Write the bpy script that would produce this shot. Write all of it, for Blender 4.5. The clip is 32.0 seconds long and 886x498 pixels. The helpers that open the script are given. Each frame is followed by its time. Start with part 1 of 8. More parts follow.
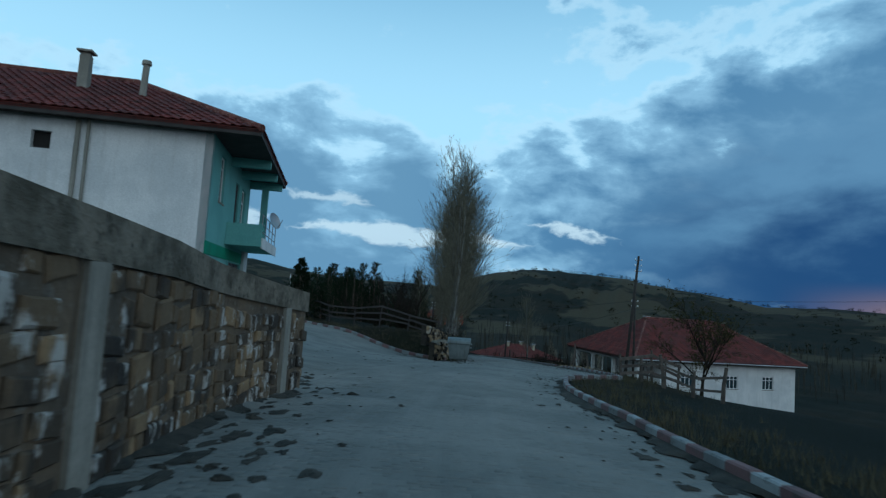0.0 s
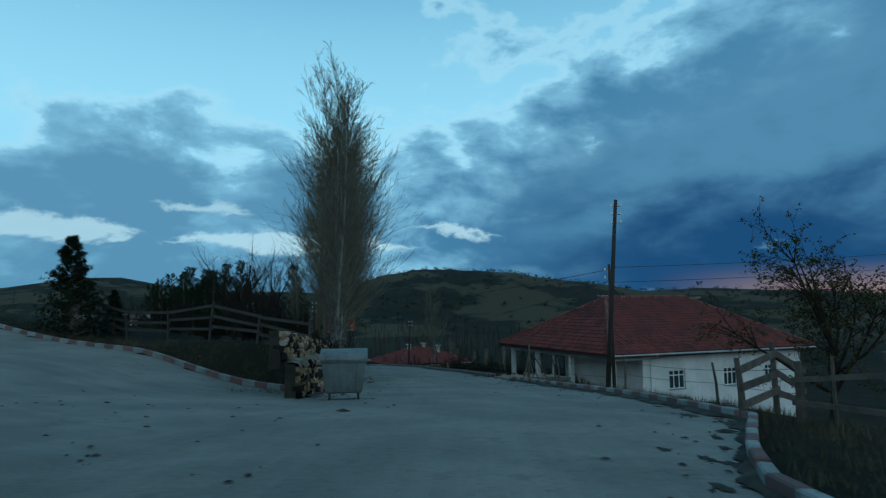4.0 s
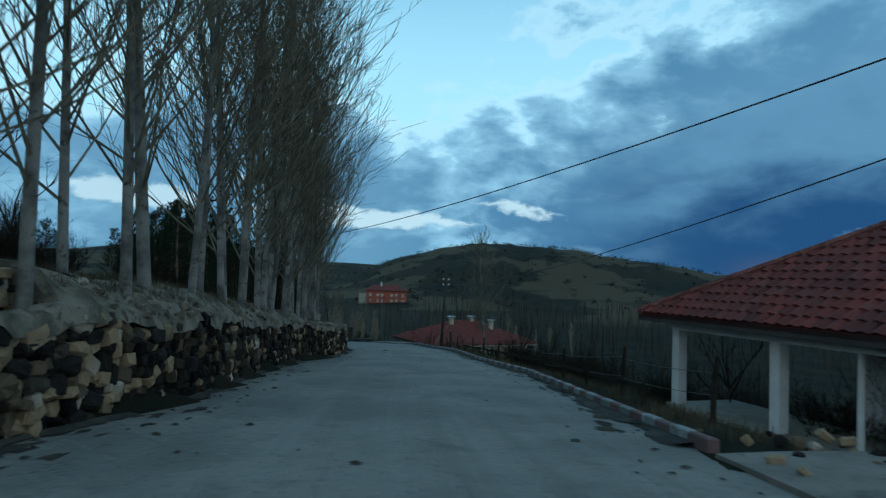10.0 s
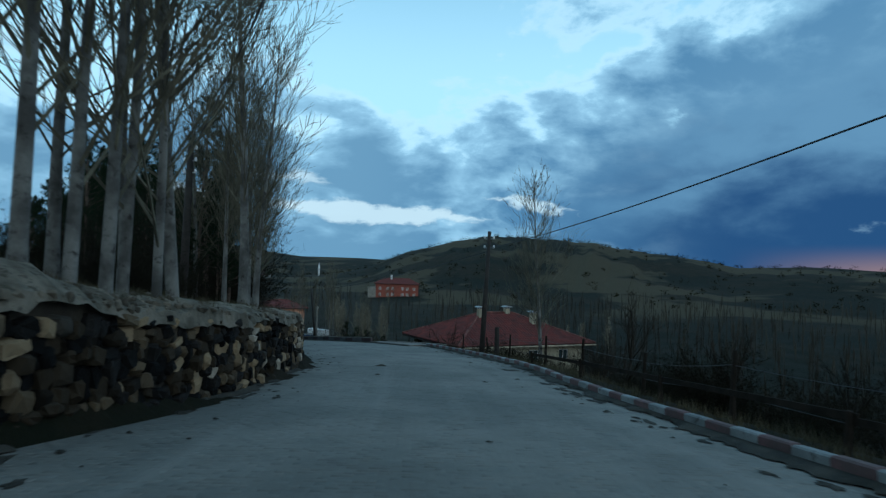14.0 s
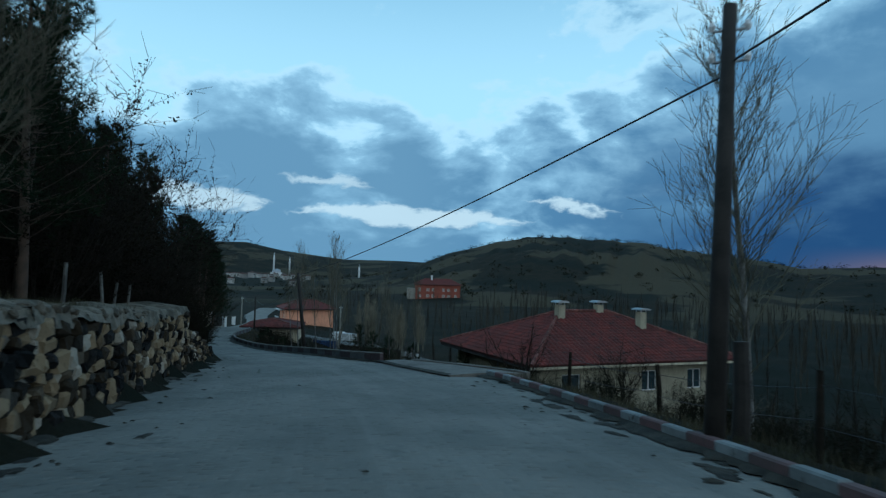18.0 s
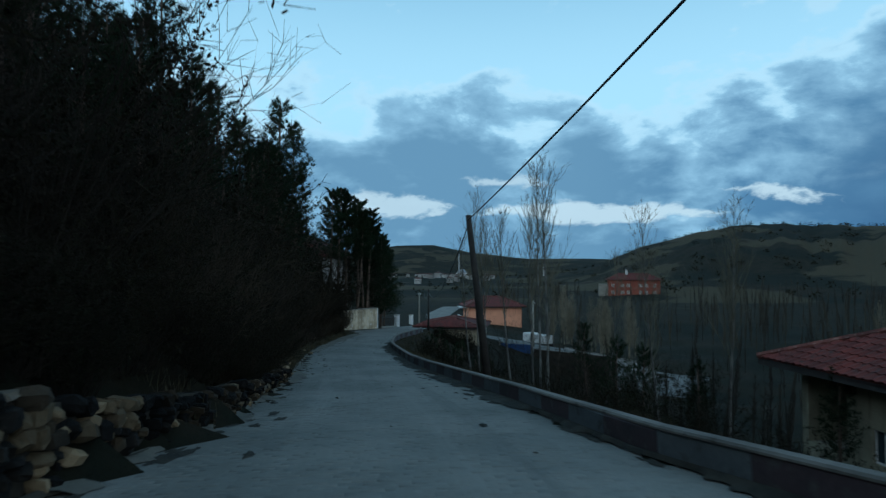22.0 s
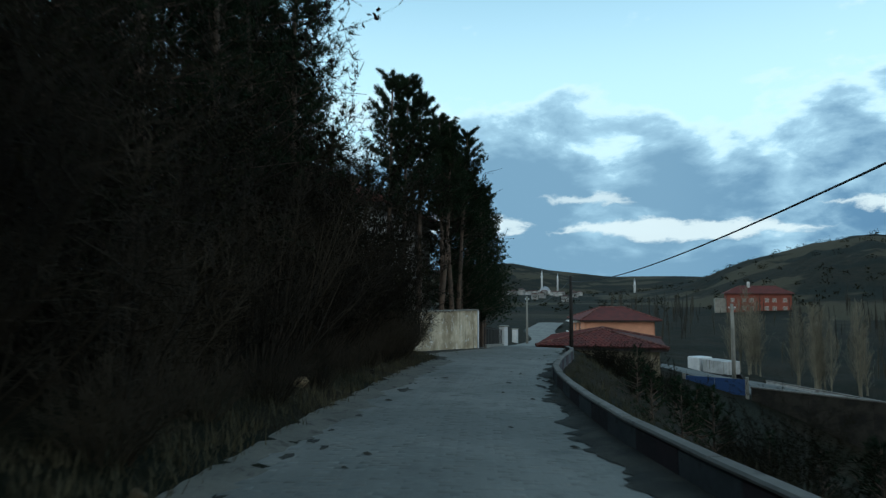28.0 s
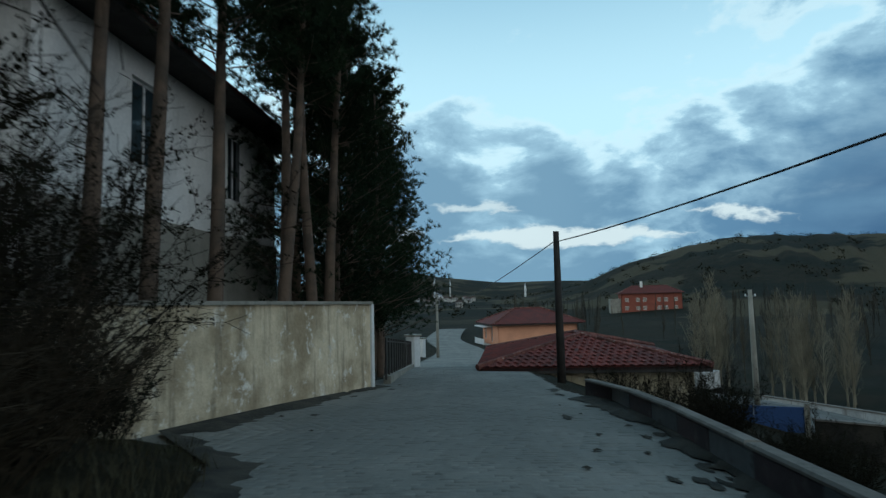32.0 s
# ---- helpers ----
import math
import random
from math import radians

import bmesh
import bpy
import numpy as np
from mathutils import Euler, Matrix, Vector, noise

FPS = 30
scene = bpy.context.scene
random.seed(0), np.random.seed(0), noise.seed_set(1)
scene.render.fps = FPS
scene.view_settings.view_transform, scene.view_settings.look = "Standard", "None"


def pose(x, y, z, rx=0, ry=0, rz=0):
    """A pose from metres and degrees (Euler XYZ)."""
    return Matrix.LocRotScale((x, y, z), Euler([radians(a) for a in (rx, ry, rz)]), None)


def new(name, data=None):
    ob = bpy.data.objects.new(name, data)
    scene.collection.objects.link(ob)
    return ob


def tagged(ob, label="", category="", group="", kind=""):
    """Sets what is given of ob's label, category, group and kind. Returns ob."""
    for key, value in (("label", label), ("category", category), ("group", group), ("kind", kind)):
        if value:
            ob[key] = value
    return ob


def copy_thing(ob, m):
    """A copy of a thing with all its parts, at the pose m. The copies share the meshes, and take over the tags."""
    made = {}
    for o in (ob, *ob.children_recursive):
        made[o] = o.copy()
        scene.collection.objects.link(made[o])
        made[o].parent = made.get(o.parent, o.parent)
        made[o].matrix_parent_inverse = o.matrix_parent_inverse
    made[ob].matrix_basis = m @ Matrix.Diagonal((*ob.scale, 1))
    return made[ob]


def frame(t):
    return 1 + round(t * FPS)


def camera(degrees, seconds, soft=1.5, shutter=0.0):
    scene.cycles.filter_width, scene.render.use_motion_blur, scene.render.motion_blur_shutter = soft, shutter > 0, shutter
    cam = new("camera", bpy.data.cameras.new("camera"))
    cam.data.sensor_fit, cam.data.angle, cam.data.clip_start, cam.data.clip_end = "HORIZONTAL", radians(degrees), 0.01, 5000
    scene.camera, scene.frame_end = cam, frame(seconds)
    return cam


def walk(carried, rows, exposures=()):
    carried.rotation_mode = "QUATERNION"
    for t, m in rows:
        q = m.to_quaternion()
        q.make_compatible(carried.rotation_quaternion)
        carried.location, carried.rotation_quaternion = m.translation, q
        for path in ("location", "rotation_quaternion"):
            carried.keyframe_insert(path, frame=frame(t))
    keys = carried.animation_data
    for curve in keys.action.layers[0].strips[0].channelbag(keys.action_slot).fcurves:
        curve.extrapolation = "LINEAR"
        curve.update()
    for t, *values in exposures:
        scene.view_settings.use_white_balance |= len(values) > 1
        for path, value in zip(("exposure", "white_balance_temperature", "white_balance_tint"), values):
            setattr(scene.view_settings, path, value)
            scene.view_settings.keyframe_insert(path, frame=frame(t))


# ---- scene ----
cam = camera(71.93, 32.0, soft=1.3, shutter=0.35)
PATH = [
    (0, pose(4.655, -30.007, 3.219, 94.572, -3.793, 15.666)),
    (0.5, pose(3.903, -27.632, 3.060, 94.775, -3.456, 14.648)),
    (1, pose(3.234, -25.298, 2.933, 95.263, -2.710, 13.593)),
    (1.5, pose(2.609, -23.016, 2.811, 95.043, -3.123, 12.295)),
    (2, pose(2.061, -20.794, 2.663, 94.121, -3.194, 11.023)),
    (2.5, pose(1.559, -18.583, 2.545, 94.983, -2.343, 9.868)),
    (3, pose(1.123, -16.362, 2.455, 95.600, -1.262, 8.422)),
    (3.5, pose(0.737, -14.157, 2.332, 94.201, -0.289, 7.056)),
    (4, pose(0.466, -11.981, 2.195, 95.187, 0.451, 5.549)),
    (4.5, pose(0.221, -9.732, 2.097, 94.030, 0.907, 4.071)),
    (6.5, pose(0.000, 0.000, 1.420, 92.590, 0.259, 0.000)),
    (7, pose(-0.114, 2.273, 1.236, 92.103, 0.316, 0.279)),
    (7.5, pose(-0.260, 4.553, 1.013, 92.528, -1.070, 0.950)),
    (8, pose(-0.448, 6.818, 0.786, 92.334, -1.579, 2.107)),
    (8.5, pose(-0.679, 9.124, 0.563, 91.622, -2.049, 3.974)),
    (9, pose(-1.006, 11.479, 0.367, 92.143, -1.525, 6.179)),
    (9.5, pose(-1.461, 13.881, 0.187, 92.348, -1.339, 8.526)),
    (10, pose(-2.015, 16.308, -0.010, 92.914, -2.015, 11.002)),
    (10.5, pose(-2.628, 18.729, -0.233, 92.409, -1.820, 12.333)),
    (11, pose(-3.260, 21.163, -0.411, 93.483, -1.816, 12.353)),
    (11.5, pose(-3.974, 23.623, -0.638, 92.365, -2.503, 12.494)),
    (12, pose(-4.676, 26.104, -0.880, 92.806, -2.281, 12.479)),
    (12.5, pose(-5.368, 28.591, -1.088, 93.253, -3.400, 12.161)),
    (13, pose(-6.027, 31.070, -1.306, 92.596, -3.227, 11.914)),
    (13.5, pose(-6.638, 33.535, -1.522, 92.904, -2.210, 11.913)),
    (14, pose(-7.216, 35.989, -1.753, 92.460, -1.847, 12.039)),
    (14.5, pose(-7.809, 38.437, -1.979, 92.630, -1.774, 11.949)),
    (15, pose(-8.393, 40.898, -2.205, 92.866, -1.705, 12.038)),
    (15.5, pose(-9.014, 43.327, -2.424, 93.233, -1.857, 12.302)),
    (17.5, pose(-11.725, 53.271, -3.170, 92.808, -2.078, 14.711)),
    (18, pose(-12.471, 55.637, -3.362, 92.642, -1.708, 15.910)),
    (18.5, pose(-13.275, 57.834, -3.556, 92.594, -1.393, 17.274)),
    (19, pose(-14.236, 59.987, -3.732, 92.858, -0.707, 18.907)),
    (19.5, pose(-15.250, 62.224, -3.926, 92.961, -0.150, 20.823)),
    (20, pose(-16.359, 64.432, -4.214, 93.339, -0.015, 22.982)),
    (20.5, pose(-17.545, 66.636, -4.438, 93.090, 0.154, 25.395)),
    (21, pose(-18.846, 68.752, -4.622, 92.674, -0.286, 27.841)),
    (21.5, pose(-20.272, 70.884, -4.808, 92.518, -0.216, 30.226)),
    (22, pose(-21.677, 72.902, -4.992, 92.304, -0.281, 32.983)),
    (22.5, pose(-23.102, 74.778, -5.189, 92.073, -1.437, 35.381)),
    (23, pose(-24.579, 76.597, -5.430, 91.467, -0.878, 36.993)),
    (23.5, pose(-26.095, 78.437, -5.625, 92.120, -0.807, 38.529)),
    (24, pose(-27.689, 80.288, -5.831, 92.585, -1.328, 39.378)),
    (24.5, pose(-29.361, 82.089, -6.111, 92.452, -1.242, 40.809)),
    (25, pose(-31.036, 83.899, -6.372, 92.658, -0.725, 41.124)),
    (25.5, pose(-32.710, 85.716, -6.598, 93.256, 0.647, 41.183)),
    (26, pose(-34.395, 87.536, -6.789, 93.001, 0.730, 41.161)),
    (26.5, pose(-36.085, 89.359, -6.997, 93.429, 0.790, 41.313)),
    (28.5, pose(-42.739, 96.840, -7.797, 94.051, -0.571, 39.693)),
    (29, pose(-44.262, 98.651, -7.930, 93.931, -0.752, 38.668)),
    (29.5, pose(-45.754, 100.488, -8.048, 94.715, -0.670, 37.793)),
    (30, pose(-47.201, 102.360, -8.157, 94.632, 0.555, 36.747)),
    (30.5, pose(-48.621, 104.250, -8.267, 95.022, 0.506, 35.354)),
    (31, pose(-49.948, 106.117, -8.361, 94.991, 0.561, 33.623)),
    (31.5, pose(-51.204, 107.950, -8.453, 95.538, 0.323, 31.719)),
    (32, pose(-52.373, 109.771, -8.563, 94.797, 1.395, 30.277)),
]
walk(cam, PATH, [(0.0, -0.05, 5500, 6), (4.0, -0.2, 5200, -6), (8.0, 0.2, 5450, -3), (9.0, 0.1, 5450, -2), (11.0, 0.05, 5650, 2), (12.0, 0.08, 5800, 0), (13.0, 0.3, 5800, 2), (14.0, 0.1, 5600, 5), (15.0, 0.1, 5550, 6), (18.0, 0.0, 5500, 5), (19.0, -0.1, 5450, 5), (21.0, -0.1, 5350, 4), (23.0, 0.05, 5850, 9), (24.5, 0.1, 5900, 10), (26.0, 0.0, 5900, 10), (28.5, 0.4, 6500, 10), (30.0, 0.5, 6850, 10), (31.0, 0.35, 6800, 10), (32.0, 0.17, 6400, 10)])

# ---- world: dusk sky with broken cloud ----
def nodes_of(tree):
    tree.nodes.clear()

    def add(kind, props=None, **ins):
        n = tree.nodes.new(kind)
        for k, v in (props or {}).items():
            if k == "op":
                n.operation = v
            elif k == "dt":
                n.data_type = v
            elif k == "blend":
                n.blend_type = v
            elif k == "vtype":
                n.vector_type = v
            elif k == "interp":
                n.interpolation_type = v
            elif k == "feature":
                n.feature = v
            elif k == "dims":
                n.noise_dimensions = v
            elif k == "clamp":
                n.use_clamp = v
        for k, v in ins.items():
            key = int(k[1:]) if k[0] == "i" and k[1:].isdigit() else k.replace("_", " ")
            sock = n.inputs[key]
            if isinstance(v, bpy.types.NodeSocket):
                tree.links.new(v, sock)
            else:
                sock.default_value = v
        return n

    return add


def maths(add, op, a, b=0.0, c=0.0):
    return add("ShaderNodeMath", {"op": op}, i0=a, i1=b, i2=c).outputs[0]


def mix(add, fac, a, b, blend="MIX"):
    n = add("ShaderNodeMix", {"dt": "RGBA", "blend": blend}, i0=fac, i6=a, i7=b)
    return n.outputs[2]


def band(add, x, lo, hi, to0=0.0, to1=1.0):
    return add("ShaderNodeMapRange", {"interp": "SMOOTHSTEP"}, Value=x, From_Min=lo, From_Max=hi, To_Min=to0, To_Max=to1).outputs[0]


world = bpy.data.worlds.new("dusk")
scene.world = world
world.use_nodes = True
add = nodes_of(world.node_tree)
way = add("ShaderNodeTexCoord").outputs["Generated"]
sep = add("ShaderNodeSeparateXYZ", Vector=way)
wx, wy, wz = sep.outputs
az = maths(add, "MULTIPLY", maths(add, "ARCTAN2", maths(add, "MULTIPLY", wx, -1.0), wy), 57.2958)
el = maths(add, "MULTIPLY", maths(add, "ARCSINE", wz), 57.2958)
clear = mix(add, band(add, el, 0.0, 14.0), (0.36, 0.52, 0.62, 1), (0.50, 0.80, 0.92, 1))
clear = mix(add, band(add, el, 14.0, 40.0), clear, (0.13, 0.33, 0.50, 1))
# broken cloud deck: lumps stretched along the horizon, clear above a slanting edge
swirl = add("ShaderNodeTexNoise", Vector=add("ShaderNodeCombineXYZ", X=maths(add, "MULTIPLY", az, 0.05), Y=maths(add, "MULTIPLY", el, 0.09), Z=2.0).outputs[0], Scale=1.0, Detail=3.0)
flat = add("ShaderNodeCombineXYZ", X=maths(add, "MULTIPLY", az, 0.066), Y=maths(add, "MULTIPLY", el, 0.125), Z=0.6).outputs[0]
flat2 = add("ShaderNodeVectorMath", {"op": "MULTIPLY_ADD"}, i0=swirl.outputs["Color"], i1=(0.45, 0.45, 0.0), i2=flat).outputs[0]
n1 = add("ShaderNodeTexNoise", Vector=flat2, Scale=1.5, Detail=9.0, Roughness=0.54).outputs[0]
n2 = add("ShaderNodeTexNoise", Vector=flat2, Scale=4.5, Detail=7.0, Roughness=0.6).outputs[0]
n3 = add("ShaderNodeTexNoise", Vector=flat2, Scale=2.2, Detail=4.0, Roughness=0.5).outputs[0]
rim_el = maths(add, "ADD", 12.6, maths(add, "MULTIPLY", maths(add, "MAXIMUM", maths(add, "SUBTRACT", 12.0, az), 0.0), 0.36))
above = maths(add, "SUBTRACT", el, rim_el)
bias = maths(add, "ADD", band(add, above, 6.0, -4.5, -0.15, 0.10), band(add, az, 20.0, -25.0, 0.0, 0.05))
heavy = maths(add, "MULTIPLY", band(add, az, 9.0, -14.0), band(add, above, 2.0, -11.0))
bias = maths(add, "MULTIPLY_ADD", heavy, 0.10, bias)
bias = maths(add, "MULTIPLY_ADD", maths(add, "MULTIPLY", band(add, az, 6.0, 14.0), band(add, above, 1.0, -3.0)), 0.15, bias)
gap = maths(add, "MULTIPLY", maths(add, "MULTIPLY", band(add, az, 6.0, 12.0), band(add, az, 27.0, 20.0)), band(add, el, 13.0, 17.0))
gap = maths(add, "MAXIMUM", gap, maths(add, "MULTIPLY", band(add, az, 8.0, 16.0), band(add, el, 18.0, 21.0)))
bias = maths(add, "MULTIPLY_ADD", gap, -0.12, bias)
bank_u, bank_v = maths(add, "DIVIDE", maths(add, "SUBTRACT", az, 33.0), 9.0), maths(add, "DIVIDE", maths(add, "SUBTRACT", el, 14.0), 4.6)
bank_r = maths(add, "ADD", maths(add, "MULTIPLY", bank_u, bank_u), maths(add, "MULTIPLY", bank_v, bank_v))
bias = maths(add, "MULTIPLY_ADD", band(add, bank_r, 1.4, 0.2), 0.09, bias)
dens = maths(add, "ADD", maths(add, "ADD", n1, bias), maths(add, "MULTIPLY", maths(add, "SUBTRACT", n2, 0.5), 0.30))
cover = band(add, dens, 0.43, 0.57)
thick = band(add, maths(add, "ADD", dens, maths(add, "MULTIPLY", maths(add, "SUBTRACT", n3, 0.5), 0.25)), 0.48, 0.76)
cloud = mix(add, thick, (0.34, 0.56, 0.69, 1), mix(add, band(add, az, 4.0, 22.0), (0.105, 0.235, 0.37, 1), (0.165, 0.315, 0.44, 1)))
cloud = mix(add, heavy, cloud, mix(add, band(add, maths(add, "MULTIPLY_ADD", maths(add, "SUBTRACT", n1, 0.5), 24.0, el), 15.0, 4.0), (0.14, 0.275, 0.40, 1), (0.026, 0.078, 0.18, 1)))
edge = maths(add, "MULTIPLY", band(add, dens, 0.36, 0.45), band(add, dens, 0.54, 0.46))
sky = mix(add, cover, clear, cloud)
sky = mix(add, maths(add, "MULTIPLY", maths(add, "MULTIPLY", edge, band(add, heavy, 0.5, 0.1)), 0.55), sky, (0.60, 0.80, 0.86, 1))
# bright slits low over the valley
wob_ = maths(add, "MULTIPLY", maths(add, "SUBTRACT", n2, 0.5), 3.2)


def slit(mid_az, half, mid_el, tilt, tall, strength, under):
    u = maths(add, "DIVIDE", maths(add, "SUBTRACT", az, mid_az), half)
    lens_ = maths(add, "SUBTRACT", 1.0, maths(add, "MULTIPLY", u, u))
    v = maths(add, "ABSOLUTE", maths(add, "SUBTRACT", maths(add, "ADD", el, wob_), maths(add, "ADD", mid_el, maths(add, "MULTIPLY", u, tilt))))
    inside = maths(add, "SUBTRACT", maths(add, "MULTIPLY", lens_, tall), v)
    return mix(add, band(add, inside, -0.25, 0.35, 0.0, strength), under, (0.63, 0.76, 0.78, 1))


sky = slit(19.0, 11.0, 5.6, 0.2, 1.0, 0.9, sky)
sky = slit(4.2, 3.8, 6.9, 0.55, 0.36, 0.9, sky)
sky = slit(38.0, 6.0, 6.3, 0.2, 1.0, 0.8, sky)
sky = slit(27.0, 4.0, 8.6, 0.3, 0.5, 0.7, sky)
# last glow of the sunset
glow = maths(add, "MULTIPLY", band(add, el, 3.6, 0.6), maths(add, "MULTIPLY", band(add, az, -12.0, -26.0), band(add, az, -70.0, -40.0)))
sky = mix(add, maths(add, "MULTIPLY", glow, 0.75), sky, (0.42, 0.24, 0.19, 1))
# the open sky behind is clearer and paler
behind = maths(add, "MULTIPLY", band(add, maths(add, "ABSOLUTE", maths(add, "SUBTRACT", az, 8.0)), 62.0, 115.0), band(add, el, -1.0, 3.0))
behind = maths(add, "MAXIMUM", behind, maths(add, "MULTIPLY", band(add, maths(add, "SUBTRACT", 8.0, az), 52.0, 90.0), band(add, el, -1.0, 3.0)))
sky = mix(add, maths(add, "MULTIPLY", behind, 0.8), sky, mix(add, band(add, el, 10.0, 55.0), (1.02, 1.10, 1.08, 1), (0.40, 0.56, 0.66, 1)))
low = mix(add, band(add, el, -2.0, 0.0), (0.02, 0.03, 0.035, 1), sky)
back = add("ShaderNodeBackground", Color=low, Strength=1.0)
add("ShaderNodeOutputWorld", Surface=back.outputs[0])


# ---- materials ----
def coords(add, scale=1.0):
    return add("ShaderNodeMapping", i0=add("ShaderNodeTexCoord").outputs["Object"], Scale=(scale, scale, scale)).outputs[0]


def world_at(add):
    return add("ShaderNodeNewGeometry").outputs["Position"]


def stuff_mat(name, a, b, rough=0.85, fine=30.0, coarse=1.2, bump=0.3, depth=0.01, third=None, vary=0.0, metal=0.0, where="world", stain=None, dirt=0.5, spec=0.3):
    """Two colours mixed by coarse and fine noise, with fine relief. vary: brightness spread from piece to piece."""
    m = bpy.data.materials.new(name)
    m.use_nodes = True
    add = nodes_of(m.node_tree)
    pos = world_at(add) if where == "world" else coords(add)
    big = add("ShaderNodeTexNoise", Vector=pos, Scale=coarse, Detail=4.0, Roughness=0.6).outputs[0]
    small = add("ShaderNodeTexNoise", Vector=pos, Scale=fine, Detail=5.0, Roughness=0.65).outputs[0]
    col = mix(add, band(add, big, 0.36, 0.64), (*a, 1), (*b, 1))
    if third:
        spots = add("ShaderNodeTexNoise", Vector=pos, Scale=coarse * 3.7, Detail=6.0, Roughness=0.7).outputs[0]
        col = mix(add, band(add, spots, 0.54, 0.68), col, (*third, 1))
    if stain:
        run = add("ShaderNodeTexNoise", Vector=add("ShaderNodeMapping", i0=pos, Scale=(2.5, 2.5, 0.25)).outputs[0], Scale=1.6, Detail=5.0, Roughness=0.65).outputs[0]
        col = mix(add, maths(add, "MULTIPLY", band(add, run, 0.50, 0.72), dirt), col, (*stain, 1))
    gain = maths(add, "ADD", 0.72, maths(add, "MULTIPLY", small, 0.56))
    if vary:
        gain = maths(add, "MULTIPLY", gain, maths(add, "ADD", 1.0 - vary, maths(add, "MULTIPLY", add("ShaderNodeObjectInfo").outputs["Random"], 2.0 * vary)))
        isl = add("ShaderNodeNewGeometry").outputs["Random Per Island"]
        gain = maths(add, "MULTIPLY", gain, maths(add, "ADD", 1.0 - vary * 0.6, maths(add, "MULTIPLY", isl, 1.2 * vary)))
    hsv = add("ShaderNodeHueSaturation", Color=col, Value=gain).outputs[0]
    bs = add("ShaderNodeBsdfPrincipled", Base_Color=hsv, Roughness=rough, Metallic=metal)
    bs.inputs["Specular IOR Level"].default_value = spec
    if bump:
        relief = maths(add, "ADD", small, maths(add, "MULTIPLY", big, 0.6))
        b_ = add("ShaderNodeBump", Strength=bump, Distance=depth, Height=relief)
        m.node_tree.links.new(b_.outputs[0], bs.inputs["Normal"])
    add("ShaderNodeOutputMaterial", Surface=bs.outputs[0])
    return m


def plain_mat(name, c, rough=0.6, metal=0.0, emit=None):
    m = bpy.data.materials.new(name)
    m.use_nodes = True
    add = nodes_of(m.node_tree)
    n = add("ShaderNodeTexNoise", Vector=world_at(add), Scale=14.0, Detail=4.0).outputs[0]
    col = add("ShaderNodeHueSaturation", Color=(*c, 1), Value=maths(add, "ADD", 0.75, maths(add, "MULTIPLY", n, 0.5))).outputs[0]
    bs = add("ShaderNodeBsdfPrincipled", Base_Color=col, Roughness=rough, Metallic=metal)
    if emit:
        bs.inputs["Emission Color"].default_value = (*emit[:3], 1)
        bs.inputs["Emission Strength"].default_value = emit[3]
    add("ShaderNodeOutputMaterial", Surface=bs.outputs[0])
    return m


def glass_mat(name, c=(0.03, 0.05, 0.06)):
    m = bpy.data.materials.new(name)
    m.use_nodes = True
    add = nodes_of(m.node_tree)
    bs = add("ShaderNodeBsdfPrincipled", Base_Color=(*c, 1), Roughness=0.06)
    bs.inputs["Specular IOR Level"].default_value = 0.7
    add("ShaderNodeOutputMaterial", Surface=bs.outputs[0])
    return m


def road_mat():
    """Dusty grey paving with paler wheel tracks and darker stains running along the road."""
    m = bpy.data.materials.new("worn_paving")
    m.use_nodes = True
    add = nodes_of(m.node_tree)
    pos = world_at(add)
    lane = add("ShaderNodeAttribute")
    lane.attribute_name = "lane"
    big = add("ShaderNodeTexNoise", Vector=pos, Scale=0.35, Detail=4.0, Roughness=0.6).outputs[0]
    spots = add("ShaderNodeTexNoise", Vector=pos, Scale=1.3, Detail=6.0, Roughness=0.7).outputs[0]
    small = add("ShaderNodeTexNoise", Vector=pos, Scale=26.0, Detail=5.0, Roughness=0.65).outputs[0]
    streak = add("ShaderNodeTexNoise", Vector=add("ShaderNodeMapping", i0=lane.outputs["Vector"], Scale=(1.7, 0.03, 1.0)).outputs[0], Scale=1.0, Detail=5.0, Roughness=0.6).outputs[0]
    fine = add("ShaderNodeTexNoise", Vector=add("ShaderNodeMapping", i0=lane.outputs["Vector"], Scale=(9.0, 0.12, 1.0)).outputs[0], Scale=1.0, Detail=3.0, Roughness=0.6).outputs[0]
    col = mix(add, band(add, big, 0.36, 0.64), (0.13, 0.13, 0.117, 1), (0.19, 0.185, 0.165, 1))
    col = mix(add, band(add, spots, 0.54, 0.68, 0.0, 0.8), col, (0.112, 0.112, 0.102, 1))
    col = mix(add, band(add, streak, 0.50, 0.70, 0.0, 0.42), col, (0.225, 0.22, 0.20, 1))
    col = mix(add, band(add, streak, 0.44, 0.30, 0.0, 0.45), col, (0.095, 0.095, 0.088, 1))
    gain = maths(add, "ADD", 0.70, maths(add, "MULTIPLY", small, 0.36))
    gain = maths(add, "ADD", gain, maths(add, "MULTIPLY", fine, 0.24))
    isl = add("ShaderNodeNewGeometry").outputs["Random Per Island"]
    gain = maths(add, "MULTIPLY", gain, maths(add, "ADD", 0.96, maths(add, "MULTIPLY", isl, 0.08)))
    bs = add("ShaderNodeBsdfPrincipled", Base_Color=add("ShaderNodeHueSaturation", Color=col, Value=gain).outputs[0], Roughness=0.88)
    bs.inputs["Specular IOR Level"].default_value = 0.3
    b_ = add("ShaderNodeBump", Strength=0.5, Distance=0.012, Height=small)
    m.node_tree.links.new(b_.outputs[0], bs.inputs["Normal"])
    add("ShaderNodeOutputMaterial", Surface=bs.outputs[0])
    return m


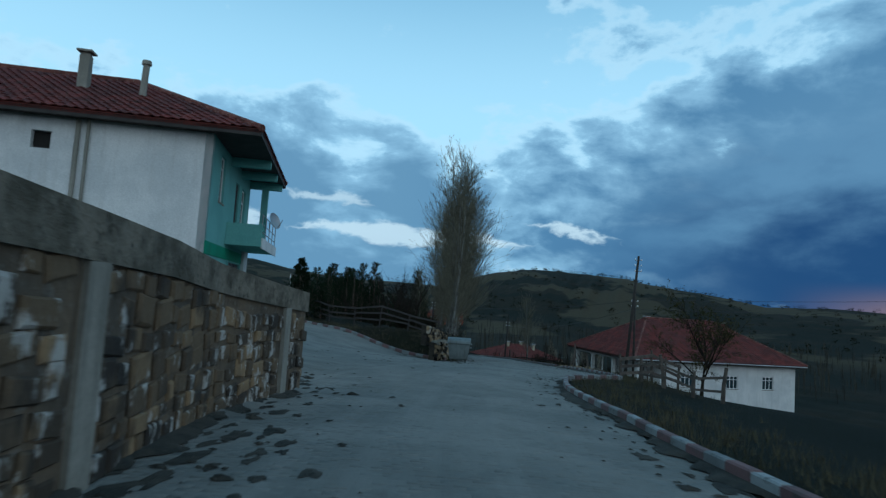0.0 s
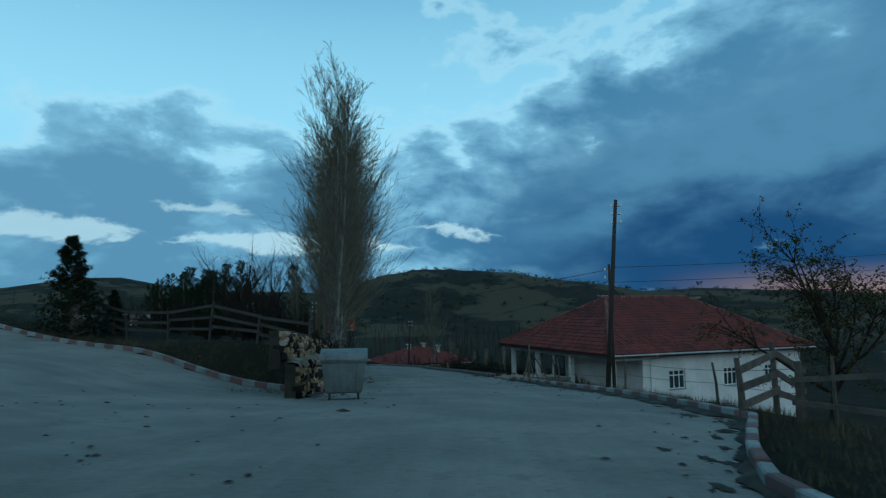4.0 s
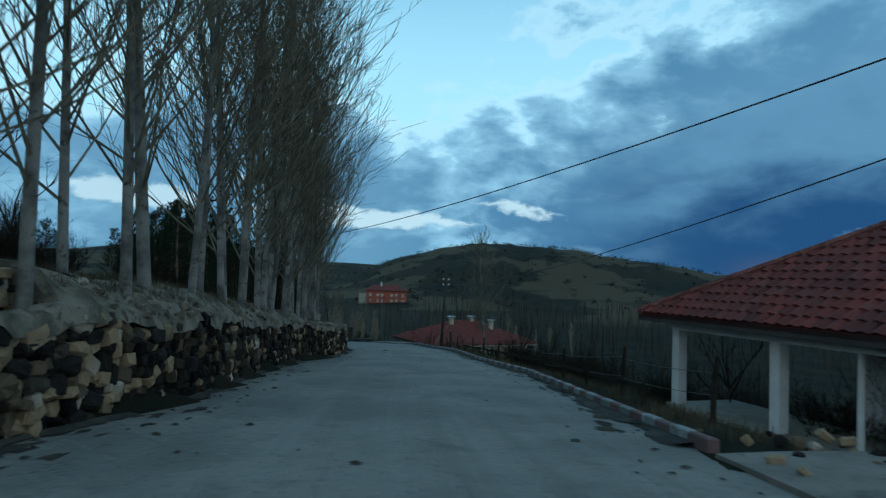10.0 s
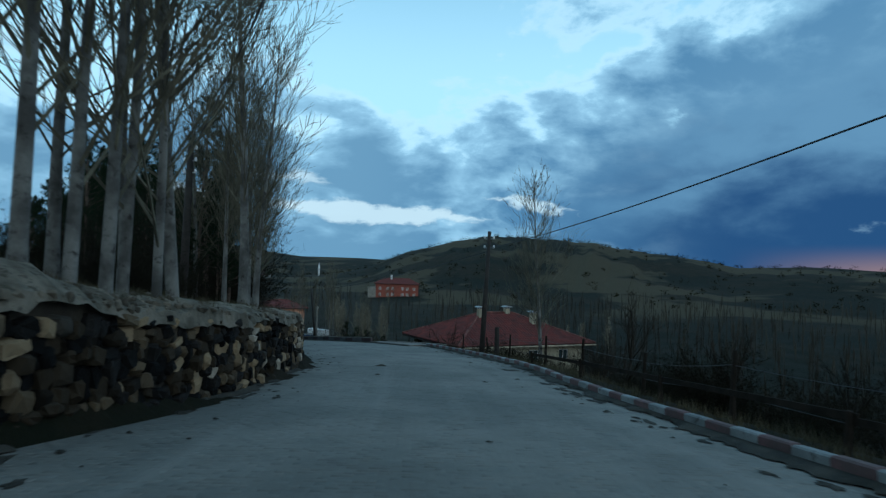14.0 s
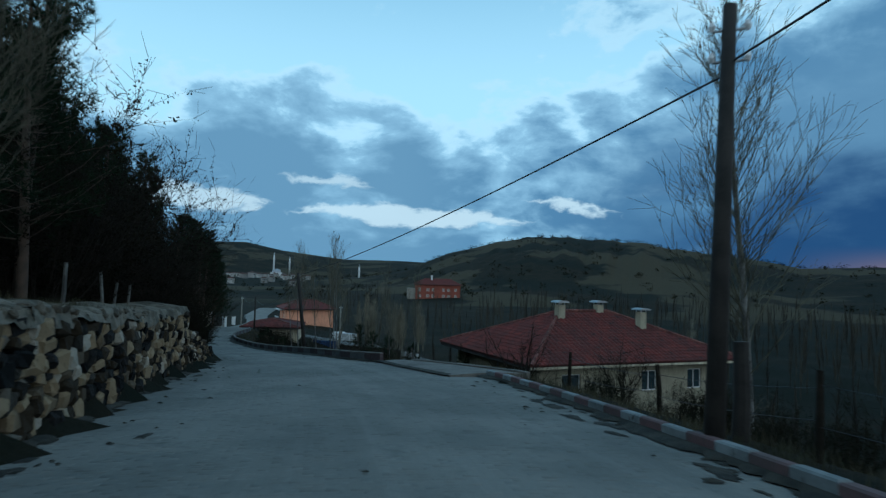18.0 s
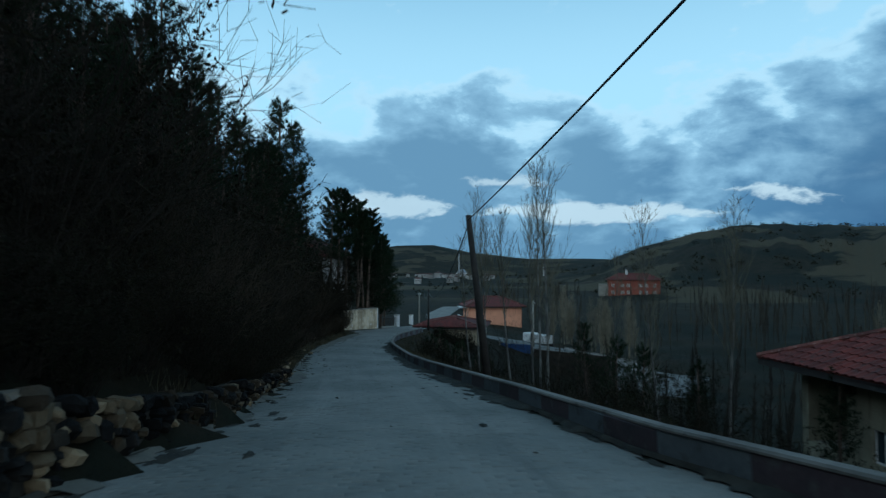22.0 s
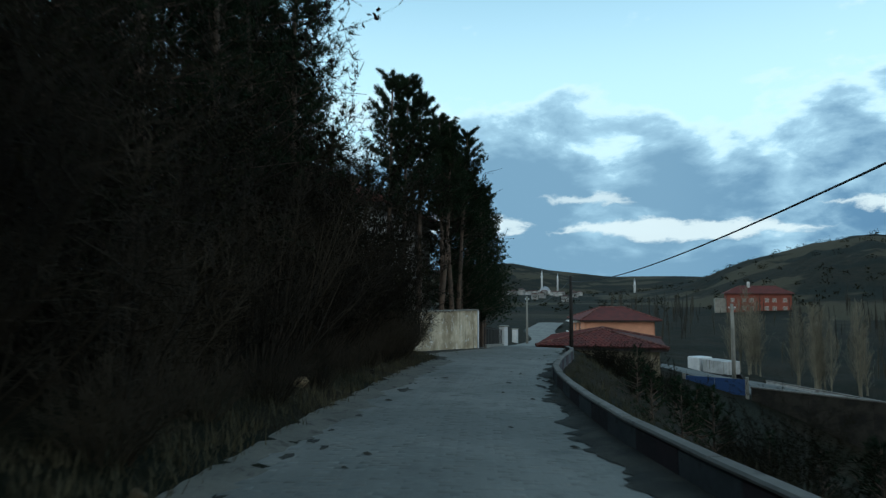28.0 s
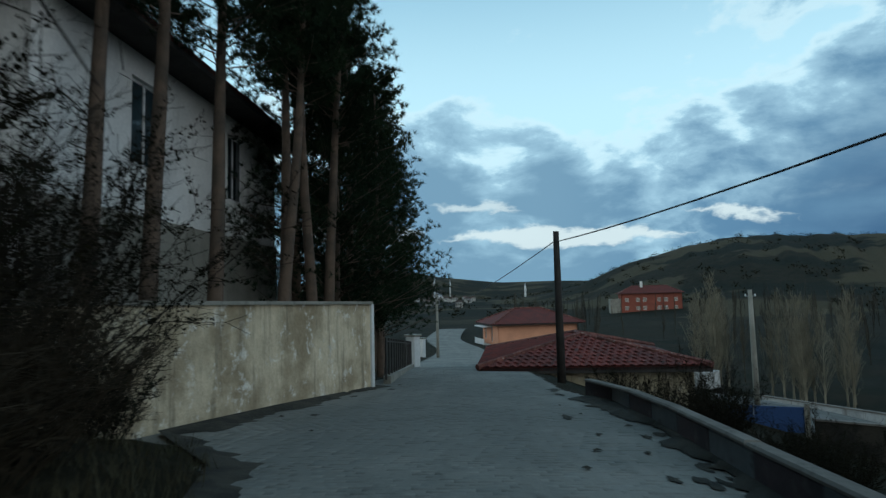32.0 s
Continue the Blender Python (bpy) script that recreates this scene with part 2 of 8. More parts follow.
def set_lane(me, across, along_):
    """Store the place across and along the road on each vertex."""
    at = me.attributes.new("lane", "FLOAT_VECTOR", "POINT")
    at.data.foreach_set("vector", np.stack([across, along_, np.zeros(len(across))], -1).astype(np.float32).ravel())


M_ROAD = road_mat()


def ground_mat():
    m = bpy.data.materials.new("dry_grass_and_fields")
    m.use_nodes = True
    add = nodes_of(m.node_tree)
    pos = world_at(add)
    f1 = add("ShaderNodeTexNoise", Vector=pos, Scale=9.0, Detail=5.0, Roughness=0.7).outputs[0]
    f2 = add("ShaderNodeTexNoise", Vector=pos, Scale=0.22, Detail=6.0, Roughness=0.65).outputs[0]
    f3 = add("ShaderNodeTexNoise", Vector=add("ShaderNodeMapping", i0=pos, Rotation=(0.0, 0.0, 0.5), Scale=(1.0, 2.6, 1.0)).outputs[0], Scale=0.0065, Detail=7.0, Roughness=0.62).outputs[0]
    f4 = add("ShaderNodeTexNoise", Vector=pos, Scale=0.05, Detail=8.0, Roughness=0.72).outputs[0]
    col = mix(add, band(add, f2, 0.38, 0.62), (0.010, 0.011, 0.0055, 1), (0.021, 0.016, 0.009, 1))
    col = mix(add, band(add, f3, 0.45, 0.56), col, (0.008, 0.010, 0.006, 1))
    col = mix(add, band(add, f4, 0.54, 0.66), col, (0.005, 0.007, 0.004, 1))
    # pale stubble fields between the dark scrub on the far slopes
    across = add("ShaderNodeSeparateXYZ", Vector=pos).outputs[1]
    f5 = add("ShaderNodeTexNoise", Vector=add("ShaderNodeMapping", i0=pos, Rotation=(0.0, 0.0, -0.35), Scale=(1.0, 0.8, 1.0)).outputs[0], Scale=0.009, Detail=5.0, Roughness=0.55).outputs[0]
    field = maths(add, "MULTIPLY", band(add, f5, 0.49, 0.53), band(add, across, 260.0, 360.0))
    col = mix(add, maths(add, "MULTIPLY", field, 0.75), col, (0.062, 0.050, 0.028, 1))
    col = add("ShaderNodeHueSaturation", Color=col, Value=maths(add, "ADD", 0.6, maths(add, "MULTIPLY", f1, 0.8))).outputs[0]
    bs = add("ShaderNodeBsdfPrincipled", Base_Color=col, Roughness=0.95)
    bs.inputs["Specular IOR Level"].default_value = 0.1
    b_ = add("ShaderNodeBump", Strength=0.8, Distance=0.06, Height=f1)
    m.node_tree.links.new(b_.outputs[0], bs.inputs["Normal"])
    add("ShaderNodeOutputMaterial", Surface=bs.outputs[0])
    return m


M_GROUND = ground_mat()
M_KERB_W = stuff_mat("kerb_white_paint", (0.23, 0.25, 0.25), (0.16, 0.175, 0.175), 0.85, 22.0, 1.5, 0.4, 0.008, third=(0.09, 0.09, 0.085), vary=0.15)
M_KERB_R = stuff_mat("kerb_red_paint", (0.15, 0.085, 0.085), (0.105, 0.075, 0.072), 0.85, 22.0, 1.5, 0.4, 0.008, third=(0.09, 0.07, 0.065), vary=0.15)
M_CONC = stuff_mat("grey_concrete", (0.27, 0.26, 0.225), (0.20, 0.195, 0.165), 0.9, 18.0, 0.8, 0.5, 0.012, stain=(0.10, 0.095, 0.08))


def stone_mat(name="field_stone", tone=1.0):
    m = bpy.data.materials.new(name)
    m.use_nodes = True
    add = nodes_of(m.node_tree)
    pos = world_at(add)
    pick = add("ShaderNodeObjectInfo").outputs["Random"]
    zone = add("ShaderNodeTexNoise", Vector=pos, Scale=0.35, Detail=2.0).outputs[0]
    pick = maths(add, "ADD", pick, maths(add, "MULTIPLY", maths(add, "SUBTRACT", zone, 0.5), 0.9))
    small = add("ShaderNodeTexNoise", Vector=pos, Scale=16.0, Detail=6.0, Roughness=0.7).outputs[0]
    col = mix(add, band(add, pick, 0.34, 0.42), (0.016, 0.015, 0.014, 1), (0.11, 0.085, 0.055, 1))
    col = mix(add, band(add, pick, 0.46, 0.58), col, (0.30, 0.225, 0.135, 1))
    col = mix(add, band(add, pick, 0.86, 0.94), col, (0.40, 0.36, 0.29, 1))
    col = mix(add, band(add, small, 0.52, 0.70), col, mix(add, 0.6, col, (0.05, 0.045, 0.035, 1)))
    col = add("ShaderNodeHueSaturation", Color=col, Value=maths(add, "ADD", 0.5 * tone, maths(add, "MULTIPLY", small, 0.7 * tone))).outputs[0]
    bs = add("ShaderNodeBsdfPrincipled", Base_Color=col, Roughness=0.92)
    bs.inputs["Specular IOR Level"].default_value = 0.2
    b_ = add("ShaderNodeBump", Strength=0.9, Distance=0.03, Height=small)
    m.node_tree.links.new(b_.outputs[0], bs.inputs["Normal"])
    add("ShaderNodeOutputMaterial", Surface=bs.outputs[0])
    return m


M_STONE = stone_mat()
# Darker stone copy: moss, plus the bank's shade put into its tone.
M_STONE_D = stone_mat("mossy_field_stone", 0.42)
M_MORTAR = stuff_mat("dark_mortar", (0.022, 0.02, 0.017), (0.045, 0.04, 0.03), 0.95, 15.0, 1.5, 0.8, 0.03)
M_WHITE = stuff_mat("white_lime_plaster", (0.64, 0.65, 0.64), (0.53, 0.55, 0.55), 0.9, 20.0, 0.7, 0.3, 0.006, stain=(0.40, 0.40, 0.38), dirt=0.35)
M_CREAM = stuff_mat("cream_plaster", (0.50, 0.44, 0.31), (0.38, 0.335, 0.24), 0.9, 14.0, 1.3, 0.8, 0.02, third=(0.56, 0.53, 0.46), stain=(0.14, 0.125, 0.095), dirt=0.8)
M_CREAMD = stuff_mat("dull_cream_plaster", (0.37, 0.345, 0.25), (0.29, 0.265, 0.195), 0.9, 14.0, 1.0, 0.6, 0.015, stain=(0.15, 0.135, 0.10), dirt=0.7)
M_TEAL = stuff_mat("teal_plaster", (0.17, 0.40, 0.375), (0.14, 0.345, 0.325), 0.9, 20.0, 0.8, 0.2, 0.005)
M_GREEN = stuff_mat("green_paint", (0.02, 0.24, 0.14), (0.02, 0.19, 0.11), 0.8, 20.0, 0.8, 0.2, 0.005)
M_PEACH = stuff_mat("salmon_plaster", (0.70, 0.34, 0.21), (0.60, 0.29, 0.18), 0.9, 16.0, 0.5, 0.2, 0.006)
M_REDW = stuff_mat("red_facade_plaster", (0.25, 0.075, 0.05), (0.20, 0.062, 0.043), 0.9, 6.0, 0.3, 0.1, 0.01)
M_TILE_OLD = stuff_mat("old_dark_roof_tile", (0.115, 0.024, 0.018), (0.075, 0.022, 0.018), 0.88, 20.0, 0.9, 0.4, 0.01, third=(0.035, 0.024, 0.021), vary=0.3)
M_TILE = stuff_mat("clay_roof_tile", (0.118, 0.025, 0.019), (0.078, 0.022, 0.018), 0.85, 20.0, 0.9, 0.4, 0.01, third=(0.07, 0.035, 0.028), vary=0.3)
M_RIDGE = stuff_mat("mortared_ridge_tile", (0.15, 0.055, 0.042), (0.09, 0.03, 0.025), 0.9, 12.0, 3.0, 0.7, 0.02, third=(0.26, 0.20, 0.17), vary=0.3)
M_WOOD = stuff_mat("weathered_wood", (0.10, 0.085, 0.07), (0.06, 0.052, 0.045), 0.9, 30.0, 3.0, 0.5, 0.01, vary=0.2)
M_POLE = stuff_mat("tarred_pole_wood", (0.036, 0.032, 0.028), (0.022, 0.02, 0.018), 0.85, 30.0, 3.0, 0.4, 0.008)
M_BARK = stuff_mat("pale_poplar_bark", (0.185, 0.185, 0.17), (0.07, 0.069, 0.064), 0.92, 14.0, 1.3, 0.8, 0.02, third=(0.03, 0.028, 0.025))
M_TWIG = stuff_mat("bare_twigs", (0.15, 0.14, 0.10), (0.085, 0.082, 0.062), 0.95, 10.0, 2.0, 0.0, spec=0.06)
M_FAR = stuff_mat("far_bare_twigs", (0.058, 0.052, 0.036), (0.020, 0.019, 0.015), 0.95, 3.0, 0.05, 0.0, vary=0.45)
M_PALE = stuff_mat("pale_bare_twigs", (0.21, 0.19, 0.14), (0.13, 0.12, 0.09), 0.95, 10.0, 1.0, 0.0, vary=0.2, spec=0.06)
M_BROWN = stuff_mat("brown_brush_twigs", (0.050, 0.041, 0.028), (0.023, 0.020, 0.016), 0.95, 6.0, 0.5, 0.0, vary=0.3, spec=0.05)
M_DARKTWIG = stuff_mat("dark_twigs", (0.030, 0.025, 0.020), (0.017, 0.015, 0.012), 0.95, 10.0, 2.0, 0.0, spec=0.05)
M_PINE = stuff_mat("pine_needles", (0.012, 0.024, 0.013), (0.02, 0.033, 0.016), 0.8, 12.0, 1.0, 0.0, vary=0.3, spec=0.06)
M_PBARK = stuff_mat("pine_bark", (0.13, 0.09, 0.066), (0.07, 0.054, 0.042), 0.95, 16.0, 2.0, 0.8, 0.02)
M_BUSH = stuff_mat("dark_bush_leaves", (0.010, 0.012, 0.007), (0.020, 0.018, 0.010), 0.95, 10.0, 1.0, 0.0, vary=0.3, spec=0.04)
M_OLIVE = stuff_mat("olive_leaves", (0.045, 0.050, 0.018), (0.075, 0.065, 0.028), 0.9, 10.0, 1.0, 0.0, vary=0.3, spec=0.05)
M_DRY = stuff_mat("dry_grass_blades", (0.070, 0.060, 0.033), (0.032, 0.033, 0.018), 0.95, 8.0, 0.6, 0.0, vary=0.3)
M_METAL = stuff_mat("dull_metal", (0.35, 0.36, 0.37), (0.27, 0.28, 0.29), 0.5, 20.0, 1.5, 0.2, 0.004, metal=0.8)
M_BIN = stuff_mat("galvanised_bin", (0.16, 0.19, 0.19), (0.12, 0.145, 0.145), 0.6, 20.0, 2.0, 0.2, 0.004, metal=0.3, stain=(0.07, 0.06, 0.05))
# Near-black sheet colour that stands for the unlit inside of openings.
M_DARK = stuff_mat("dark_opening", (0.012, 0.012, 0.013), (0.018, 0.017, 0.016), 0.9, 10.0, 1.0, 0.0)
M_RUBBER = plain_mat("black_rubber", (0.02, 0.02, 0.02), 0.8)
M_WIRE = plain_mat("black_cable", (0.015, 0.015, 0.016), 0.6)
M_FRAME = plain_mat("white_window_frame", (0.72, 0.73, 0.73), 0.4)
M_TRIM = stuff_mat("dark_eave_board", (0.05, 0.045, 0.042), (0.035, 0.032, 0.03), 0.85, 20.0, 2.0, 0.3, 0.005)
M_GLASS = glass_mat("dark_window_glass")
M_BLUE = plain_mat("blue_painted_sheet", (0.012, 0.05, 0.15), 0.6)


# ---- mesh helpers ----
class Shape:
    """Vertices and faces gathered for one mesh."""

    def __init__(self):
        self.v, self.f = [], []

    def box(self, a, b, turn=None):
        n = len(self.v)
        q = [Vector((x, y, z)) for z in (a[2], b[2]) for x, y in ((a[0], a[1]), (b[0], a[1]), (b[0], b[1]), (a[0], b[1]))]
        self.v += [turn @ p for p in q] if turn else q
        self.f += [tuple(n + i for i in k) for k in ((3, 2, 1, 0), (4, 5, 6, 7), (0, 1, 5, 4), (1, 2, 6, 5), (2, 3, 7, 6), (3, 0, 4, 7))]
        return self

    def tube(self, pts, radii, sides=6, cap=True):
        n = len(self.v)
        pts = [Vector(p) for p in pts]
        for i, p in enumerate(pts):
            d = (pts[min(i + 1, len(pts) - 1)] - pts[max(i - 1, 0)])
            if d.length < 1e-6:
                d = Vector((0, 0, 1))
            d.normalize()
            a = d.cross(Vector((0.31, 0.95, 0.05)) if abs(d.y) < 0.9 else Vector((1, 0, 0.1))).normalized()
            b = d.cross(a)
            for k in range(sides):
                w = 2 * math.pi * k / sides
                self.v.append(p + (a * math.cos(w) + b * math.sin(w)) * radii[i])
        for i in range(len(pts) - 1):
            for k in range(sides):
                l = (k + 1) % sides
                self.f.append((n + i * sides + k, n + i * sides + l, n + (i + 1) * sides + l, n + (i + 1) * sides + k))
        if cap:
            self.f.append(tuple(n + k for k in range(sides))[::-1])
            self.f.append(tuple(n + (len(pts) - 1) * sides + k for k in range(sides)))
        return self

    def face(self, *ps):
        n = len(self.v)
        self.v += [Vector(p) for p in ps]
        self.f.append(tuple(range(n, n + len(ps))))
        return self

    def slab(self, ps, down):
        """A flat polygon given thickness along the vector down."""
        n, k = len(self.v), len(ps)
        ps = [Vector(p) for p in ps]
        self.v += ps + [p + Vector(down) for p in ps]
        self.f.append(tuple(range(n, n + k)))
        self.f.append(tuple(range(n + 2 * k - 1, n + k - 1, -1)))
        for i in range(k):
            j = (i + 1) % k
            self.f.append((n + i, n + k + i, n + k + j, n + j))
        return self

    def mesh(self, name, mat, smooth=False):
        me = bpy.data.meshes.new(name)
        me.from_pydata([tuple(p) for p in self.v], [], self.f)
        me.materials.append(mat)
        if smooth:
            me.shade_smooth()
        return me


def part(name, shape, mat, parent=None, label="", smooth=False, bevel=0.0):
    me = shape if isinstance(shape, bpy.types.Mesh) else shape.mesh(name, mat, smooth)
    if bevel:
        bm = bmesh.new()
        bm.from_mesh(me)
        bmesh.ops.recalc_face_normals(bm, faces=bm.faces)
        bmesh.ops.bevel(bm, geom=bm.edges[:], offset=bevel, segments=1, affect="EDGES")
        bm.to_mesh(me)
        bm.free()
    ob = new(name, me)
    if parent is not None:
        ob.parent = parent
    if label:
        ob["label"] = label
    return ob


def thing(name, m, label, category, group="", kind=""):
    ob = new(name)
    ob.empty_display_size = 0.2
    ob.matrix_world = m
    return tagged(ob, label, category, group, kind)


def spin(deg, x=0, y=0, z=0):
    return pose(x, y, z, 0, 0, deg)


# ---- the road's line ----
ROAD = [(17.0, -68.0, 4.0), (4.66, -30.01, 1.80), (2.06, -20.79, 1.24), (0.47, -11.98, 0.77), (0.06, -2.43, 0.17), (-0.45, 6.82, -0.63),
        (-2.01, 16.31, -1.43), (-4.68, 26.10, -2.30), (-7.22, 35.99, -3.17), (-9.69, 45.81, -4.03), (-12.47, 55.64, -4.78), (-16.36, 64.43, -5.63),
        (-21.68, 72.90, -6.41), (-27.69, 80.29, -7.25), (-34.39, 87.54, -8.21), (-41.08, 94.97, -9.02), (-47.20, 102.36, -9.58), (-52.37, 109.77, -9.98),
        (-62.1, 127.3, -11.0), (-74.2, 149.1, -12.9), (-86.0, 171.0, -14.2), (-105.0, 200.0, -15.0), (-140.0, 270.0, -15.5)]


def smooth_line(ctrl, step):
    ctrl = np.array(ctrl)
    out_ = []
    for i in range(len(ctrl) - 1):
        p0, p1, p2, p3 = ctrl[max(i - 1, 0)], ctrl[i], ctrl[i + 1], ctrl[min(i + 2, len(ctrl) - 1)]
        n = max(2, int(np.linalg.norm(p2 - p1) / step))
        l1, l0, l2 = np.linalg.norm(p2 - p1), max(np.linalg.norm(p1 - p0), 1e-6), max(np.linalg.norm(p3 - p2), 1e-6)
        t1 = (p2 - p0) / (l0 + l1) * l1 if i else p2 - p1
        t2 = (p3 - p1) / (l1 + l2) * l1 if i < len(ctrl) - 2 else p2 - p1
        for k in range(n):
            u = k / n
            out_.append((2 * u**3 - 3 * u**2 + 1) * p1 + (u**3 - 2 * u**2 + u) * t1 + (3 * u**2 - 2 * u**3) * p2 + (u**3 - u**2) * t2)
    out_.append(ctrl[-1])
    return np.array(out_)


LINE = smooth_line(ROAD, 0.8)
LINE_S = np.concatenate([[0], np.cumsum(np.linalg.norm(np.diff(LINE[:, :2], axis=0), axis=1))])
LINE_S -= LINE_S[np.argmin(np.linalg.norm(LINE[:, :2] - np.array(ROAD[1][:2]), axis=1))]
_t = np.gradient(LINE[:, :2], axis=0)
LINE_T = _t / np.linalg.norm(_t, axis=1)[:, None]

KERB_D = ((-40, 3.6), (7, 3.55), (12, 3.45), (18, 2.95), (24.7, 2.75), (26.5, 3.3), (30.5, 5.05), (33, 5.0), (37, 4.8), (40, 4.45), (45, 3.75), (50, 3.65), (54, 4.0),
          (62, 4.4), (70, 4.75), (78, 4.2), (83, 3.85), (90, 3.9), (98, 4.35), (104, 4.75), (108, 4.7), (111, 3.5), (114, 2.85), (121, 2.65),
          (125, 2.65), (132, 2.4), (138, 2.38), (145, 2.1), (153, 2.17), (158, 2.45), (164, 2.9), (167, 2.9), (170, 2.3), (180, 2.4), (360, 3.0))
LEFT_D = ((-40, -1.6), (0, -2.3), (5.3, -2.8), (9, -3.3), (13.2, -3.2), (14.6, -4.5), (18.7, -5.05), (38, -5.4), (46, -5.35), (51, -4.9), (59.5, -4.0), (66, -4.4),
          (74, -4.55), (80, -3.5), (86, -3.4), (93, -3.9), (99, -4.1), (105, -4.0), (113, -2.95), (117, -2.35), (125, -2.0), (140, -2.35),
          (152, -1.95), (160, -2.1), (162, -2.6), (164.3, -4.3), (168, -3.25), (171, -2.35), (180, -2.6), (360, -3.0))


def along(table, s):
    return np.interp(s, [a for a, _ in table], [b for _, b in table])


def road_z(s):
    return np.interp(s, LINE_S, LINE[:, 2])


def at_road(s, d, h=0.0):
    """The point d metres to the right of the road's line at s metres along it, h above the road."""
    x, y = np.interp(s, LINE_S, LINE[:, 0]), np.interp(s, LINE_S, LINE[:, 1])
    tx, ty = np.interp(s, LINE_S, LINE_T[:, 0]), np.interp(s, LINE_S, LINE_T[:, 1])
    return Vector((x + ty * d, y - tx * d, road_z(s) + h))


def heading(s):
    return math.degrees(math.atan2(-np.interp(s, LINE_S, LINE_T[:, 0]), np.interp(s, LINE_S, LINE_T[:, 1])))


def road_coords(x, y):
    x, y = np.asarray(x, float).ravel(), np.asarray(y, float).ravel()
    s, d = np.empty_like(x), np.empty_like(x)
    for i in range(0, len(x), 4000):
        q = np.stack([x[i:i + 4000], y[i:i + 4000]], 1)
        k = np.argmin(((q[:, None] - LINE[None, :, :2]) ** 2).sum(-1), axis=1)
        r = q - LINE[k, :2]
        s[i:i + 4000] = LINE_S[k] + (r * LINE_T[k]).sum(1)
        d[i:i + 4000] = LINE_T[k, 1] * r[:, 0] - LINE_T[k, 0] * r[:, 1]
    return s, d


def soft(a, b, x):
    u = np.clip((np.asarray(x, float) - a) / (b - a), 0, 1)
    return u * u * (3 - 2 * u)


# ---- terrain: one sheet to the horizon ----
HILL = ((-70, 0.9), (-35, 0.7), (-31, 1.0), (-20, 1.65), (-14.6, 1.45), (-10.8, 2.15), (-5, 2.85), (-2, 3.4), (1.2, 3.6), (5.6, 3.85), (8, 3.7), (10.5, 3.25), (13.8, 2.4), (15.6, 2.0), (18.5, 0.4), (24, -0.4), (60, -0.5), (100, 0.6), (180, 0.8))
FAR = ((-70, 0.8), (-35, 0.6), (0, 1.0), (15, 1.2), (21, 1.42), (28.5, 1.3), (30, 1.8), (33.5, 2.6), (36, 2.75), (38.5, 2.2), (41.6, 1.4), (60, 1.0), (180, 0.8))
SLOPE = ((-40, 0.07), (22, 0.10), (35, 0.16), (60, 0.19), (85, 0.26), (100, 0.34), (112, 0.42), (145, 0.45), (160, 0.56), (172, 0.42), (185, 0.2), (360, 0.04))

CREST = ((37, 0.5), (50, 0.6), (56, 0.7), (66, 0.75), (74, 0.6), (78, 0.28), (88, 0.14), (98, 0.1), (108.2, 0.15), (109.2, 0.0))


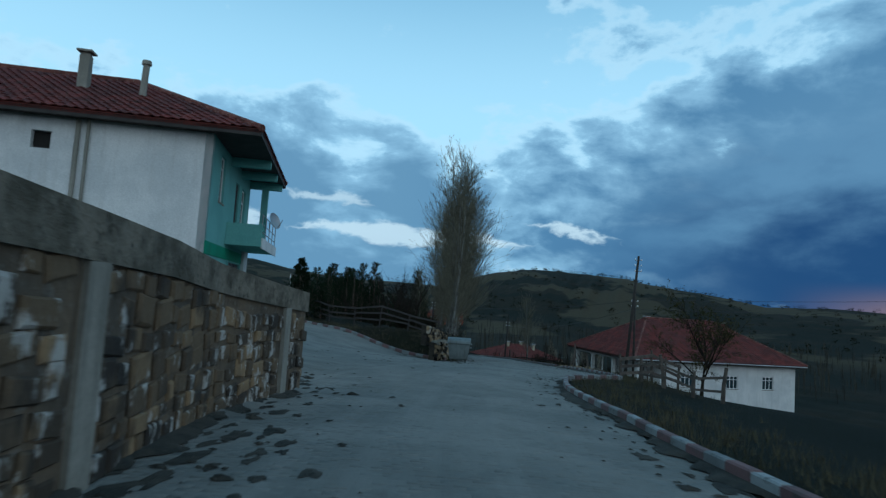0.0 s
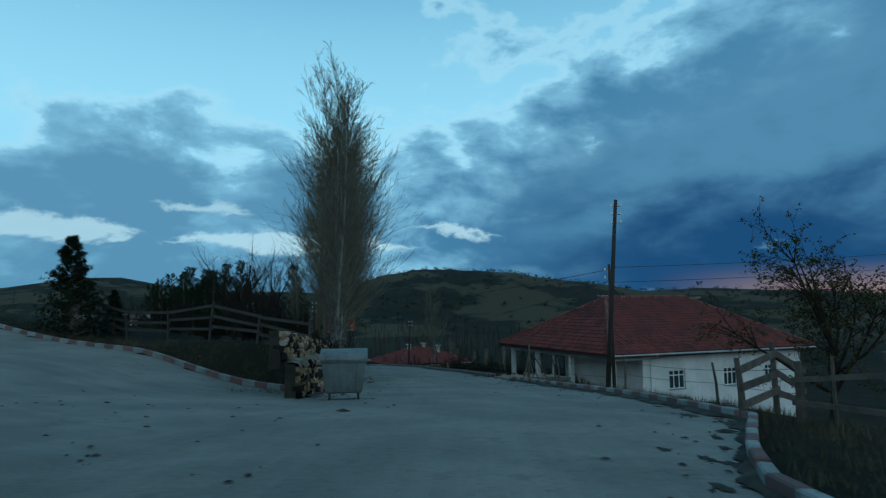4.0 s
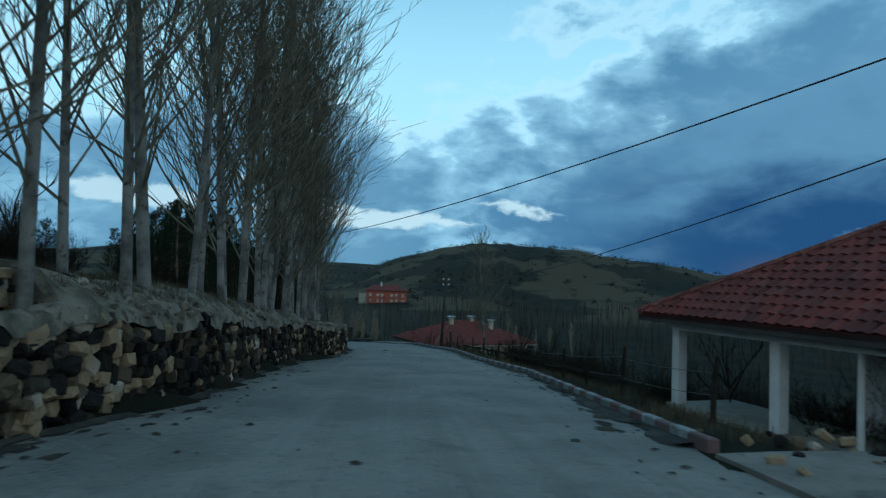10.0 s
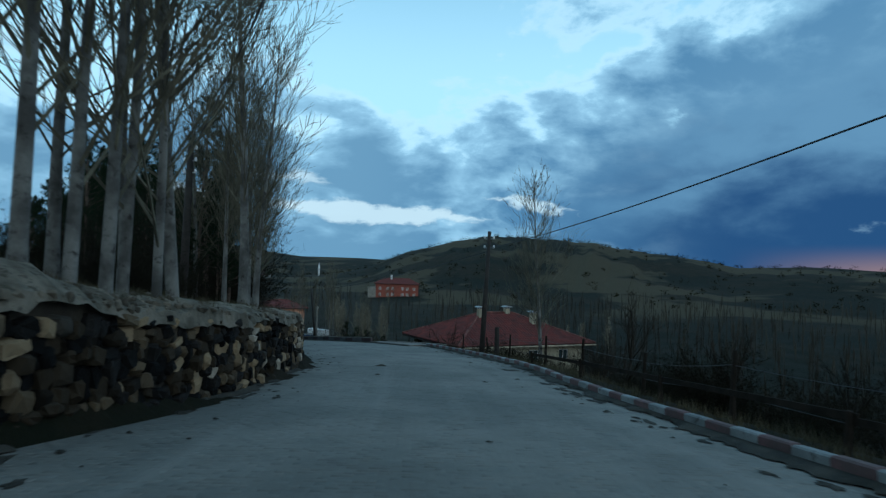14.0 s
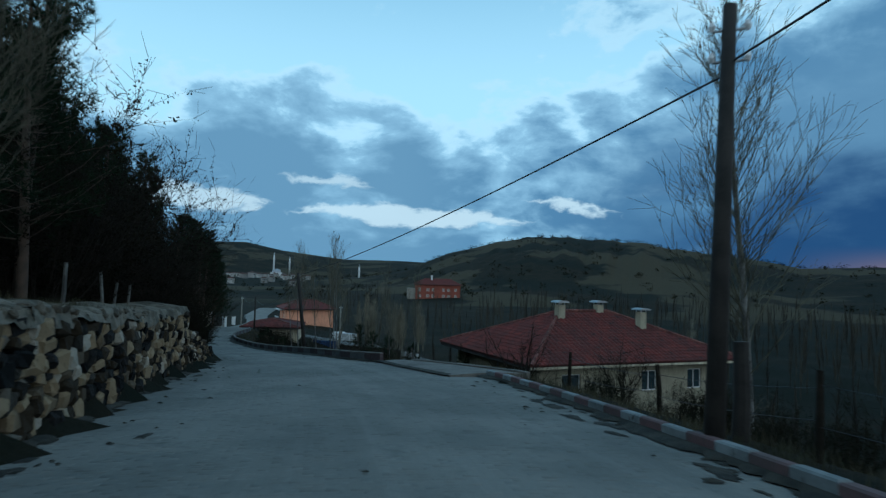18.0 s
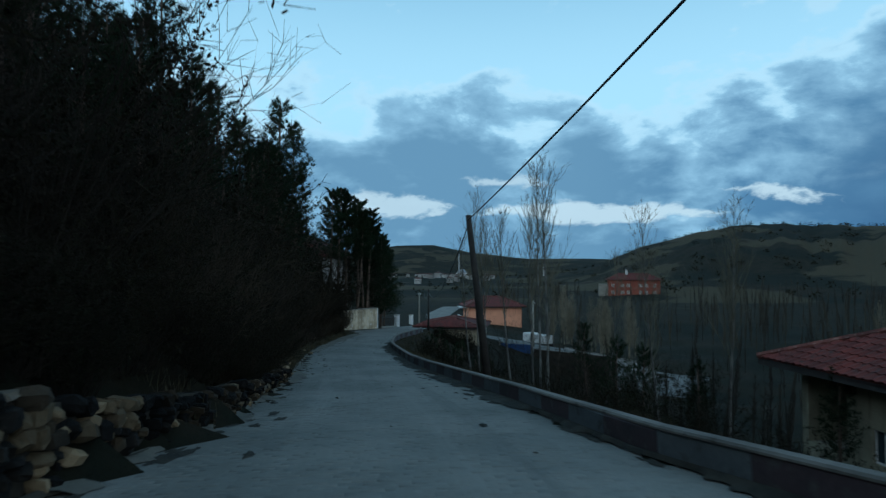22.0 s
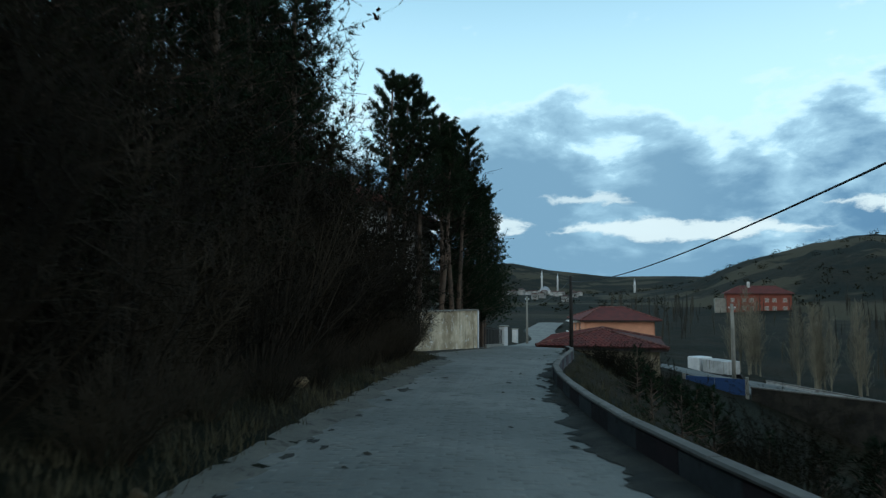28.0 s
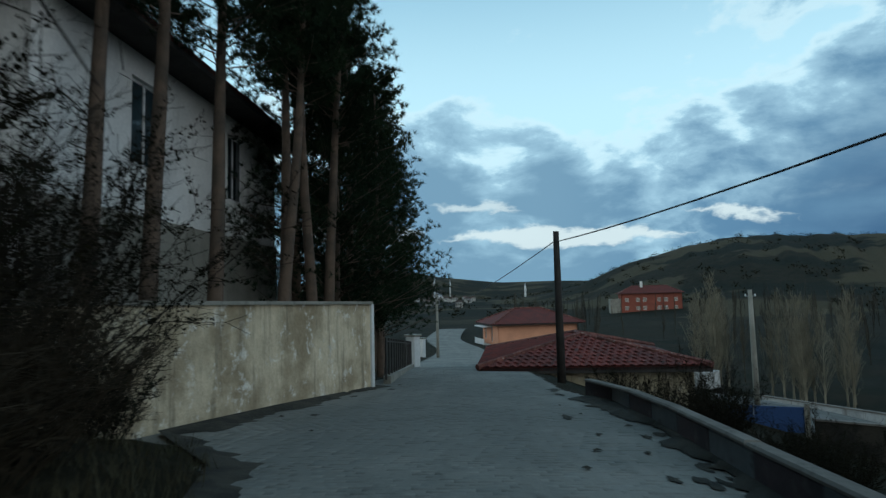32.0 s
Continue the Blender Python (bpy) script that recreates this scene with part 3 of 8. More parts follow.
def ground_z(x, y):
    x, y = np.asarray(x, float).ravel(), np.asarray(y, float).ravel()
    s, d = road_coords(x, y)
    zr = road_z(s)
    le, re = along(LEFT_D, s), along(KERB_D, s)
    wob = 0.22 * np.sin(x * 0.31 + 1.3) * np.sin(y * 0.27) + 0.35 * np.sin(x * 0.083) * np.cos(y * 0.071 + 0.6)
    # left side
    e = np.maximum(le - d, 0)
    wall = soft(37, 39, s) * (1 - soft(116, 121, s))
    wood = soft(118, 122, s) * (1 - soft(161, 165, s))
    yard = 1 - soft(13.0, 14.8, s)
    branch = soft(13, 15, s) * (1 - soft(37, 38.5, s))
    left = wall * (1.5 * soft(0.3, 1.0, e) + along(CREST, s) * soft(0.3, 1.5, e) + 0.04 * np.maximum(e - 2.4, 0)) + wood * np.minimum(0.33 * e, 2.4) + yard * (0.01 * e)
    left += 0.0 * e + soft(171, 176, s) * np.minimum(0.25 * e, 1.0)
    # side road climbing from the junction, and the bank beside it
    bm_ = (x + 5.73) * -0.94 + (y - 10.05) * 0.342
    bw_ = (x + 5.73) * -0.342 + (y - 10.05) * -0.94
    zb = -0.42 + 0.078 * np.clip(bm_, -6, 34) + 0.02 * np.clip(bm_ - 34, 0, 60) + 0.115 * np.clip(bw_ - 2, 0, 22) * (1 - soft(3, 16, bm_))
    side = zr + (zb - 0.10 - zr) * soft(0.0, 9.0, e)
    bank = side + 0.12
    upper = zr + left
    left_z = np.where(bw_ > -0.1, side, bank + (np.maximum(upper, bank) - bank) * soft(0.2, 3.2, -bw_))
    left = np.where((s > 13.2) & (bw_ > -6) & (e > 0) & (s < 75), np.where(s < 15.4, left + (left_z - zr - left) * soft(13.2, 15.4, s), left_z - zr), left)
    # terrace behind the plaster wall
    back_ = (x + 60.25) * -0.986 + (y - 112.6) * -0.169
    terrace = soft(0.55, 1.5, back_) * soft(110.0, 113.0, y) * (1 - soft(121.5, 123.5, y)) * (1 - soft(14, 25, back_))
    # right side
    g = np.maximum(d - re - 0.25, 0)
    steep = soft(138, 150, s)
    right = -along(SLOPE, s) * g * (soft(-0.5, 4.0, g) * (1 - steep) + soft(-1.5, 1.2, g) * steep) + 0.06 * soft(0.0, 0.2, g)
    floor_ = -13.0 - 5.0 * soft(0, 140, y) - zr
    right = np.maximum(right, np.minimum(floor_, -1.0))
    z = zr - 0.05 + np.where(d < le, left, 0) + np.where(d > re, right, 0) + wob * soft(1.5, 9, np.maximum(e, g))
    z = z + (np.maximum(z, -8.7) - z) * terrace
    # hills beyond the valley
    dx, dy = x + 15.0, y - 50.0
    dist = np.hypot(dx, dy)
    a = np.degrees(np.arctan2(-dx, dy))
    eye = -2.5
    lumps = 1 + 0.05 * np.sin(a * 1.9) + 0.03 * np.sin(a * 4.7 + dist * 0.01)
    hill = eye + 850 * np.tan(np.radians(along(HILL, a))) 
    near = np.minimum(z, 6) * (1 - soft(150, 300, dist)) + soft(150, 300, dist) * (-17.0 + 12 * np.clip((a - 55) / 60, 0, 1))
    rise = soft(260, 850, dist)
    z = near + (hill - near) * rise * np.where(rise < 1, lumps**(4 * rise * (1 - rise)), 1)
    far = eye + 2600 * np.tan(np.radians(along(FAR, a)))
    z = np.where(dist > 850, hill - 25 * soft(850, 1500, dist) + (far - hill + 25) * soft(1300, 2600, dist), z)
    return z + 2.5 * np.sin(x * 0.021) * np.sin(y * 0.018 + 1) * soft(350, 500, dist) * (1 - soft(780, 850, dist))


def spread(lo, hi, step, reach):
    core = list(np.arange(lo, hi + step / 2, step))
    lead, trail, gap = [], [], step
    while core[0] - sum(lead) > -reach:
        gap *= 1.14
        lead.append(gap)
    ups, downs, p, q, gap = [], [], core[-1], core[0], step
    for gap in lead:
        p, q = p + gap, q - gap
        ups.append(p)
        downs.append(q)
    return np.array(downs[::-1] + core + ups)


gx, gy = spread(-95, 40, 0.9, 4200), spread(-45, 185, 0.9, 4200)
mx, my = np.meshgrid(gx, gy)
mz = ground_z(mx, my)
me = bpy.data.meshes.new("ground")
nx, ny = len(gx), len(gy)
idx = np.arange(nx * ny).reshape(ny, nx)
quads = np.stack([idx[:-1, :-1], idx[:-1, 1:], idx[1:, 1:], idx[1:, :-1]], -1).reshape(-1, 4)
me.from_pydata(np.stack([mx.ravel(), my.ravel(), mz], 1).tolist(), [], quads.tolist())
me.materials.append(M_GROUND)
me.shade_smooth()
ground = tagged(new("ground", me), "uneven dry grass and bare earth sloping to a valley", "ground", kind="structure")

GRID = mz.reshape(ny, nx)


def land(x, y):
    """Height of the sheet at a place."""
    i = int(np.clip(np.searchsorted(gx, x) - 1, 0, nx - 2))
    j = int(np.clip(np.searchsorted(gy, y) - 1, 0, ny - 2))
    u, v = (x - gx[i]) / (gx[i + 1] - gx[i]), (y - gy[j]) / (gy[j + 1] - gy[j])
    return float((GRID[j, i] * (1 - u) + GRID[j, i + 1] * u) * (1 - v) + (GRID[j + 1, i] * (1 - u) + GRID[j + 1, i + 1] * u) * v)


# ---- road ----
def ribbon(s0, s1, step, dl, dr, lift, cols=8):
    sh = Shape()
    ss = np.arange(s0, s1 + step / 2, step)
    for s in ss:
        l, r = dl(s), dr(s)
        for k in range(cols + 1):
            u = k / cols
            crown = 0.05 * (1 - (2 * u - 1) ** 2)
            sh.v.append(at_road(s, l + (r - l) * u, lift + crown))
    for i in range(len(ss) - 1):
        for k in range(cols):
            a = i * (cols + 1) + k
            sh.f.append((a, a + 1, a + cols + 2, a + cols + 1))
    return sh


road = part("road", ribbon(-45, 300, 1.0, lambda s: along(LEFT_D, s) - (0.5 if s > 118 else 0.25), lambda s: along(KERB_D, s) + 0.1, -0.035), M_ROAD, smooth=True)
rs_, rd_ = road_coords([v.co.x for v in road.data.vertices], [v.co.y for v in road.data.vertices])
set_lane(road.data, rd_, rs_)
tagged(road, "worn grey village road of interlocking paving blocks", "road", kind="structure")

# ---- kerbs ----
def kerb_run(name, s0, s1, offset, width, height, block, paints, label, drop=0.25):
    """A row of kerb blocks, each a piece of its own on a shared mesh."""
    owner = thing(name, Matrix.Identity(4), label, "kerb", kind="structure")
    meshes = {}
    n = max(1, int(round((s1 - s0) / block)))
    rnd = random.Random(hash(round(s0)) % 999)
    for i in range(n):
        a, b = s0 + (s1 - s0) * i / n, s0 + (s1 - s0) * (i + 1) / n
        p, q = at_road(a, offset(a)), at_road(b, offset(b))
        length = (q - p).length
        key = (round(length, 1), i % len(paints))
        if key not in meshes:
            sh = Shape().box((0, 0.004, -drop), (width, round(length, 1) - 0.008, height))
            me_ = sh.mesh("kerb_block", paints[i % len(paints)])
            bm = bmesh.new()
            bm.from_mesh(me_)
            top = [e for e in bm.edges if all(v.co.z > height - 0.01 for v in e.verts)]
            bmesh.ops.bevel(bm, geom=top, offset=0.022, segments=1, affect="EDGES")
            bm.to_mesh(me_)
            bm.free()
            meshes[key] = me_
        ob = new("kerb_block", meshes[key])
        ob.parent = owner
        yaw = math.atan2(-(q - p).x, (q - p).y)
        pitch = math.atan2((q - p).z, (q - p).to_2d().length)
        ob.matrix_basis = Matrix.LocRotScale(p + Vector((0, 0, rnd.uniform(-0.008, 0.008))), Euler((pitch, rnd.uniform(-0.012, 0.012), yaw + rnd.uniform(-0.006, 0.006))), (1, length / round(length, 1), 1))
    return owner


M_CLOD = stuff_mat("earth_clods", (0.17, 0.15, 0.115), (0.06, 0.053, 0.04), 0.95, 12.0, 2.0, 0.6, 0.02, vary=0.5)
M_PARAPET = stuff_mat("dull_kerb_concrete", (0.17, 0.155, 0.135), (0.115, 0.105, 0.092), 0.92, 14.0, 0.9, 0.7, 0.015, third=(0.07, 0.062, 0.052), vary=0.1)
RW = (M_KERB_R, M_KERB_W)
kerb_run("kerb_south", -24, 25.4, lambda s: along(KERB_D, s), 0.16, 0.17, 0.62, RW, "red and white painted concrete kerb, worn and dusty")
kerb_run("kerb_corner", 25.6, 50.2, lambda s: along(KERB_D, s), 0.16, 0.17, 0.62, RW, "red and white painted concrete kerb, faded")
kerb_run("kerb_middle", 54.6, 104.4, lambda s: along(KERB_D, s), 0.16, 0.17, 0.62, RW, "faded red and white concrete kerb with grit along it")
M_PAR_R = stuff_mat("old_maroon_paint", (0.060, 0.042, 0.046), (0.042, 0.034, 0.037), 0.9, 16.0, 1.2, 0.6, 0.012, third=(0.075, 0.07, 0.065), vary=0.15)
M_PAR_W = stuff_mat("old_grey_white_paint", (0.105, 0.115, 0.12), (0.075, 0.082, 0.086), 0.9, 16.0, 1.2, 0.6, 0.012, third=(0.05, 0.048, 0.045), vary=0.15)
kerb_run("kerb_parapet", 111.2, 168.2, lambda s: along(KERB_D, s), 0.15, 0.30, 1.2, (M_PAR_R, M_PAR_W), "low kerb wall with old dark red and grey paint", drop=0.5)
kerb_run("kerb_coping", 111.2, 168.2, lambda s: along(KERB_D, s) - 0.012, 0.175, 0.34, 2.4, (M_PARAPET,), "thin pale concrete lip on the kerb wall", drop=-0.296)

# concrete aprons where the kerb is broken
SLAB_IN, SLAB_OUT = ((103.9, 3.75), (105.7, 3.5), (108.3, 3.3), (111.2, 3.42)), ((103.9, 6.1), (105.4, 5.93), (106.5, 5.67), (108.4, 5.26), (111.2, 4.69))
kerb_run("slab_lip", 104.4, 111.1, lambda s: along(SLAB_OUT, s) - 0.02, 0.14, 0.09, 1.0, (M_PARAPET,), "thin concrete lip at the slab's outer edge")
for s0, s1, near_d, out_d, nm in ((50.3, 54.5, lambda s: along(KERB_D, s) - 0.05, lambda s: along(KERB_D, s) + 3.4, "concrete_apron"), (104.5, 111.1, lambda s: along(SLAB_IN, s), lambda s: along(SLAB_OUT, s) - 0.03, "concrete_apron")):
    sh = ribbon(s0, s1, 0.5, near_d, out_d, 0.03, 4)
    k = len(sh.v)
    sh.v += [v - Vector((0, 0, 0.5)) for v in sh.v]
    rows_, cols_ = k // 5, 5
    for i in range(rows_ - 1):
        for c in (0, 4):
            a = i * 5 + c
            sh.f.append((a, a + 5, a + 5 + k, a + k))
    for r in (0, rows_ - 1):
        for c in range(4):
            a = r * 5 + c
            sh.f.append((a, a + 1, a + 1 + k, a + k))
    tagged(part(nm, sh, M_PARAPET), "broken grey concrete slab at the road edge", "pavement", kind="structure")

# ---- stone walls ----
M_CAP = stuff_mat("earth_and_cement_cap", (0.185, 0.165, 0.13), (0.075, 0.068, 0.05), 0.95, 9.0, 1.8, 1.0, 0.05, third=(0.045, 0.042, 0.03))
STONES = []
for k in range(14):
    rnd = random.Random(100 + k)
    bm = bmesh.new()
    bmesh.ops.create_cube(bm, size=1.0)
    bmesh.ops.bevel(bm, geom=bm.edges[:], offset=rnd.uniform(0.14, 0.27), segments=1, affect="EDGES")
    for v in bm.verts:
        v.co += Vector([rnd.uniform(-0.11, 0.11) for _ in range(3)])
    me_ = bpy.data.meshes.new("stone")
    bm.to_mesh(me_)
    bm.free()
    me_.materials.append(M_STONE)
    STONES.append(me_)
# Field stone again, in a near-black tone.
M_STONE_B = stone_mat("black_damp_stone", 0.13)
BLACK = []
for me_ in STONES:
    BLACK.append(me_.copy())
    BLACK[-1].materials[0] = M_STONE_B
DULL = []
for me_ in STONES:
    DULL.append(me_.copy())
    DULL[-1].materials[0] = M_STONE_D


def stone_wall(name, s0, s1, height, label, thick=0.45, seed=1, cap=True, tumbled=0.0, setback=0.0, foot=0.0, size=1.0, pieces=STONES):
    rnd = random.Random(seed)
    owner = thing(name, Matrix.Identity(4), label, "wall", kind="structure")
    core = Shape()
    ss = np.arange(s0, s1 + 0.01, 0.5)
    for s in ss:
        d = along(LEFT_D, s)
        h = height(s)
        for dd, hh in ((d - 0.10 - setback, -0.3 + foot), (d - 0.14 - setback, h + foot), (d - thick - setback, h + foot), (d - thick - setback, -0.3 + foot)):
            core.v.append(at_road(s, dd, hh))
    for i in range(len(ss) - 1):
        for k in range(4):
            l = (k + 1) % 4
            core.f.append((i * 4 + k, i * 4 + l, i * 4 + 4 + l, i * 4 + 4 + k))
    core.f += [(3, 2, 1, 0), tuple(len(core.v) - 4 + k for k in range(4))]
    part("core", core, M_MORTAR, owner, "dark earth mortar")
    if cap:
        top = Shape()
        fine_s = np.arange(s0, s1 + 0.01, 0.2)
        bulge = {}
        for s in fine_s:
            d, h = along(LEFT_D, s), height(s)
            if round(s) not in bulge:
                bulge[round(s)] = rnd.uniform(-0.05, 0.06), rnd.uniform(0.05, 0.26)
            lift, lip = bulge[round(s)]
            c_ = along(CREST, s) if s > 56 else 0.0
            prof = ((0.05, -lip, 0.03), (-0.03, 0.05, 0.05), (-0.28, 0.06 + 0.26 * c_, 0.06), (-0.6, 0.06 + 0.58 * c_, 0.07), (-1.0, 0.06 + 0.78 * c_, 0.06), (-1.8, 0.95 * c_, 0.03)) if s > 56 else ((0.05, -lip, 0.03), (-0.03, 0.05, 0.05), (-0.2, 0.08, 0.04), (-0.34, 0.08, 0.04), (-thick, 0.04, 0.03), (-thick - 0.05, -0.3, 0.0))
            for dd, hh, jit in prof:
                top.v.append(at_road(s, d + dd + rnd.uniform(-jit, jit) * 0.7, h + lift + hh + rnd.uniform(-jit, jit)))
        for i in range(len(fine_s) - 1):
            for k in range(5):
                top.f.append((i * 6 + k, i * 6 + k + 1, i * 6 + 7 + k, i * 6 + 6 + k))
        part("cap", top, M_CAP, owner, "rough concrete and earth capping")
    z = 0.0
    while z < 3.0:
        hgt = rnd.uniform(0.15, 0.26) * size
        s = s0 + rnd.uniform(0, 0.2)
        while s < s1:
            w = rnd.choice((rnd.uniform(0.14, 0.26), rnd.uniform(0.2, 0.42))) * size
            lim = height(s) - (0.10 if cap else 0.0)
            if z + hgt * 0.6 < lim and rnd.random() > tumbled:
                hh = hgt * rnd.uniform(0.75, 1.45)
                ob = new("stone", pieces[rnd.randrange(len(pieces))])
                ob.parent = owner
                proud = rnd.uniform(-0.07, 0.06)
                p = at_road(s + w / 2, along(LEFT_D, s + w / 2) - 0.13 + proud - setback, z + hgt / 2 + rnd.uniform(-0.045, 0.045) + foot)
                ob.matrix_basis = Matrix.LocRotScale(p, Euler((rnd.uniform(-0.4, 0.4), rnd.uniform(-0.2, 0.2) + (math.pi if rnd.random() < 0.5 else 0), radians(heading(s)) + rnd.uniform(-0.25, 0.25))), (0.30, w * 1.06, hh))
            s += w
        z += hgt * 0.93
    return owner


def wall_top(s):
    return np.interp(s, (37, 39, 51, 60, 74, 80, 90, 104, 106, 108.6, 108.8, 112, 115, 119), (0.8, 1.2, 1.45, 1.6, 1.6, 1.5, 1.5, 1.65, 1.8, 1.85, 1.3, 0.95, 0.6, 0.5)) + 0.05 * math.sin(s * 1.7)


for n_, (a, b) in enumerate(((38, 58), (58, 76), (76, 96), (96, 108.7), (108.7, 114.5))):
    stone_wall("stone_wall", a, b, wall_top, "rough field-stone retaining wall of tan and dark stones", seed=7 + n_, cap=n_ < 4, tumbled=0.0 if n_ < 4 else 0.3, size=1.0 if n_ < 4 else 0.7, pieces=(STONES + BLACK[:5], BLACK * 4 + DULL + STONES, BLACK * 2 + DULL + STONES * 2, STONES + BLACK[:4], STONES + DULL)[n_])
stone_wall("upper_stone_wall", 39, 57.5, lambda s: 0.95, "second low tier of dark field stones set back above the wall", seed=23, cap=False, tumbled=0.06, setback=0.75, foot=1.2)
stone_wall("rubble_bank", 114.5, 128, lambda s: np.interp(s, (114, 118, 124, 128), (0.62, 0.45, 0.34, 0.2)), "tumbled low bank of loose field stones", seed=31, cap=False, tumbled=0.42, size=0.5, pieces=STONES[:5] + DULL * 2 + BLACK * 3)


# ---- houses ----
def holed(length, height, thick, holes, z0=0.0):
    """A wall along +x from the origin, its outside towards -y, with through openings (x0, z0, x1, z1), as one closed mesh."""
    sh = Shape()
    xs = sorted({0.0, length, *[h[0] for h in holes], *[h[2] for h in holes]})
    zs = sorted({z0, height, *[h[1] for h in holes], *[h[3] for h in holes]})
    seen = {}

    def vert(i, k, j):
        if (i, k, j) not in seen:
            seen[i, k, j] = len(sh.v)
            sh.v.append(Vector((xs[i], k * thick, zs[j])))
        return seen[i, k, j]

    def full(i, j):
        if not (0 <= i < len(xs) - 1 and 0 <= j < len(zs) - 1):
            return False
        cx, cz = (xs[i] + xs[i + 1]) / 2, (zs[j] + zs[j + 1]) / 2
        return not any(h[0] < cx < h[2] and h[1] < cz < h[3] for h in holes)

    for i in range(len(xs) - 1):
        for j in range(len(zs) - 1):
            if not full(i, j):
                continue
            sh.f.append((vert(i, 0, j), vert(i + 1, 0, j), vert(i + 1, 0, j + 1), vert(i, 0, j + 1)))
            sh.f.append((vert(i, 1, j + 1), vert(i + 1, 1, j + 1), vert(i + 1, 1, j), vert(i, 1, j)))
            if not full(i - 1, j):
                sh.f.append((vert(i, 1, j), vert(i, 0, j), vert(i, 0, j + 1), vert(i, 1, j + 1)))
            if not full(i + 1, j):
                sh.f.append((vert(i + 1, 0, j), vert(i + 1, 1, j), vert(i + 1, 1, j + 1), vert(i + 1, 0, j + 1)))
            if not full(i, j - 1):
                sh.f.append((vert(i, 1, j), vert(i + 1, 1, j), vert(i + 1, 0, j), vert(i, 0, j)))
            if not full(i, j + 1):
                sh.f.append((vert(i, 0, j + 1), vert(i + 1, 0, j + 1), vert(i + 1, 1, j + 1), vert(i, 1, j + 1)))
    return sh


def window(parent, m, w, h, cols=2, transom=0.3, sill=True, frame_mat=None, glass=None, bars=False):
    """A framed window in an opening: origin at the lower left of the opening, outside towards -y."""
    fm = frame_mat or M_FRAME
    win = new("window")
    win.parent = parent
    win.matrix_basis = m
    t = 0.055
    fr = Shape().box((0, 0.06, 0), (t, 0.12, h)).box((w - t, 0.06, 0), (w, 0.12, h)).box((t, 0.06, 0), (w - t, 0.12, t)).box((t, 0.06, h - t), (w - t, 0.12, h))
    part("frame", fr, fm, win)
    top = h * (1 - transom) if transom else h - t
    if transom:
        part("transom", Shape().box((t, 0.062, top - t / 2), (w - t, 0.118, top + t / 2)), fm, win)
    for c in range(1, cols):
        part("mullion", Shape().box((w * c / cols - t / 2, 0.062, t), (w * c / cols + t / 2, 0.118, h - t)), fm, win)
    for c in range(cols):
        a, b = w * c / cols + t * 0.5, w * (c + 1) / cols - t * 0.5
        part("pane", Shape().box((a, 0.085, t), (b, 0.091, h - t)), glass or M_GLASS, win)
    if sill:
        part("sill", Shape().box((-0.06, -0.06, -0.05), (w + 0.06, 0.10, 0.0)), M_CONC, win)
    if bars:
        for k in range(1, 5):
            part("bar", Shape().tube([(w * k / 5, 0.03, 0), (w * k / 5, 0.03, h)], [0.008, 0.008], 5), M_TRIM, win)
    return win


def hip_roof(parent, x0, y0, x1, y1, eave, ridge, hip, name="roof", thick=0.12, tiles=None, mat=None):
    """A hip roof over the rectangle, ridge along its longer side."""
    a, b, c, d = Vector((x0, y0, eave)), Vector((x1, y0, eave)), Vector((x1, y1, eave)), Vector((x0, y1, eave))
    if x1 - x0 >= y1 - y0:
        ym = (y0 + y1) / 2
        p, q = Vector((x0 + hip, ym, ridge)), Vector((x1 - hip, ym, ridge))
        faces = {"front": (a, b, q, p), "back": (c, d, p, q), "left": (d, a, p), "right": (b, c, q)}
        hips = ((a, p), (d, p), (b, q), (c, q), (p, q))
    else:
        xm = (x0 + x1) / 2
        p, q = Vector((xm, y0 + hip, ridge)), Vector((xm, y1 - hip, ridge))
        faces = {"front": (a, b, p), "right": (b, c, q, p), "back": (c, d, q), "left": (d, a, p, q)}
        hips = ((a, p), (b, p), (c, q), (d, q), (p, q))
    roof = new(name)
    roof.parent = parent
    sh = Shape()
    for f in faces.values():
        sh.slab(f, (0, 0, -thick))
    part("deck", sh, mat or M_TILE, roof)
    eb = Shape().box((x0, y0, eave - thick - 0.10), (x1, y0 + 0.04, eave - 0.02)).box((x0, y1 - 0.04, eave - thick - 0.10), (x1, y1, eave - 0.02))
    eb.box((x0, y0 + 0.04, eave - thick - 0.10), (x0 + 0.04, y1 - 0.04, eave - 0.02)).box((x1 - 0.04, y0 + 0.04, eave - thick - 0.10), (x1, y1 - 0.04, eave - 0.02))
    part("eave_board", eb, M_TRIM, roof)
    part("soffit", Shape().box((x0 + 0.04, y0 + 0.04, eave - thick - 0.06), (x1 - 0.04, y1 - 0.04, eave - thick - 0.03)), M_TRIM, roof)
    for u, v in hips:
        n = max(3, int((v - u).length / 0.42))
        for k in range(n):
            s_, e_ = u.lerp(v, k / n), u.lerp(v, (k + 1.12) / n)
            part("ridge_tile", Shape().tube([s_ + Vector((0, 0, 0.02)), e_ + Vector((0, 0, 0.05))], [0.13, 0.10], 6), M_RIDGE, roof)
    for key in tiles or ():
        lay_tiles(roof, faces[key], mat=mat, single=0 if mat else 300)
    return roof


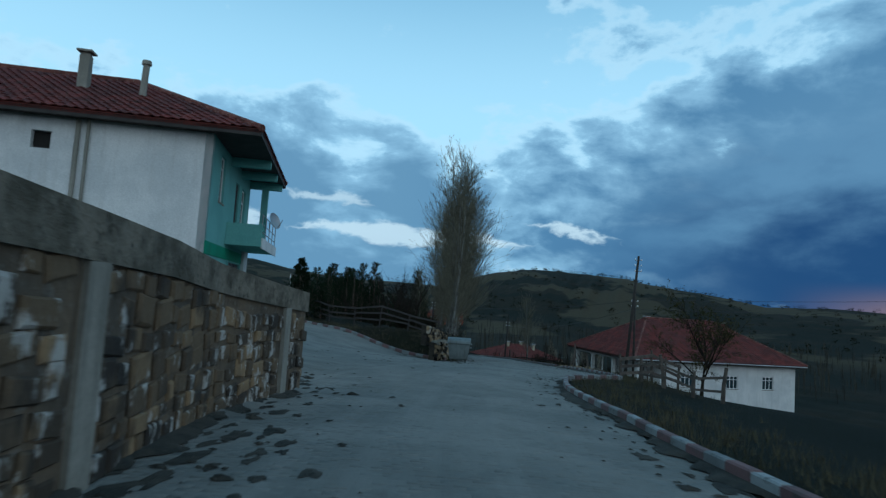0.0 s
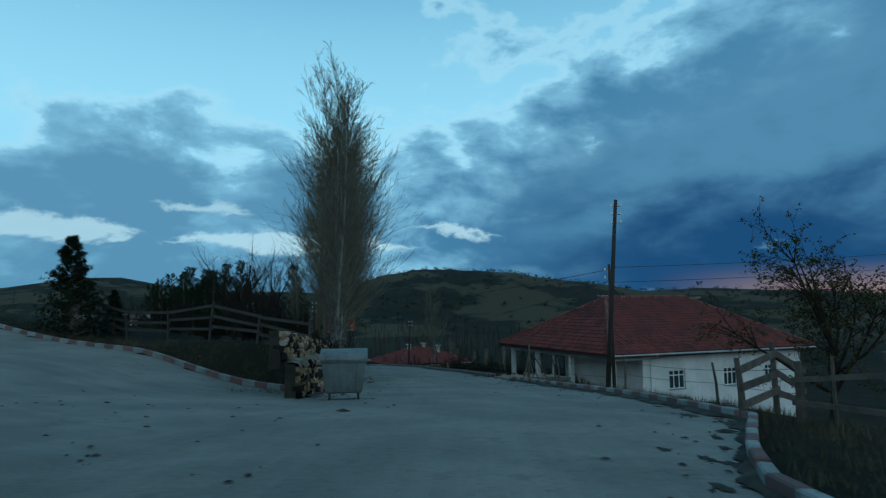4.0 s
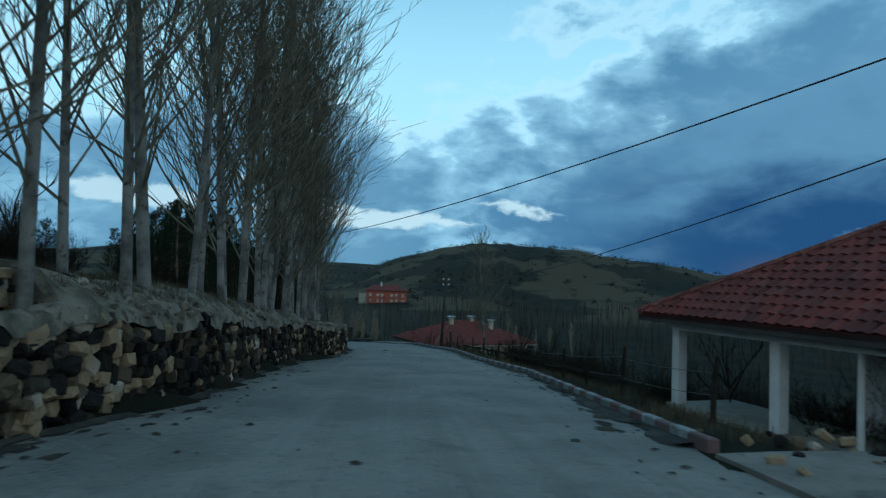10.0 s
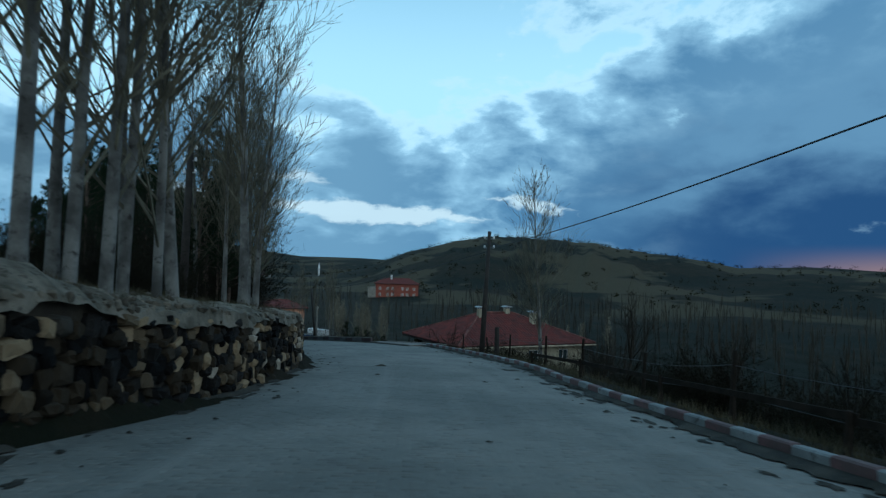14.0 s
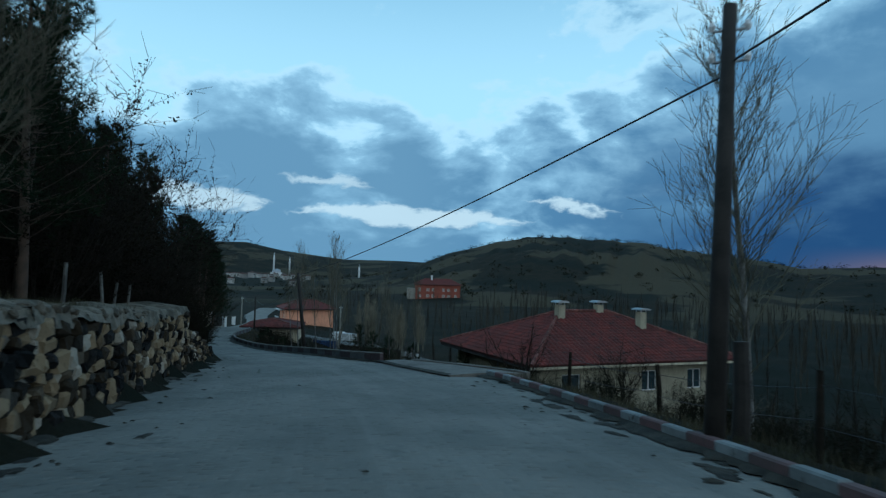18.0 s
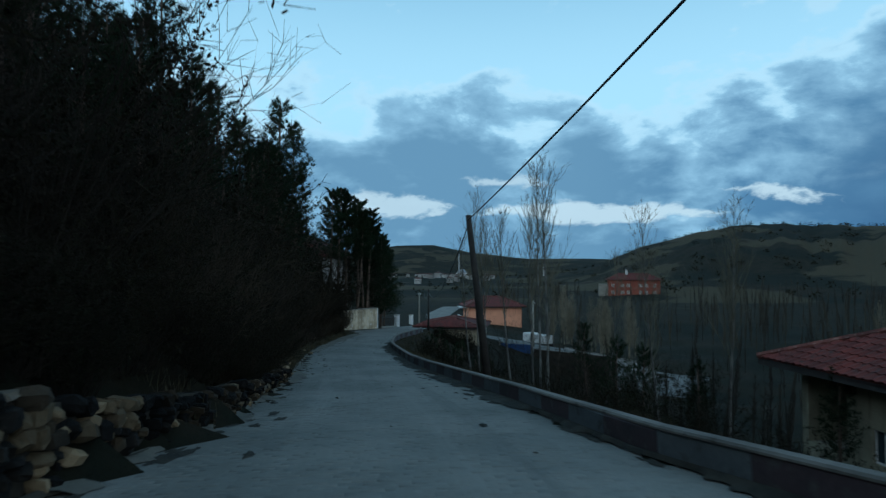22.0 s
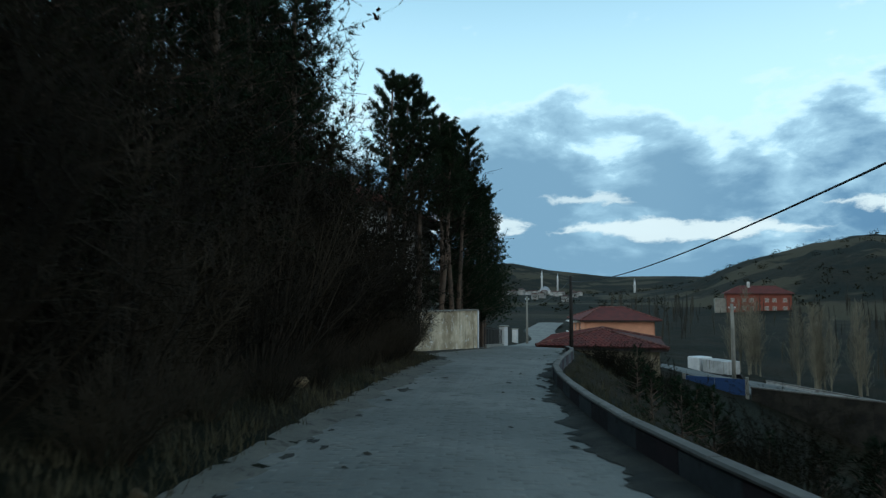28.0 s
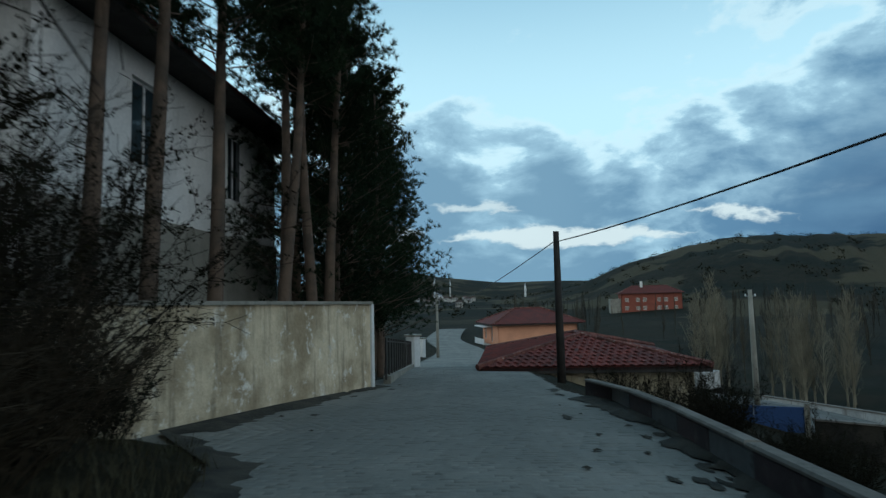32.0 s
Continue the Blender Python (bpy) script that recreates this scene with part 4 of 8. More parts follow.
def lay_tiles(roof, poly, w=0.30, run=0.36, mat=None, single=300):
    """Courses of clay tiles over one roof face (its first edge is the eave)."""
    a, b = poly[0], poly[1]
    ux = (b - a).normalized()
    nrm = (b - a).cross(poly[2] - a).normalized()
    if nrm.z < 0:
        nrm = -nrm
    uy = nrm.cross(ux).normalized()
    if uy.z < 0:
        uy = -uy
    flat_ = [((p - a).dot(ux), (p - a).dot(uy)) for p in poly]
    top = max(v for _, v in flat_)
    mat = mat or M_TILE
    if mat.name not in TILE_MESH:
        sh = Shape()
        prof = ((-0.5, 0.012), (-0.30, 0.018), (-0.12, 0.050), (0.10, 0.058), (0.30, 0.030), (0.5, 0.012))
        for yy, lift in ((0.0, 0.030), (1.14, 0.0)):
            for xx, zz in prof:
                sh.v.append(Vector((xx * 1.02, yy, zz + lift)))
        for k in range(5):
            sh.f.append((k, k + 1, k + 7, k + 6))
        for xx, zz in prof:
            sh.v.append(Vector((xx * 1.02, 0.0, zz + 0.008)))
        for k in range(5):
            sh.f.append((12 + k, 13 + k, k + 1, k))
        TILE_MESH[mat.name] = sh.mesh("tile", mat)
    base = TILE_MESH[mat.name]
    rot_ = Matrix((ux, uy, nrm)).transposed()
    rnd = random.Random(5)
    spots = []
    rows_ = int(top / run)
    for r in range(rows_):
        v = r * run
        cuts = []
        for i in range(len(flat_)):
            (x1_, y1_), (x2_, y2_) = flat_[i], flat_[(i + 1) % len(flat_)]
            vm = v + run * 0.5
            if (y1_ - vm) * (y2_ - vm) < 0:
                cuts.append(x1_ + (x2_ - x1_) * (vm - y1_) / (y2_ - y1_))
        if len(cuts) < 2:
            continue
        x = min(cuts) + w / 2
        while x < max(cuts) - w * 0.3:
            spots.append((x, v))
            x += w
    rest = Shape()
    for i, (x, v) in enumerate(spots):
        p = a + ux * x + uy * (v - 0.02) + nrm * 0.005
        m3 = rot_ @ Euler((rnd.uniform(-0.02, 0.03), rnd.uniform(-0.03, 0.03), rnd.uniform(-0.03, 0.03))).to_matrix()
        if i < single:
            ob = new("tile", base)
            ob.parent = roof
            ob.matrix_basis = Matrix.LocRotScale(p, m3.to_quaternion(), (w, run, 1))
        else:
            n = len(rest.v)
            for q in base.vertices:
                rest.v.append(p + m3 @ Vector((q.co.x * w, q.co.y * run, q.co.z)))
            rest.f += [tuple(n + k for k in f.vertices) for f in base.polygons]
    if rest.v:
        tagged(part("tile_course", rest, mat, roof), kind="stuff")


TILE_MESH = {}


def chimney(parent, x, y, z0, z1, w=0.45, mat=None, cap=None):
    ch = part("chimney", Shape().box((x - w / 2, y - w / 2, z0), (x + w / 2, y + w / 2, z1)), mat or M_WHITE, parent, bevel=0.01)
    part("chimney_cap", Shape().box((x - w * 0.75, y - w * 0.75, z1 + 0.10), (x + w * 0.75, y + w * 0.75, z1 + 0.17)).box((x - w * 0.4, y - w * 0.4, z1), (x + w * 0.4, y + w * 0.4, z1 + 0.10)), cap or M_CONC, ch)
    return ch


# white bungalow with a veranda below the road
bung = thing("bungalow", spin(29.0, 6.67, 24.23, -3.15), "white plastered bungalow with a clay-tiled hip roof and open veranda", "house")
W, D_, H = 15.7, 11.6, 2.28
wins = [(4.2, 0.18, 1.25, 1.12), (8.65, 0.16, 1.15, 1.1), (12.3, 0.18, 1.15, 1.12)]
holes = [(x - 2.2, dz, x - 2.2 + w, dz + h) for x, dz, w, h in wins]
w1 = part("wall", holed(W - 2.2, H, 0.25, holes, -4.0), M_WHITE, bung, "white lime plaster with grey stains")
w1.location = (2.2, 0, 0)
for (x, dz, w, h), cols in zip(wins, (3, 3, 3)):
    window(w1, Matrix.Translation((x - 2.2, 0.02, dz)), w, h, cols, 0.28)
w2 = part("wall", holed(7.6, H, 0.25, [(2.3, 0.45, 2.85, 1.75)], -4.0), M_WHITE, bung, "shaded white veranda wall")
w2.matrix_basis = pose(2.2 + 0.25, 0.26, 0, 0, 0, 90)
# Near-black panel puts the window's dark interior into colour.
part("shutter", Shape().box((2.30, 2.58, 0.45), (2.34, 3.09, 1.75)), M_DARK, bung, "near-black panel filling the narrow window opening")
part("wall", Shape().box((W - 0.25, 0.25, -4.0), (W, 7.61, H)), M_WHITE, bung)
part("wall", Shape().box((2.46, 7.62, -4.0), (W, 7.87, H)), M_WHITE, bung)
part("veranda_floor", Shape().box((-0.1, -0.1, -1.4), (2.2, D_ + 0.1, -0.02)), M_CONC, bung, "grey concrete veranda floor", bevel=0.02)
part("beam", Shape().box((0, 0, 2.0), (0.28, D_, 2.28)).box((0.28, 0, 2.0), (2.2, 0.28, 2.28)).box((0.28, D_ - 0.28, 2.0), (2.2, D_, 2.28)), M_WHITE, bung, "white concrete edge beam")
for v in (0.0, 4.05, 8.0, 11.32):
    part("pillar", Shape().box((0, v, -0.02), (0.28, v + 0.28, 2.0)), M_WHITE, bung, "white square veranda pillar", bevel=0.012)
hip_roof(bung, -0.65, -0.65, W + 0.65, D_ + 0.65, 2.42, 5.72, 4.9, tiles=("front", "left"))
part("gutter", Shape().tube([(-0.6, -0.72, 2.36), (W + 0.6, -0.72, 2.34)], [0.06, 0.06], 8), M_METAL, bung, "white metal gutter")
part("downpipe", Shape().tube([(2.75, -0.70, 2.32), (2.75, -0.62, 2.22), (2.75, -0.07, 1.95), (2.75, -0.07, -0.8)], [0.04] * 4, 8), M_WHITE, bung, "pale metal downpipe")
part("prop", Shape().tube([(0.12, 6.2, -0.02), (0.14, 6.2, 2.0)], [0.07, 0.065], 8), M_WHITE, bung, "thin white veranda prop")
part("slab_band", Shape().box((-0.3, -0.35, 2.28), (W + 0.3, 0.0, 2.34)), M_WHITE, bung)
chimney(bung, 5.4, 7.6, 4.0, 5.75, 0.35, M_METAL, M_METAL)
chimney(bung, 12.9, 6.2, 4.3, 5.6, 0.4, M_TILE)

# teal two-storey house on the corner
teal = thing("corner_house", spin(26.0, -7.8, -13.7, 0.75), "two-storey house with a white blind side and teal front with balcony", "house")
TL, TD, TH = 8.95, 13.5, 7.25
side = part("wall", holed(TD, TH, 0.25, [(8.25, 6.18, 8.8, 6.72)], -1.0), M_WHITE, teal, "white plastered blind side wall")
side.matrix_basis = pose(-TD, 0, 0)
part("vent_recess", Shape().box((-TD + 8.25, 0.18, 6.18), (-TD + 8.8, 0.22, 6.72)), M_DARK, teal)
part("downpipe", Shape().tube([(-3.95, -0.06, 7.2), (-3.95, -0.06, 0)], [0.07, 0.07], 8), M_CONC, teal, "grey soil pipe")
part("downpipe", Shape().tube([(-3.66, -0.06, 7.2), (-3.66, -0.06, 0)], [0.05, 0.05], 8), M_CONC, teal, "grey soil pipe")
front = part("wall", holed(TL, TH, 0.25, [(1.6, 5.25, 2.5, 6.85), (5.0, 4.35, 5.9, 6.5), (6.6, 4.35, 7.7, 6.5), (4.6, 1.85, 7.75, 3.3), (0.9, 0.9, 3.6, 2.9)], -1.2), M_TEAL, teal, "teal plastered front")
front.matrix_basis = pose(0, 0.0, 0, 0, 0, 90)
part("band", Shape().box((-0.02, 0.02, 3.36), (0.03, TL - 1.1, 3.78)), M_GREEN, teal, "green painted band")
part("shop_front", Shape().box((-0.16, 4.6, 1.85), (-0.12, 7.75, 3.3)), M_DARK, teal, "dark shop window")
part("shop_front", Shape().box((-0.12, 0.9, 0.9), (-0.08, 3.6, 2.9)), M_GREEN, teal, "green shutter")
window(front, Matrix.Translation((1.6, 0.02, 5.25)), 0.9, 1.6, 2, 0.25)
window(front, Matrix.Translation((6.6, 0.02, 4.35)), 1.1, 2.15, 2, 0.25)
part("door", Shape().box((-0.12, 5.0, 4.35), (-0.08, 5.9, 6.5)), M_TRIM, teal, "brown balcony door")
part("wall", Shape().box((-TD, TL - 0.25, -1.0), (-0.25, TL, TH)), M_WHITE, teal)
part("wall", Shape().box((-TD, 0.25, -1.0), (-TD + 0.25, TL - 0.25, TH)), M_WHITE, teal)
part("floor_slab", Shape().box((-TD + 0.25, 0.25, 3.9), (-0.25, TL - 0.25, 4.1)), M_CONC, teal)
part("balcony_slab", Shape().box((0.0, 3.6, 3.92), (1.3, TL + 0.15, 4.22)).box((0.0, 3.6, 4.22), (1.3, 3.75, 4.75)), M_TEAL, teal, "teal balcony slab with white edge", bevel=0.01)
part("slab_edge", Shape().box((1.3, 3.6, 3.86), (1.35, TL + 0.15, 4.26)), M_WHITE, teal)
for k in range(5):
    y_ = 3.8 + k * (TL + 0.05 - 3.8) / 4
    part("post", Shape().tube([(1.27, y_, 4.22), (1.27, y_, 5.15)], [0.02, 0.02], 6), M_METAL, teal)
for zz in (4.5, 4.8, 5.15):
    part("rail", Shape().tube([(1.27, 3.7, zz), (1.27, TL + 0.1, zz)], [0.018, 0.018], 6), M_METAL, teal)
part("column", Shape().box((0.55, TL - 0.25, 4.22), (0.83, TL + 0.05, TH - 0.2)), M_TEAL, teal, "teal balcony column")
part("shop_panel", Shape().box((0.005, 4.3, -1.2), (0.05, 7.85, 1.85)), M_GREEN, teal, "green painted shop panel")
part("shop_post", Shape().box((0.005, 4.28, 1.852), (0.06, 4.42, 3.355)), M_TEAL, teal, "pale teal shop door post")
for k in range(9):
    part("grille_bar", Shape().tube([(-0.04, 4.75 + k * 0.36, 1.87), (-0.04, 4.75 + k * 0.36, 3.28)], [0.012, 0.012], 5), M_METAL, teal)
part("pier", Shape().box((0.0, TL - 1.05, -1.2), (0.14, TL + 0.01, 3.918)), M_WHITE, teal, "white corner pier", bevel=0.01)
for y_ in (3.6, 6.3, TL - 0.1):
    part("roof_beam", Shape().box((0.0, y_ - 0.12, TH - 0.38), (1.42, y_ + 0.12, TH - 0.05)), M_TEAL, teal, "teal roof beam")
hip_roof(teal, -TD - 0.6, -0.5, 1.5, TL + 0.75, TH + 0.12, 9.9, 5.4, tiles=("front", "right"))
chimney(teal, -5.0, 2.6, 8.2, 10.05, 0.33, M_CONC, M_CONC)
part("flue", Shape().tube([(-2.95, 2.2, 8.2), (-2.9, 2.2, 9.85)], [0.12, 0.11], 8).tube([(-2.9, 2.2, 9.85), (-2.9, 2.2, 10.0)], [0.17, 0.15], 8), M_CONC, teal, "grey flue pipe")
dish = new("satellite_dish")
dish.parent = teal
dish.matrix_basis = pose(1.2, TL - 0.25, 5.45, 70, 0, 60)
sh = Shape()
for r in range(6):
    for k in range(20):
        rr, w_ = 0.39 * r / 5, 2 * math.pi * k / 20
        sh.v.append(Vector((rr * math.cos(w_), rr * math.sin(w_), 0.45 * rr * rr)))
for r in range(5):
    for k in range(20):
        l = (k + 1) % 20
        sh.f.append((r * 20 + k, r * 20 + l, r * 20 + 20 + l, r * 20 + 20 + k))
part("reflector", sh, M_METAL, dish, "round grey dish", smooth=True)
part("arm", Shape().tube([(0, -0.4, 0.05), (0, -0.1, 0.45)], [0.015, 0.015], 6), M_METAL, dish)
part("mount", Shape().tube([(0, 0, 0), (0, 0.0, -0.25), (0.0, -0.3, -0.35)], [0.025] * 3, 6), M_METAL, dish)

# house in the valley below the bend
hb = thing("valley_house", spin(39.0, -16.47, 88.17, -10.3), "cream single-storey house with a red tiled hip roof and capped chimneys", "house")


def simple_house(ob, w, d, h, eave, ridge, hip, wall_mat, fronts, over=0.7, base=-2.0, wall_label="", tile=None, tiles=None):
    """Four walls with window openings and a hip roof; x along the front, outside of the front towards -y."""
    rots = ((pose(0, 0, 0), w), (pose(w, 0, 0, 0, 0, 90), d), (pose(w, d, 0, 0, 0, 180), w), (pose(0, d, 0, 0, 0, 270), d))
    for (m, length), holes in zip(rots, fronts):
        wl = part("wall", holed(length, h, 0.25, [(x, z, x + a, z + b) for x, z, a, b, *_ in holes], base), wall_mat, ob, wall_label)
        wl.matrix_basis = m
        for x, z, a, b, *bare in holes:
            if bare:
                continue
            window(wl, Matrix.Translation((x, 0.04, z)), a, b, 2, 0.0, sill=False)
    part("floor_slab", Shape().box((0.25, 0.25, -0.1), (w - 0.25, d - 0.25, 0.05)), M_CONC, ob)
    hip_roof(ob, -over, -over, w + over, d + over, eave, ridge, hip, mat=tile, tiles=tiles)


simple_house(hb, 13.1, 10.0, 2.45, 2.55, 5.0, 5.6, M_CREAMD, (((1.6, 0.7, 1.2, 1.2), (7.0, 0.8, 1.1, 1.15), (10.4, 0.8, 1.1, 1.15)), ((4, 0.9, 1.2, 1.2),), (), ((0.28, 0.06, 1.65, 2.2, "open"), (2.8, 0.12, 0.7, 0.95))), over=0.9, base=-2.6, tile=M_TILE_OLD, tiles=("front", "left"))
part("veranda_wall", Shape().box((0.26, 6.9, 0.06), (2.6, 7.1, 2.4)), M_CREAMD, hb)
part("veranda_wall", Shape().box((2.6, 7.1, 0.06), (2.8, 9.74, 2.4)), M_CREAMD, hb)
part("drainpipe", Shape().tube([(-0.06, 4.2, -0.6), (-0.06, 4.2, 2.4)], [0.045, 0.045], 8), M_METAL, hb, "dark drainpipe")
part("fascia", Shape().box((-0.94, -0.96, 2.36), (14.06, -0.91, 2.48)), M_CREAM, hb, "pale eave board")
for cx_, cy_, z0_, z1_ in ((4.2, 4.2, 3.6, 5.45), (9.4, 2.9, 3.3, 5.1), (7.7, 5.0, 4.3, 5.45)):
    ch = part("chimney", Shape().box((cx_ - 0.24, cy_ - 0.24, z0_), (cx_ + 0.24, cy_ + 0.24, z1_)), M_CREAMD, hb, "rendered chimney stack", bevel=0.01)
    for u in (-0.2, 0.2):
        for v in (-0.2, 0.2):
            part("cap_leg", Shape().box((cx_ + u - 0.02, cy_ + v - 0.02, z1_ + 0.003), (cx_ + u + 0.02, cy_ + v + 0.02, z1_ + 0.14)), M_METAL, ch)
    hood = Shape()
    for k in range(7):
        w_ = math.pi * k / 6
        for y_ in (-0.42, 0.42):
            hood.v.append(Vector((cx_ - 0.44 * math.cos(w_), cy_ + y_, z1_ + 0.14 + 0.13 * math.sin(w_))))
    hood.f += [(2 * k, 2 * k + 1, 2 * k + 3, 2 * k + 2) for k in range(6)] + [tuple(range(0, 14, 2)), tuple(range(13, 0, -2))]
    part("hood", hood, M_METAL, ch, "bright curved sheet-metal hood")

orange = thing("salmon_house", spin(39.5, -88.5, 186.5, -18.0), "two-storey salmon house with a white balcony side and red hip roof", "house")
simple_house(orange, 11.4, 9.4, 5.85, 6.0, 8.0, 4.6, M_PEACH, ((), ((3, 3.6, 1.2, 1.4), (6, 3.6, 1.2, 1.4)), (), ((1.2, 3.6, 1.1, 1.9), (5.0, 3.4, 1.1, 2.1), (1.2, 0.8, 1.1, 1.5), (5, 0.6, 1.1, 1.9))), over=0.9)
for n_, (z0, z1) in enumerate(((2.75, 2.95), (5.4, 5.6))):
    part("balcony_slab", Shape().box((-1.3, 3.4, z0), (0.0, 9.4, z1)), M_WHITE, orange, "white balcony slab")
part("balcony_wall", Shape().box((-1.3, 3.4, 2.95), (-1.2, 9.4, 3.75)), M_WHITE, orange)
part("white_bay", Shape().box((-0.03, 0.0, 0.0), (0.0, 9.4, 2.75)), M_WHITE, orange)

barn = thing("roadside_shed", spin(24, -62.4, 130.4, -13.75), "low cream shed with a dark red tiled roof beside the road", "shed")
simple_house(barn, 7.2, 8.0, 2.55, 2.7, 3.6, 3.6, M_CREAM, ((), (), (), ()), over=0.5, tile=M_TILE_OLD, tiles=("front", "left"))

red = thing("red_apartment_block", spin(20, -118, 372, -15.8), "red two-storey building with white windows far across the valley", "building")
fr = [(x, z, 1.5, 1.6) for z in (1.2, 4.6) for x in (1.5, 6.0, 8.8, 14.5, 17.3, 21.2)]
sd = [(x, z, 1.5, 1.6) for z in (1.2, 4.6) for x in (2, 6, 9.5)]
simple_house(red, 24.5, 12, 8.0, 8.2, 11.4, 6.0, M_REDW, (fr, sd, (), sd), over=0.9, base=-8)
# Pale sheets put the windows' bright sky reflections into colour.
for x, z, w_, h_ in fr:
    part("curtain", Shape().box((x + 0.05, 0.12, z + 0.05), (x + w_ - 0.05, 0.15, z + h_ - 0.05)), M_CONC, red, "pale sheet standing in for sky reflected in the window")
part("white_wing", Shape().box((-4.5, 1.0, -8.0), (-0.02, 9.0, 6.0)), M_CONC, red, "low white side wing")
chimney(red, 9.0, 5.0, 10, 13.2, 1.0, M_WHITE)

M_FLAKE = stuff_mat("flaking_plaster", (0.62, 0.53, 0.38), (0.30, 0.24, 0.155), 0.92, 7.0, 0.75, 1.0, 0.04, third=(0.74, 0.71, 0.63), stain=(0.15, 0.125, 0.085), dirt=0.7)
# White plaster raised in colour to brighten the dim house behind the pines.
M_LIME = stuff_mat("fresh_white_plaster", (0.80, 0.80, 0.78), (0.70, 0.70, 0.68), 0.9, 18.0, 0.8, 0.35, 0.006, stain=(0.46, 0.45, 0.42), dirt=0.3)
# plastered wall at the end, and the house behind it
pw = thing("plaster_wall", Matrix.Identity(4), "cream plastered garden wall with flaking damp patches", "wall", kind="structure")
cw0, cw1 = Vector((-60.25, 112.6, -12.2)), Vector((-61.93, 122.42, -12.2))
ang = math.degrees(math.atan2((cw1 - cw0).y, (cw1 - cw0).x))
L_ = (cw1 - cw0).length
pw.matrix_world = pose(cw0.x, cw0.y, -8.62, 0, 0, ang)
part("panel", Shape().slab([(0, 0, 0.12), (L_, 0, 0.0), (L_, 0.28, 0.0), (0, 0.28, 0.12)], (0, 0, -3.4)), M_FLAKE, pw)
part("coping", Shape().slab([(-0.05, -0.06, 0.19), (L_ + 0.06, -0.06, 0.07), (L_ + 0.06, 0.34, 0.07), (-0.05, 0.34, 0.19)], (0, 0, -0.07)), M_CONC, pw, "grey concrete coping")
part("end_pier", Shape().box((L_ - 0.02, -0.05, -3.2), (L_ + 0.12, 0.33, 0.0)), M_WHITE, pw)

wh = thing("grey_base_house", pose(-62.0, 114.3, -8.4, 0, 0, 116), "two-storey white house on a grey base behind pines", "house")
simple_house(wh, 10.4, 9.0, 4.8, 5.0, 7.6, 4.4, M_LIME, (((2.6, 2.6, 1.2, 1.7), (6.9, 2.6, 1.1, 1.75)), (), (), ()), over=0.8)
part("plinth", Shape().box((-0.03, -0.04, -2.0), (10.43, 0.0, 1.6)), M_CONC, wh, "grey cement plinth")

# ---- concrete and stone wall at the start ----
cw = thing("yard_wall", Matrix.Identity(4), "rough stone yard wall with concrete posts and coping", "wall", kind="structure")
sh, cp = Shape(), Shape()
ss = np.linspace(-24, 13.2, 60)


def yard_top(s):
    return float(np.interp(s, (-24, 3, 7, 13.2), (2.16, 2.2, 2.28, 2.08)))


for s in ss:
    d = along(LEFT_D, s)
    for dd, hh in ((d, -0.3), (d, yard_top(s) - 0.42), (d - 0.3, yard_top(s) - 0.42), (d - 0.3, -0.3)):
        sh.v.append(at_road(s, dd, hh))
    for dd, hh in ((d + 0.06, yard_top(s) - 0.42), (d + 0.06, yard_top(s)), (d - 0.36, yard_top(s)), (d - 0.36, yard_top(s) - 0.42)):
        cp.v.append(at_road(s, dd, hh))
for q in (sh, cp):
    for i in range(len(ss) - 1):
        for k in range(4):
            l = (k + 1) % 4
            q.f.append((i * 4 + k, i * 4 + l, i * 4 + 4 + l, i * 4 + 4 + k))
    q.f += [(3, 2, 1, 0), tuple(len(q.v) - 4 + k for k in range(4))]
M_YARD = stuff_mat("patched_stone_render", (0.085, 0.07, 0.052), (0.14, 0.105, 0.07), 0.92, 12.0, 1.4, 0.8, 0.03, third=(0.20, 0.19, 0.17), stain=(0.03, 0.027, 0.024), dirt=0.7)
part("infill", sh, M_YARD, cw, "patchy tan and dark stone infill")
part("coping", cp, M_CAP, cw, "thick grey concrete coping beam")
for s in (-14.0, -5.6, 5.0, 12.0):
    d = along(LEFT_D, s)
    pst = part("post", Shape().box((-0.2, -0.16, -0.3), (0.07, 0.16, yard_top(s) - 0.42)), M_CONC, cw, "grey concrete post")
    pst.matrix_basis = Matrix.Translation(at_road(s, d)) @ pose(0, 0, 0, 0, 0, heading(s))


# ---- poles and cables ----
def pole(x, y, top, lean=(0, 0), r=0.13, label="dark wooden utility pole with insulators", arms=2, mat=None, deep=0.6, cat="pole", low=None):
    z0 = (low if low is not None else land(x, y)) - deep
    ob = thing("utility_pole", pose(x, y, z0), label, cat, group="utility poles")
    h = top - z0
    part("shaft", Shape().tube([(-lean[0], -lean[1], 0), (-lean[0] * 0.5, -lean[1] * 0.5, h * 0.5), (0, 0, h)], [r * 1.15, r, r * 0.75], 10), mat or M_POLE, ob, smooth=True)
    for k in range(arms):
        z = h - 0.35 - 0.42 * k
        part("bracket", Shape().tube([(-0.22, 0, z), (0.22, 0, z + 0.02)], [0.02, 0.02], 6), M_METAL, ob)
        for sx in (-0.22, 0.22):
            part("insulator", Shape().tube([(sx, 0, z), (sx, 0, z + 0.06), (sx, 0, z + 0.13)], [0.03, 0.05, 0.025], 8), M_FRAME, ob)
    return ob


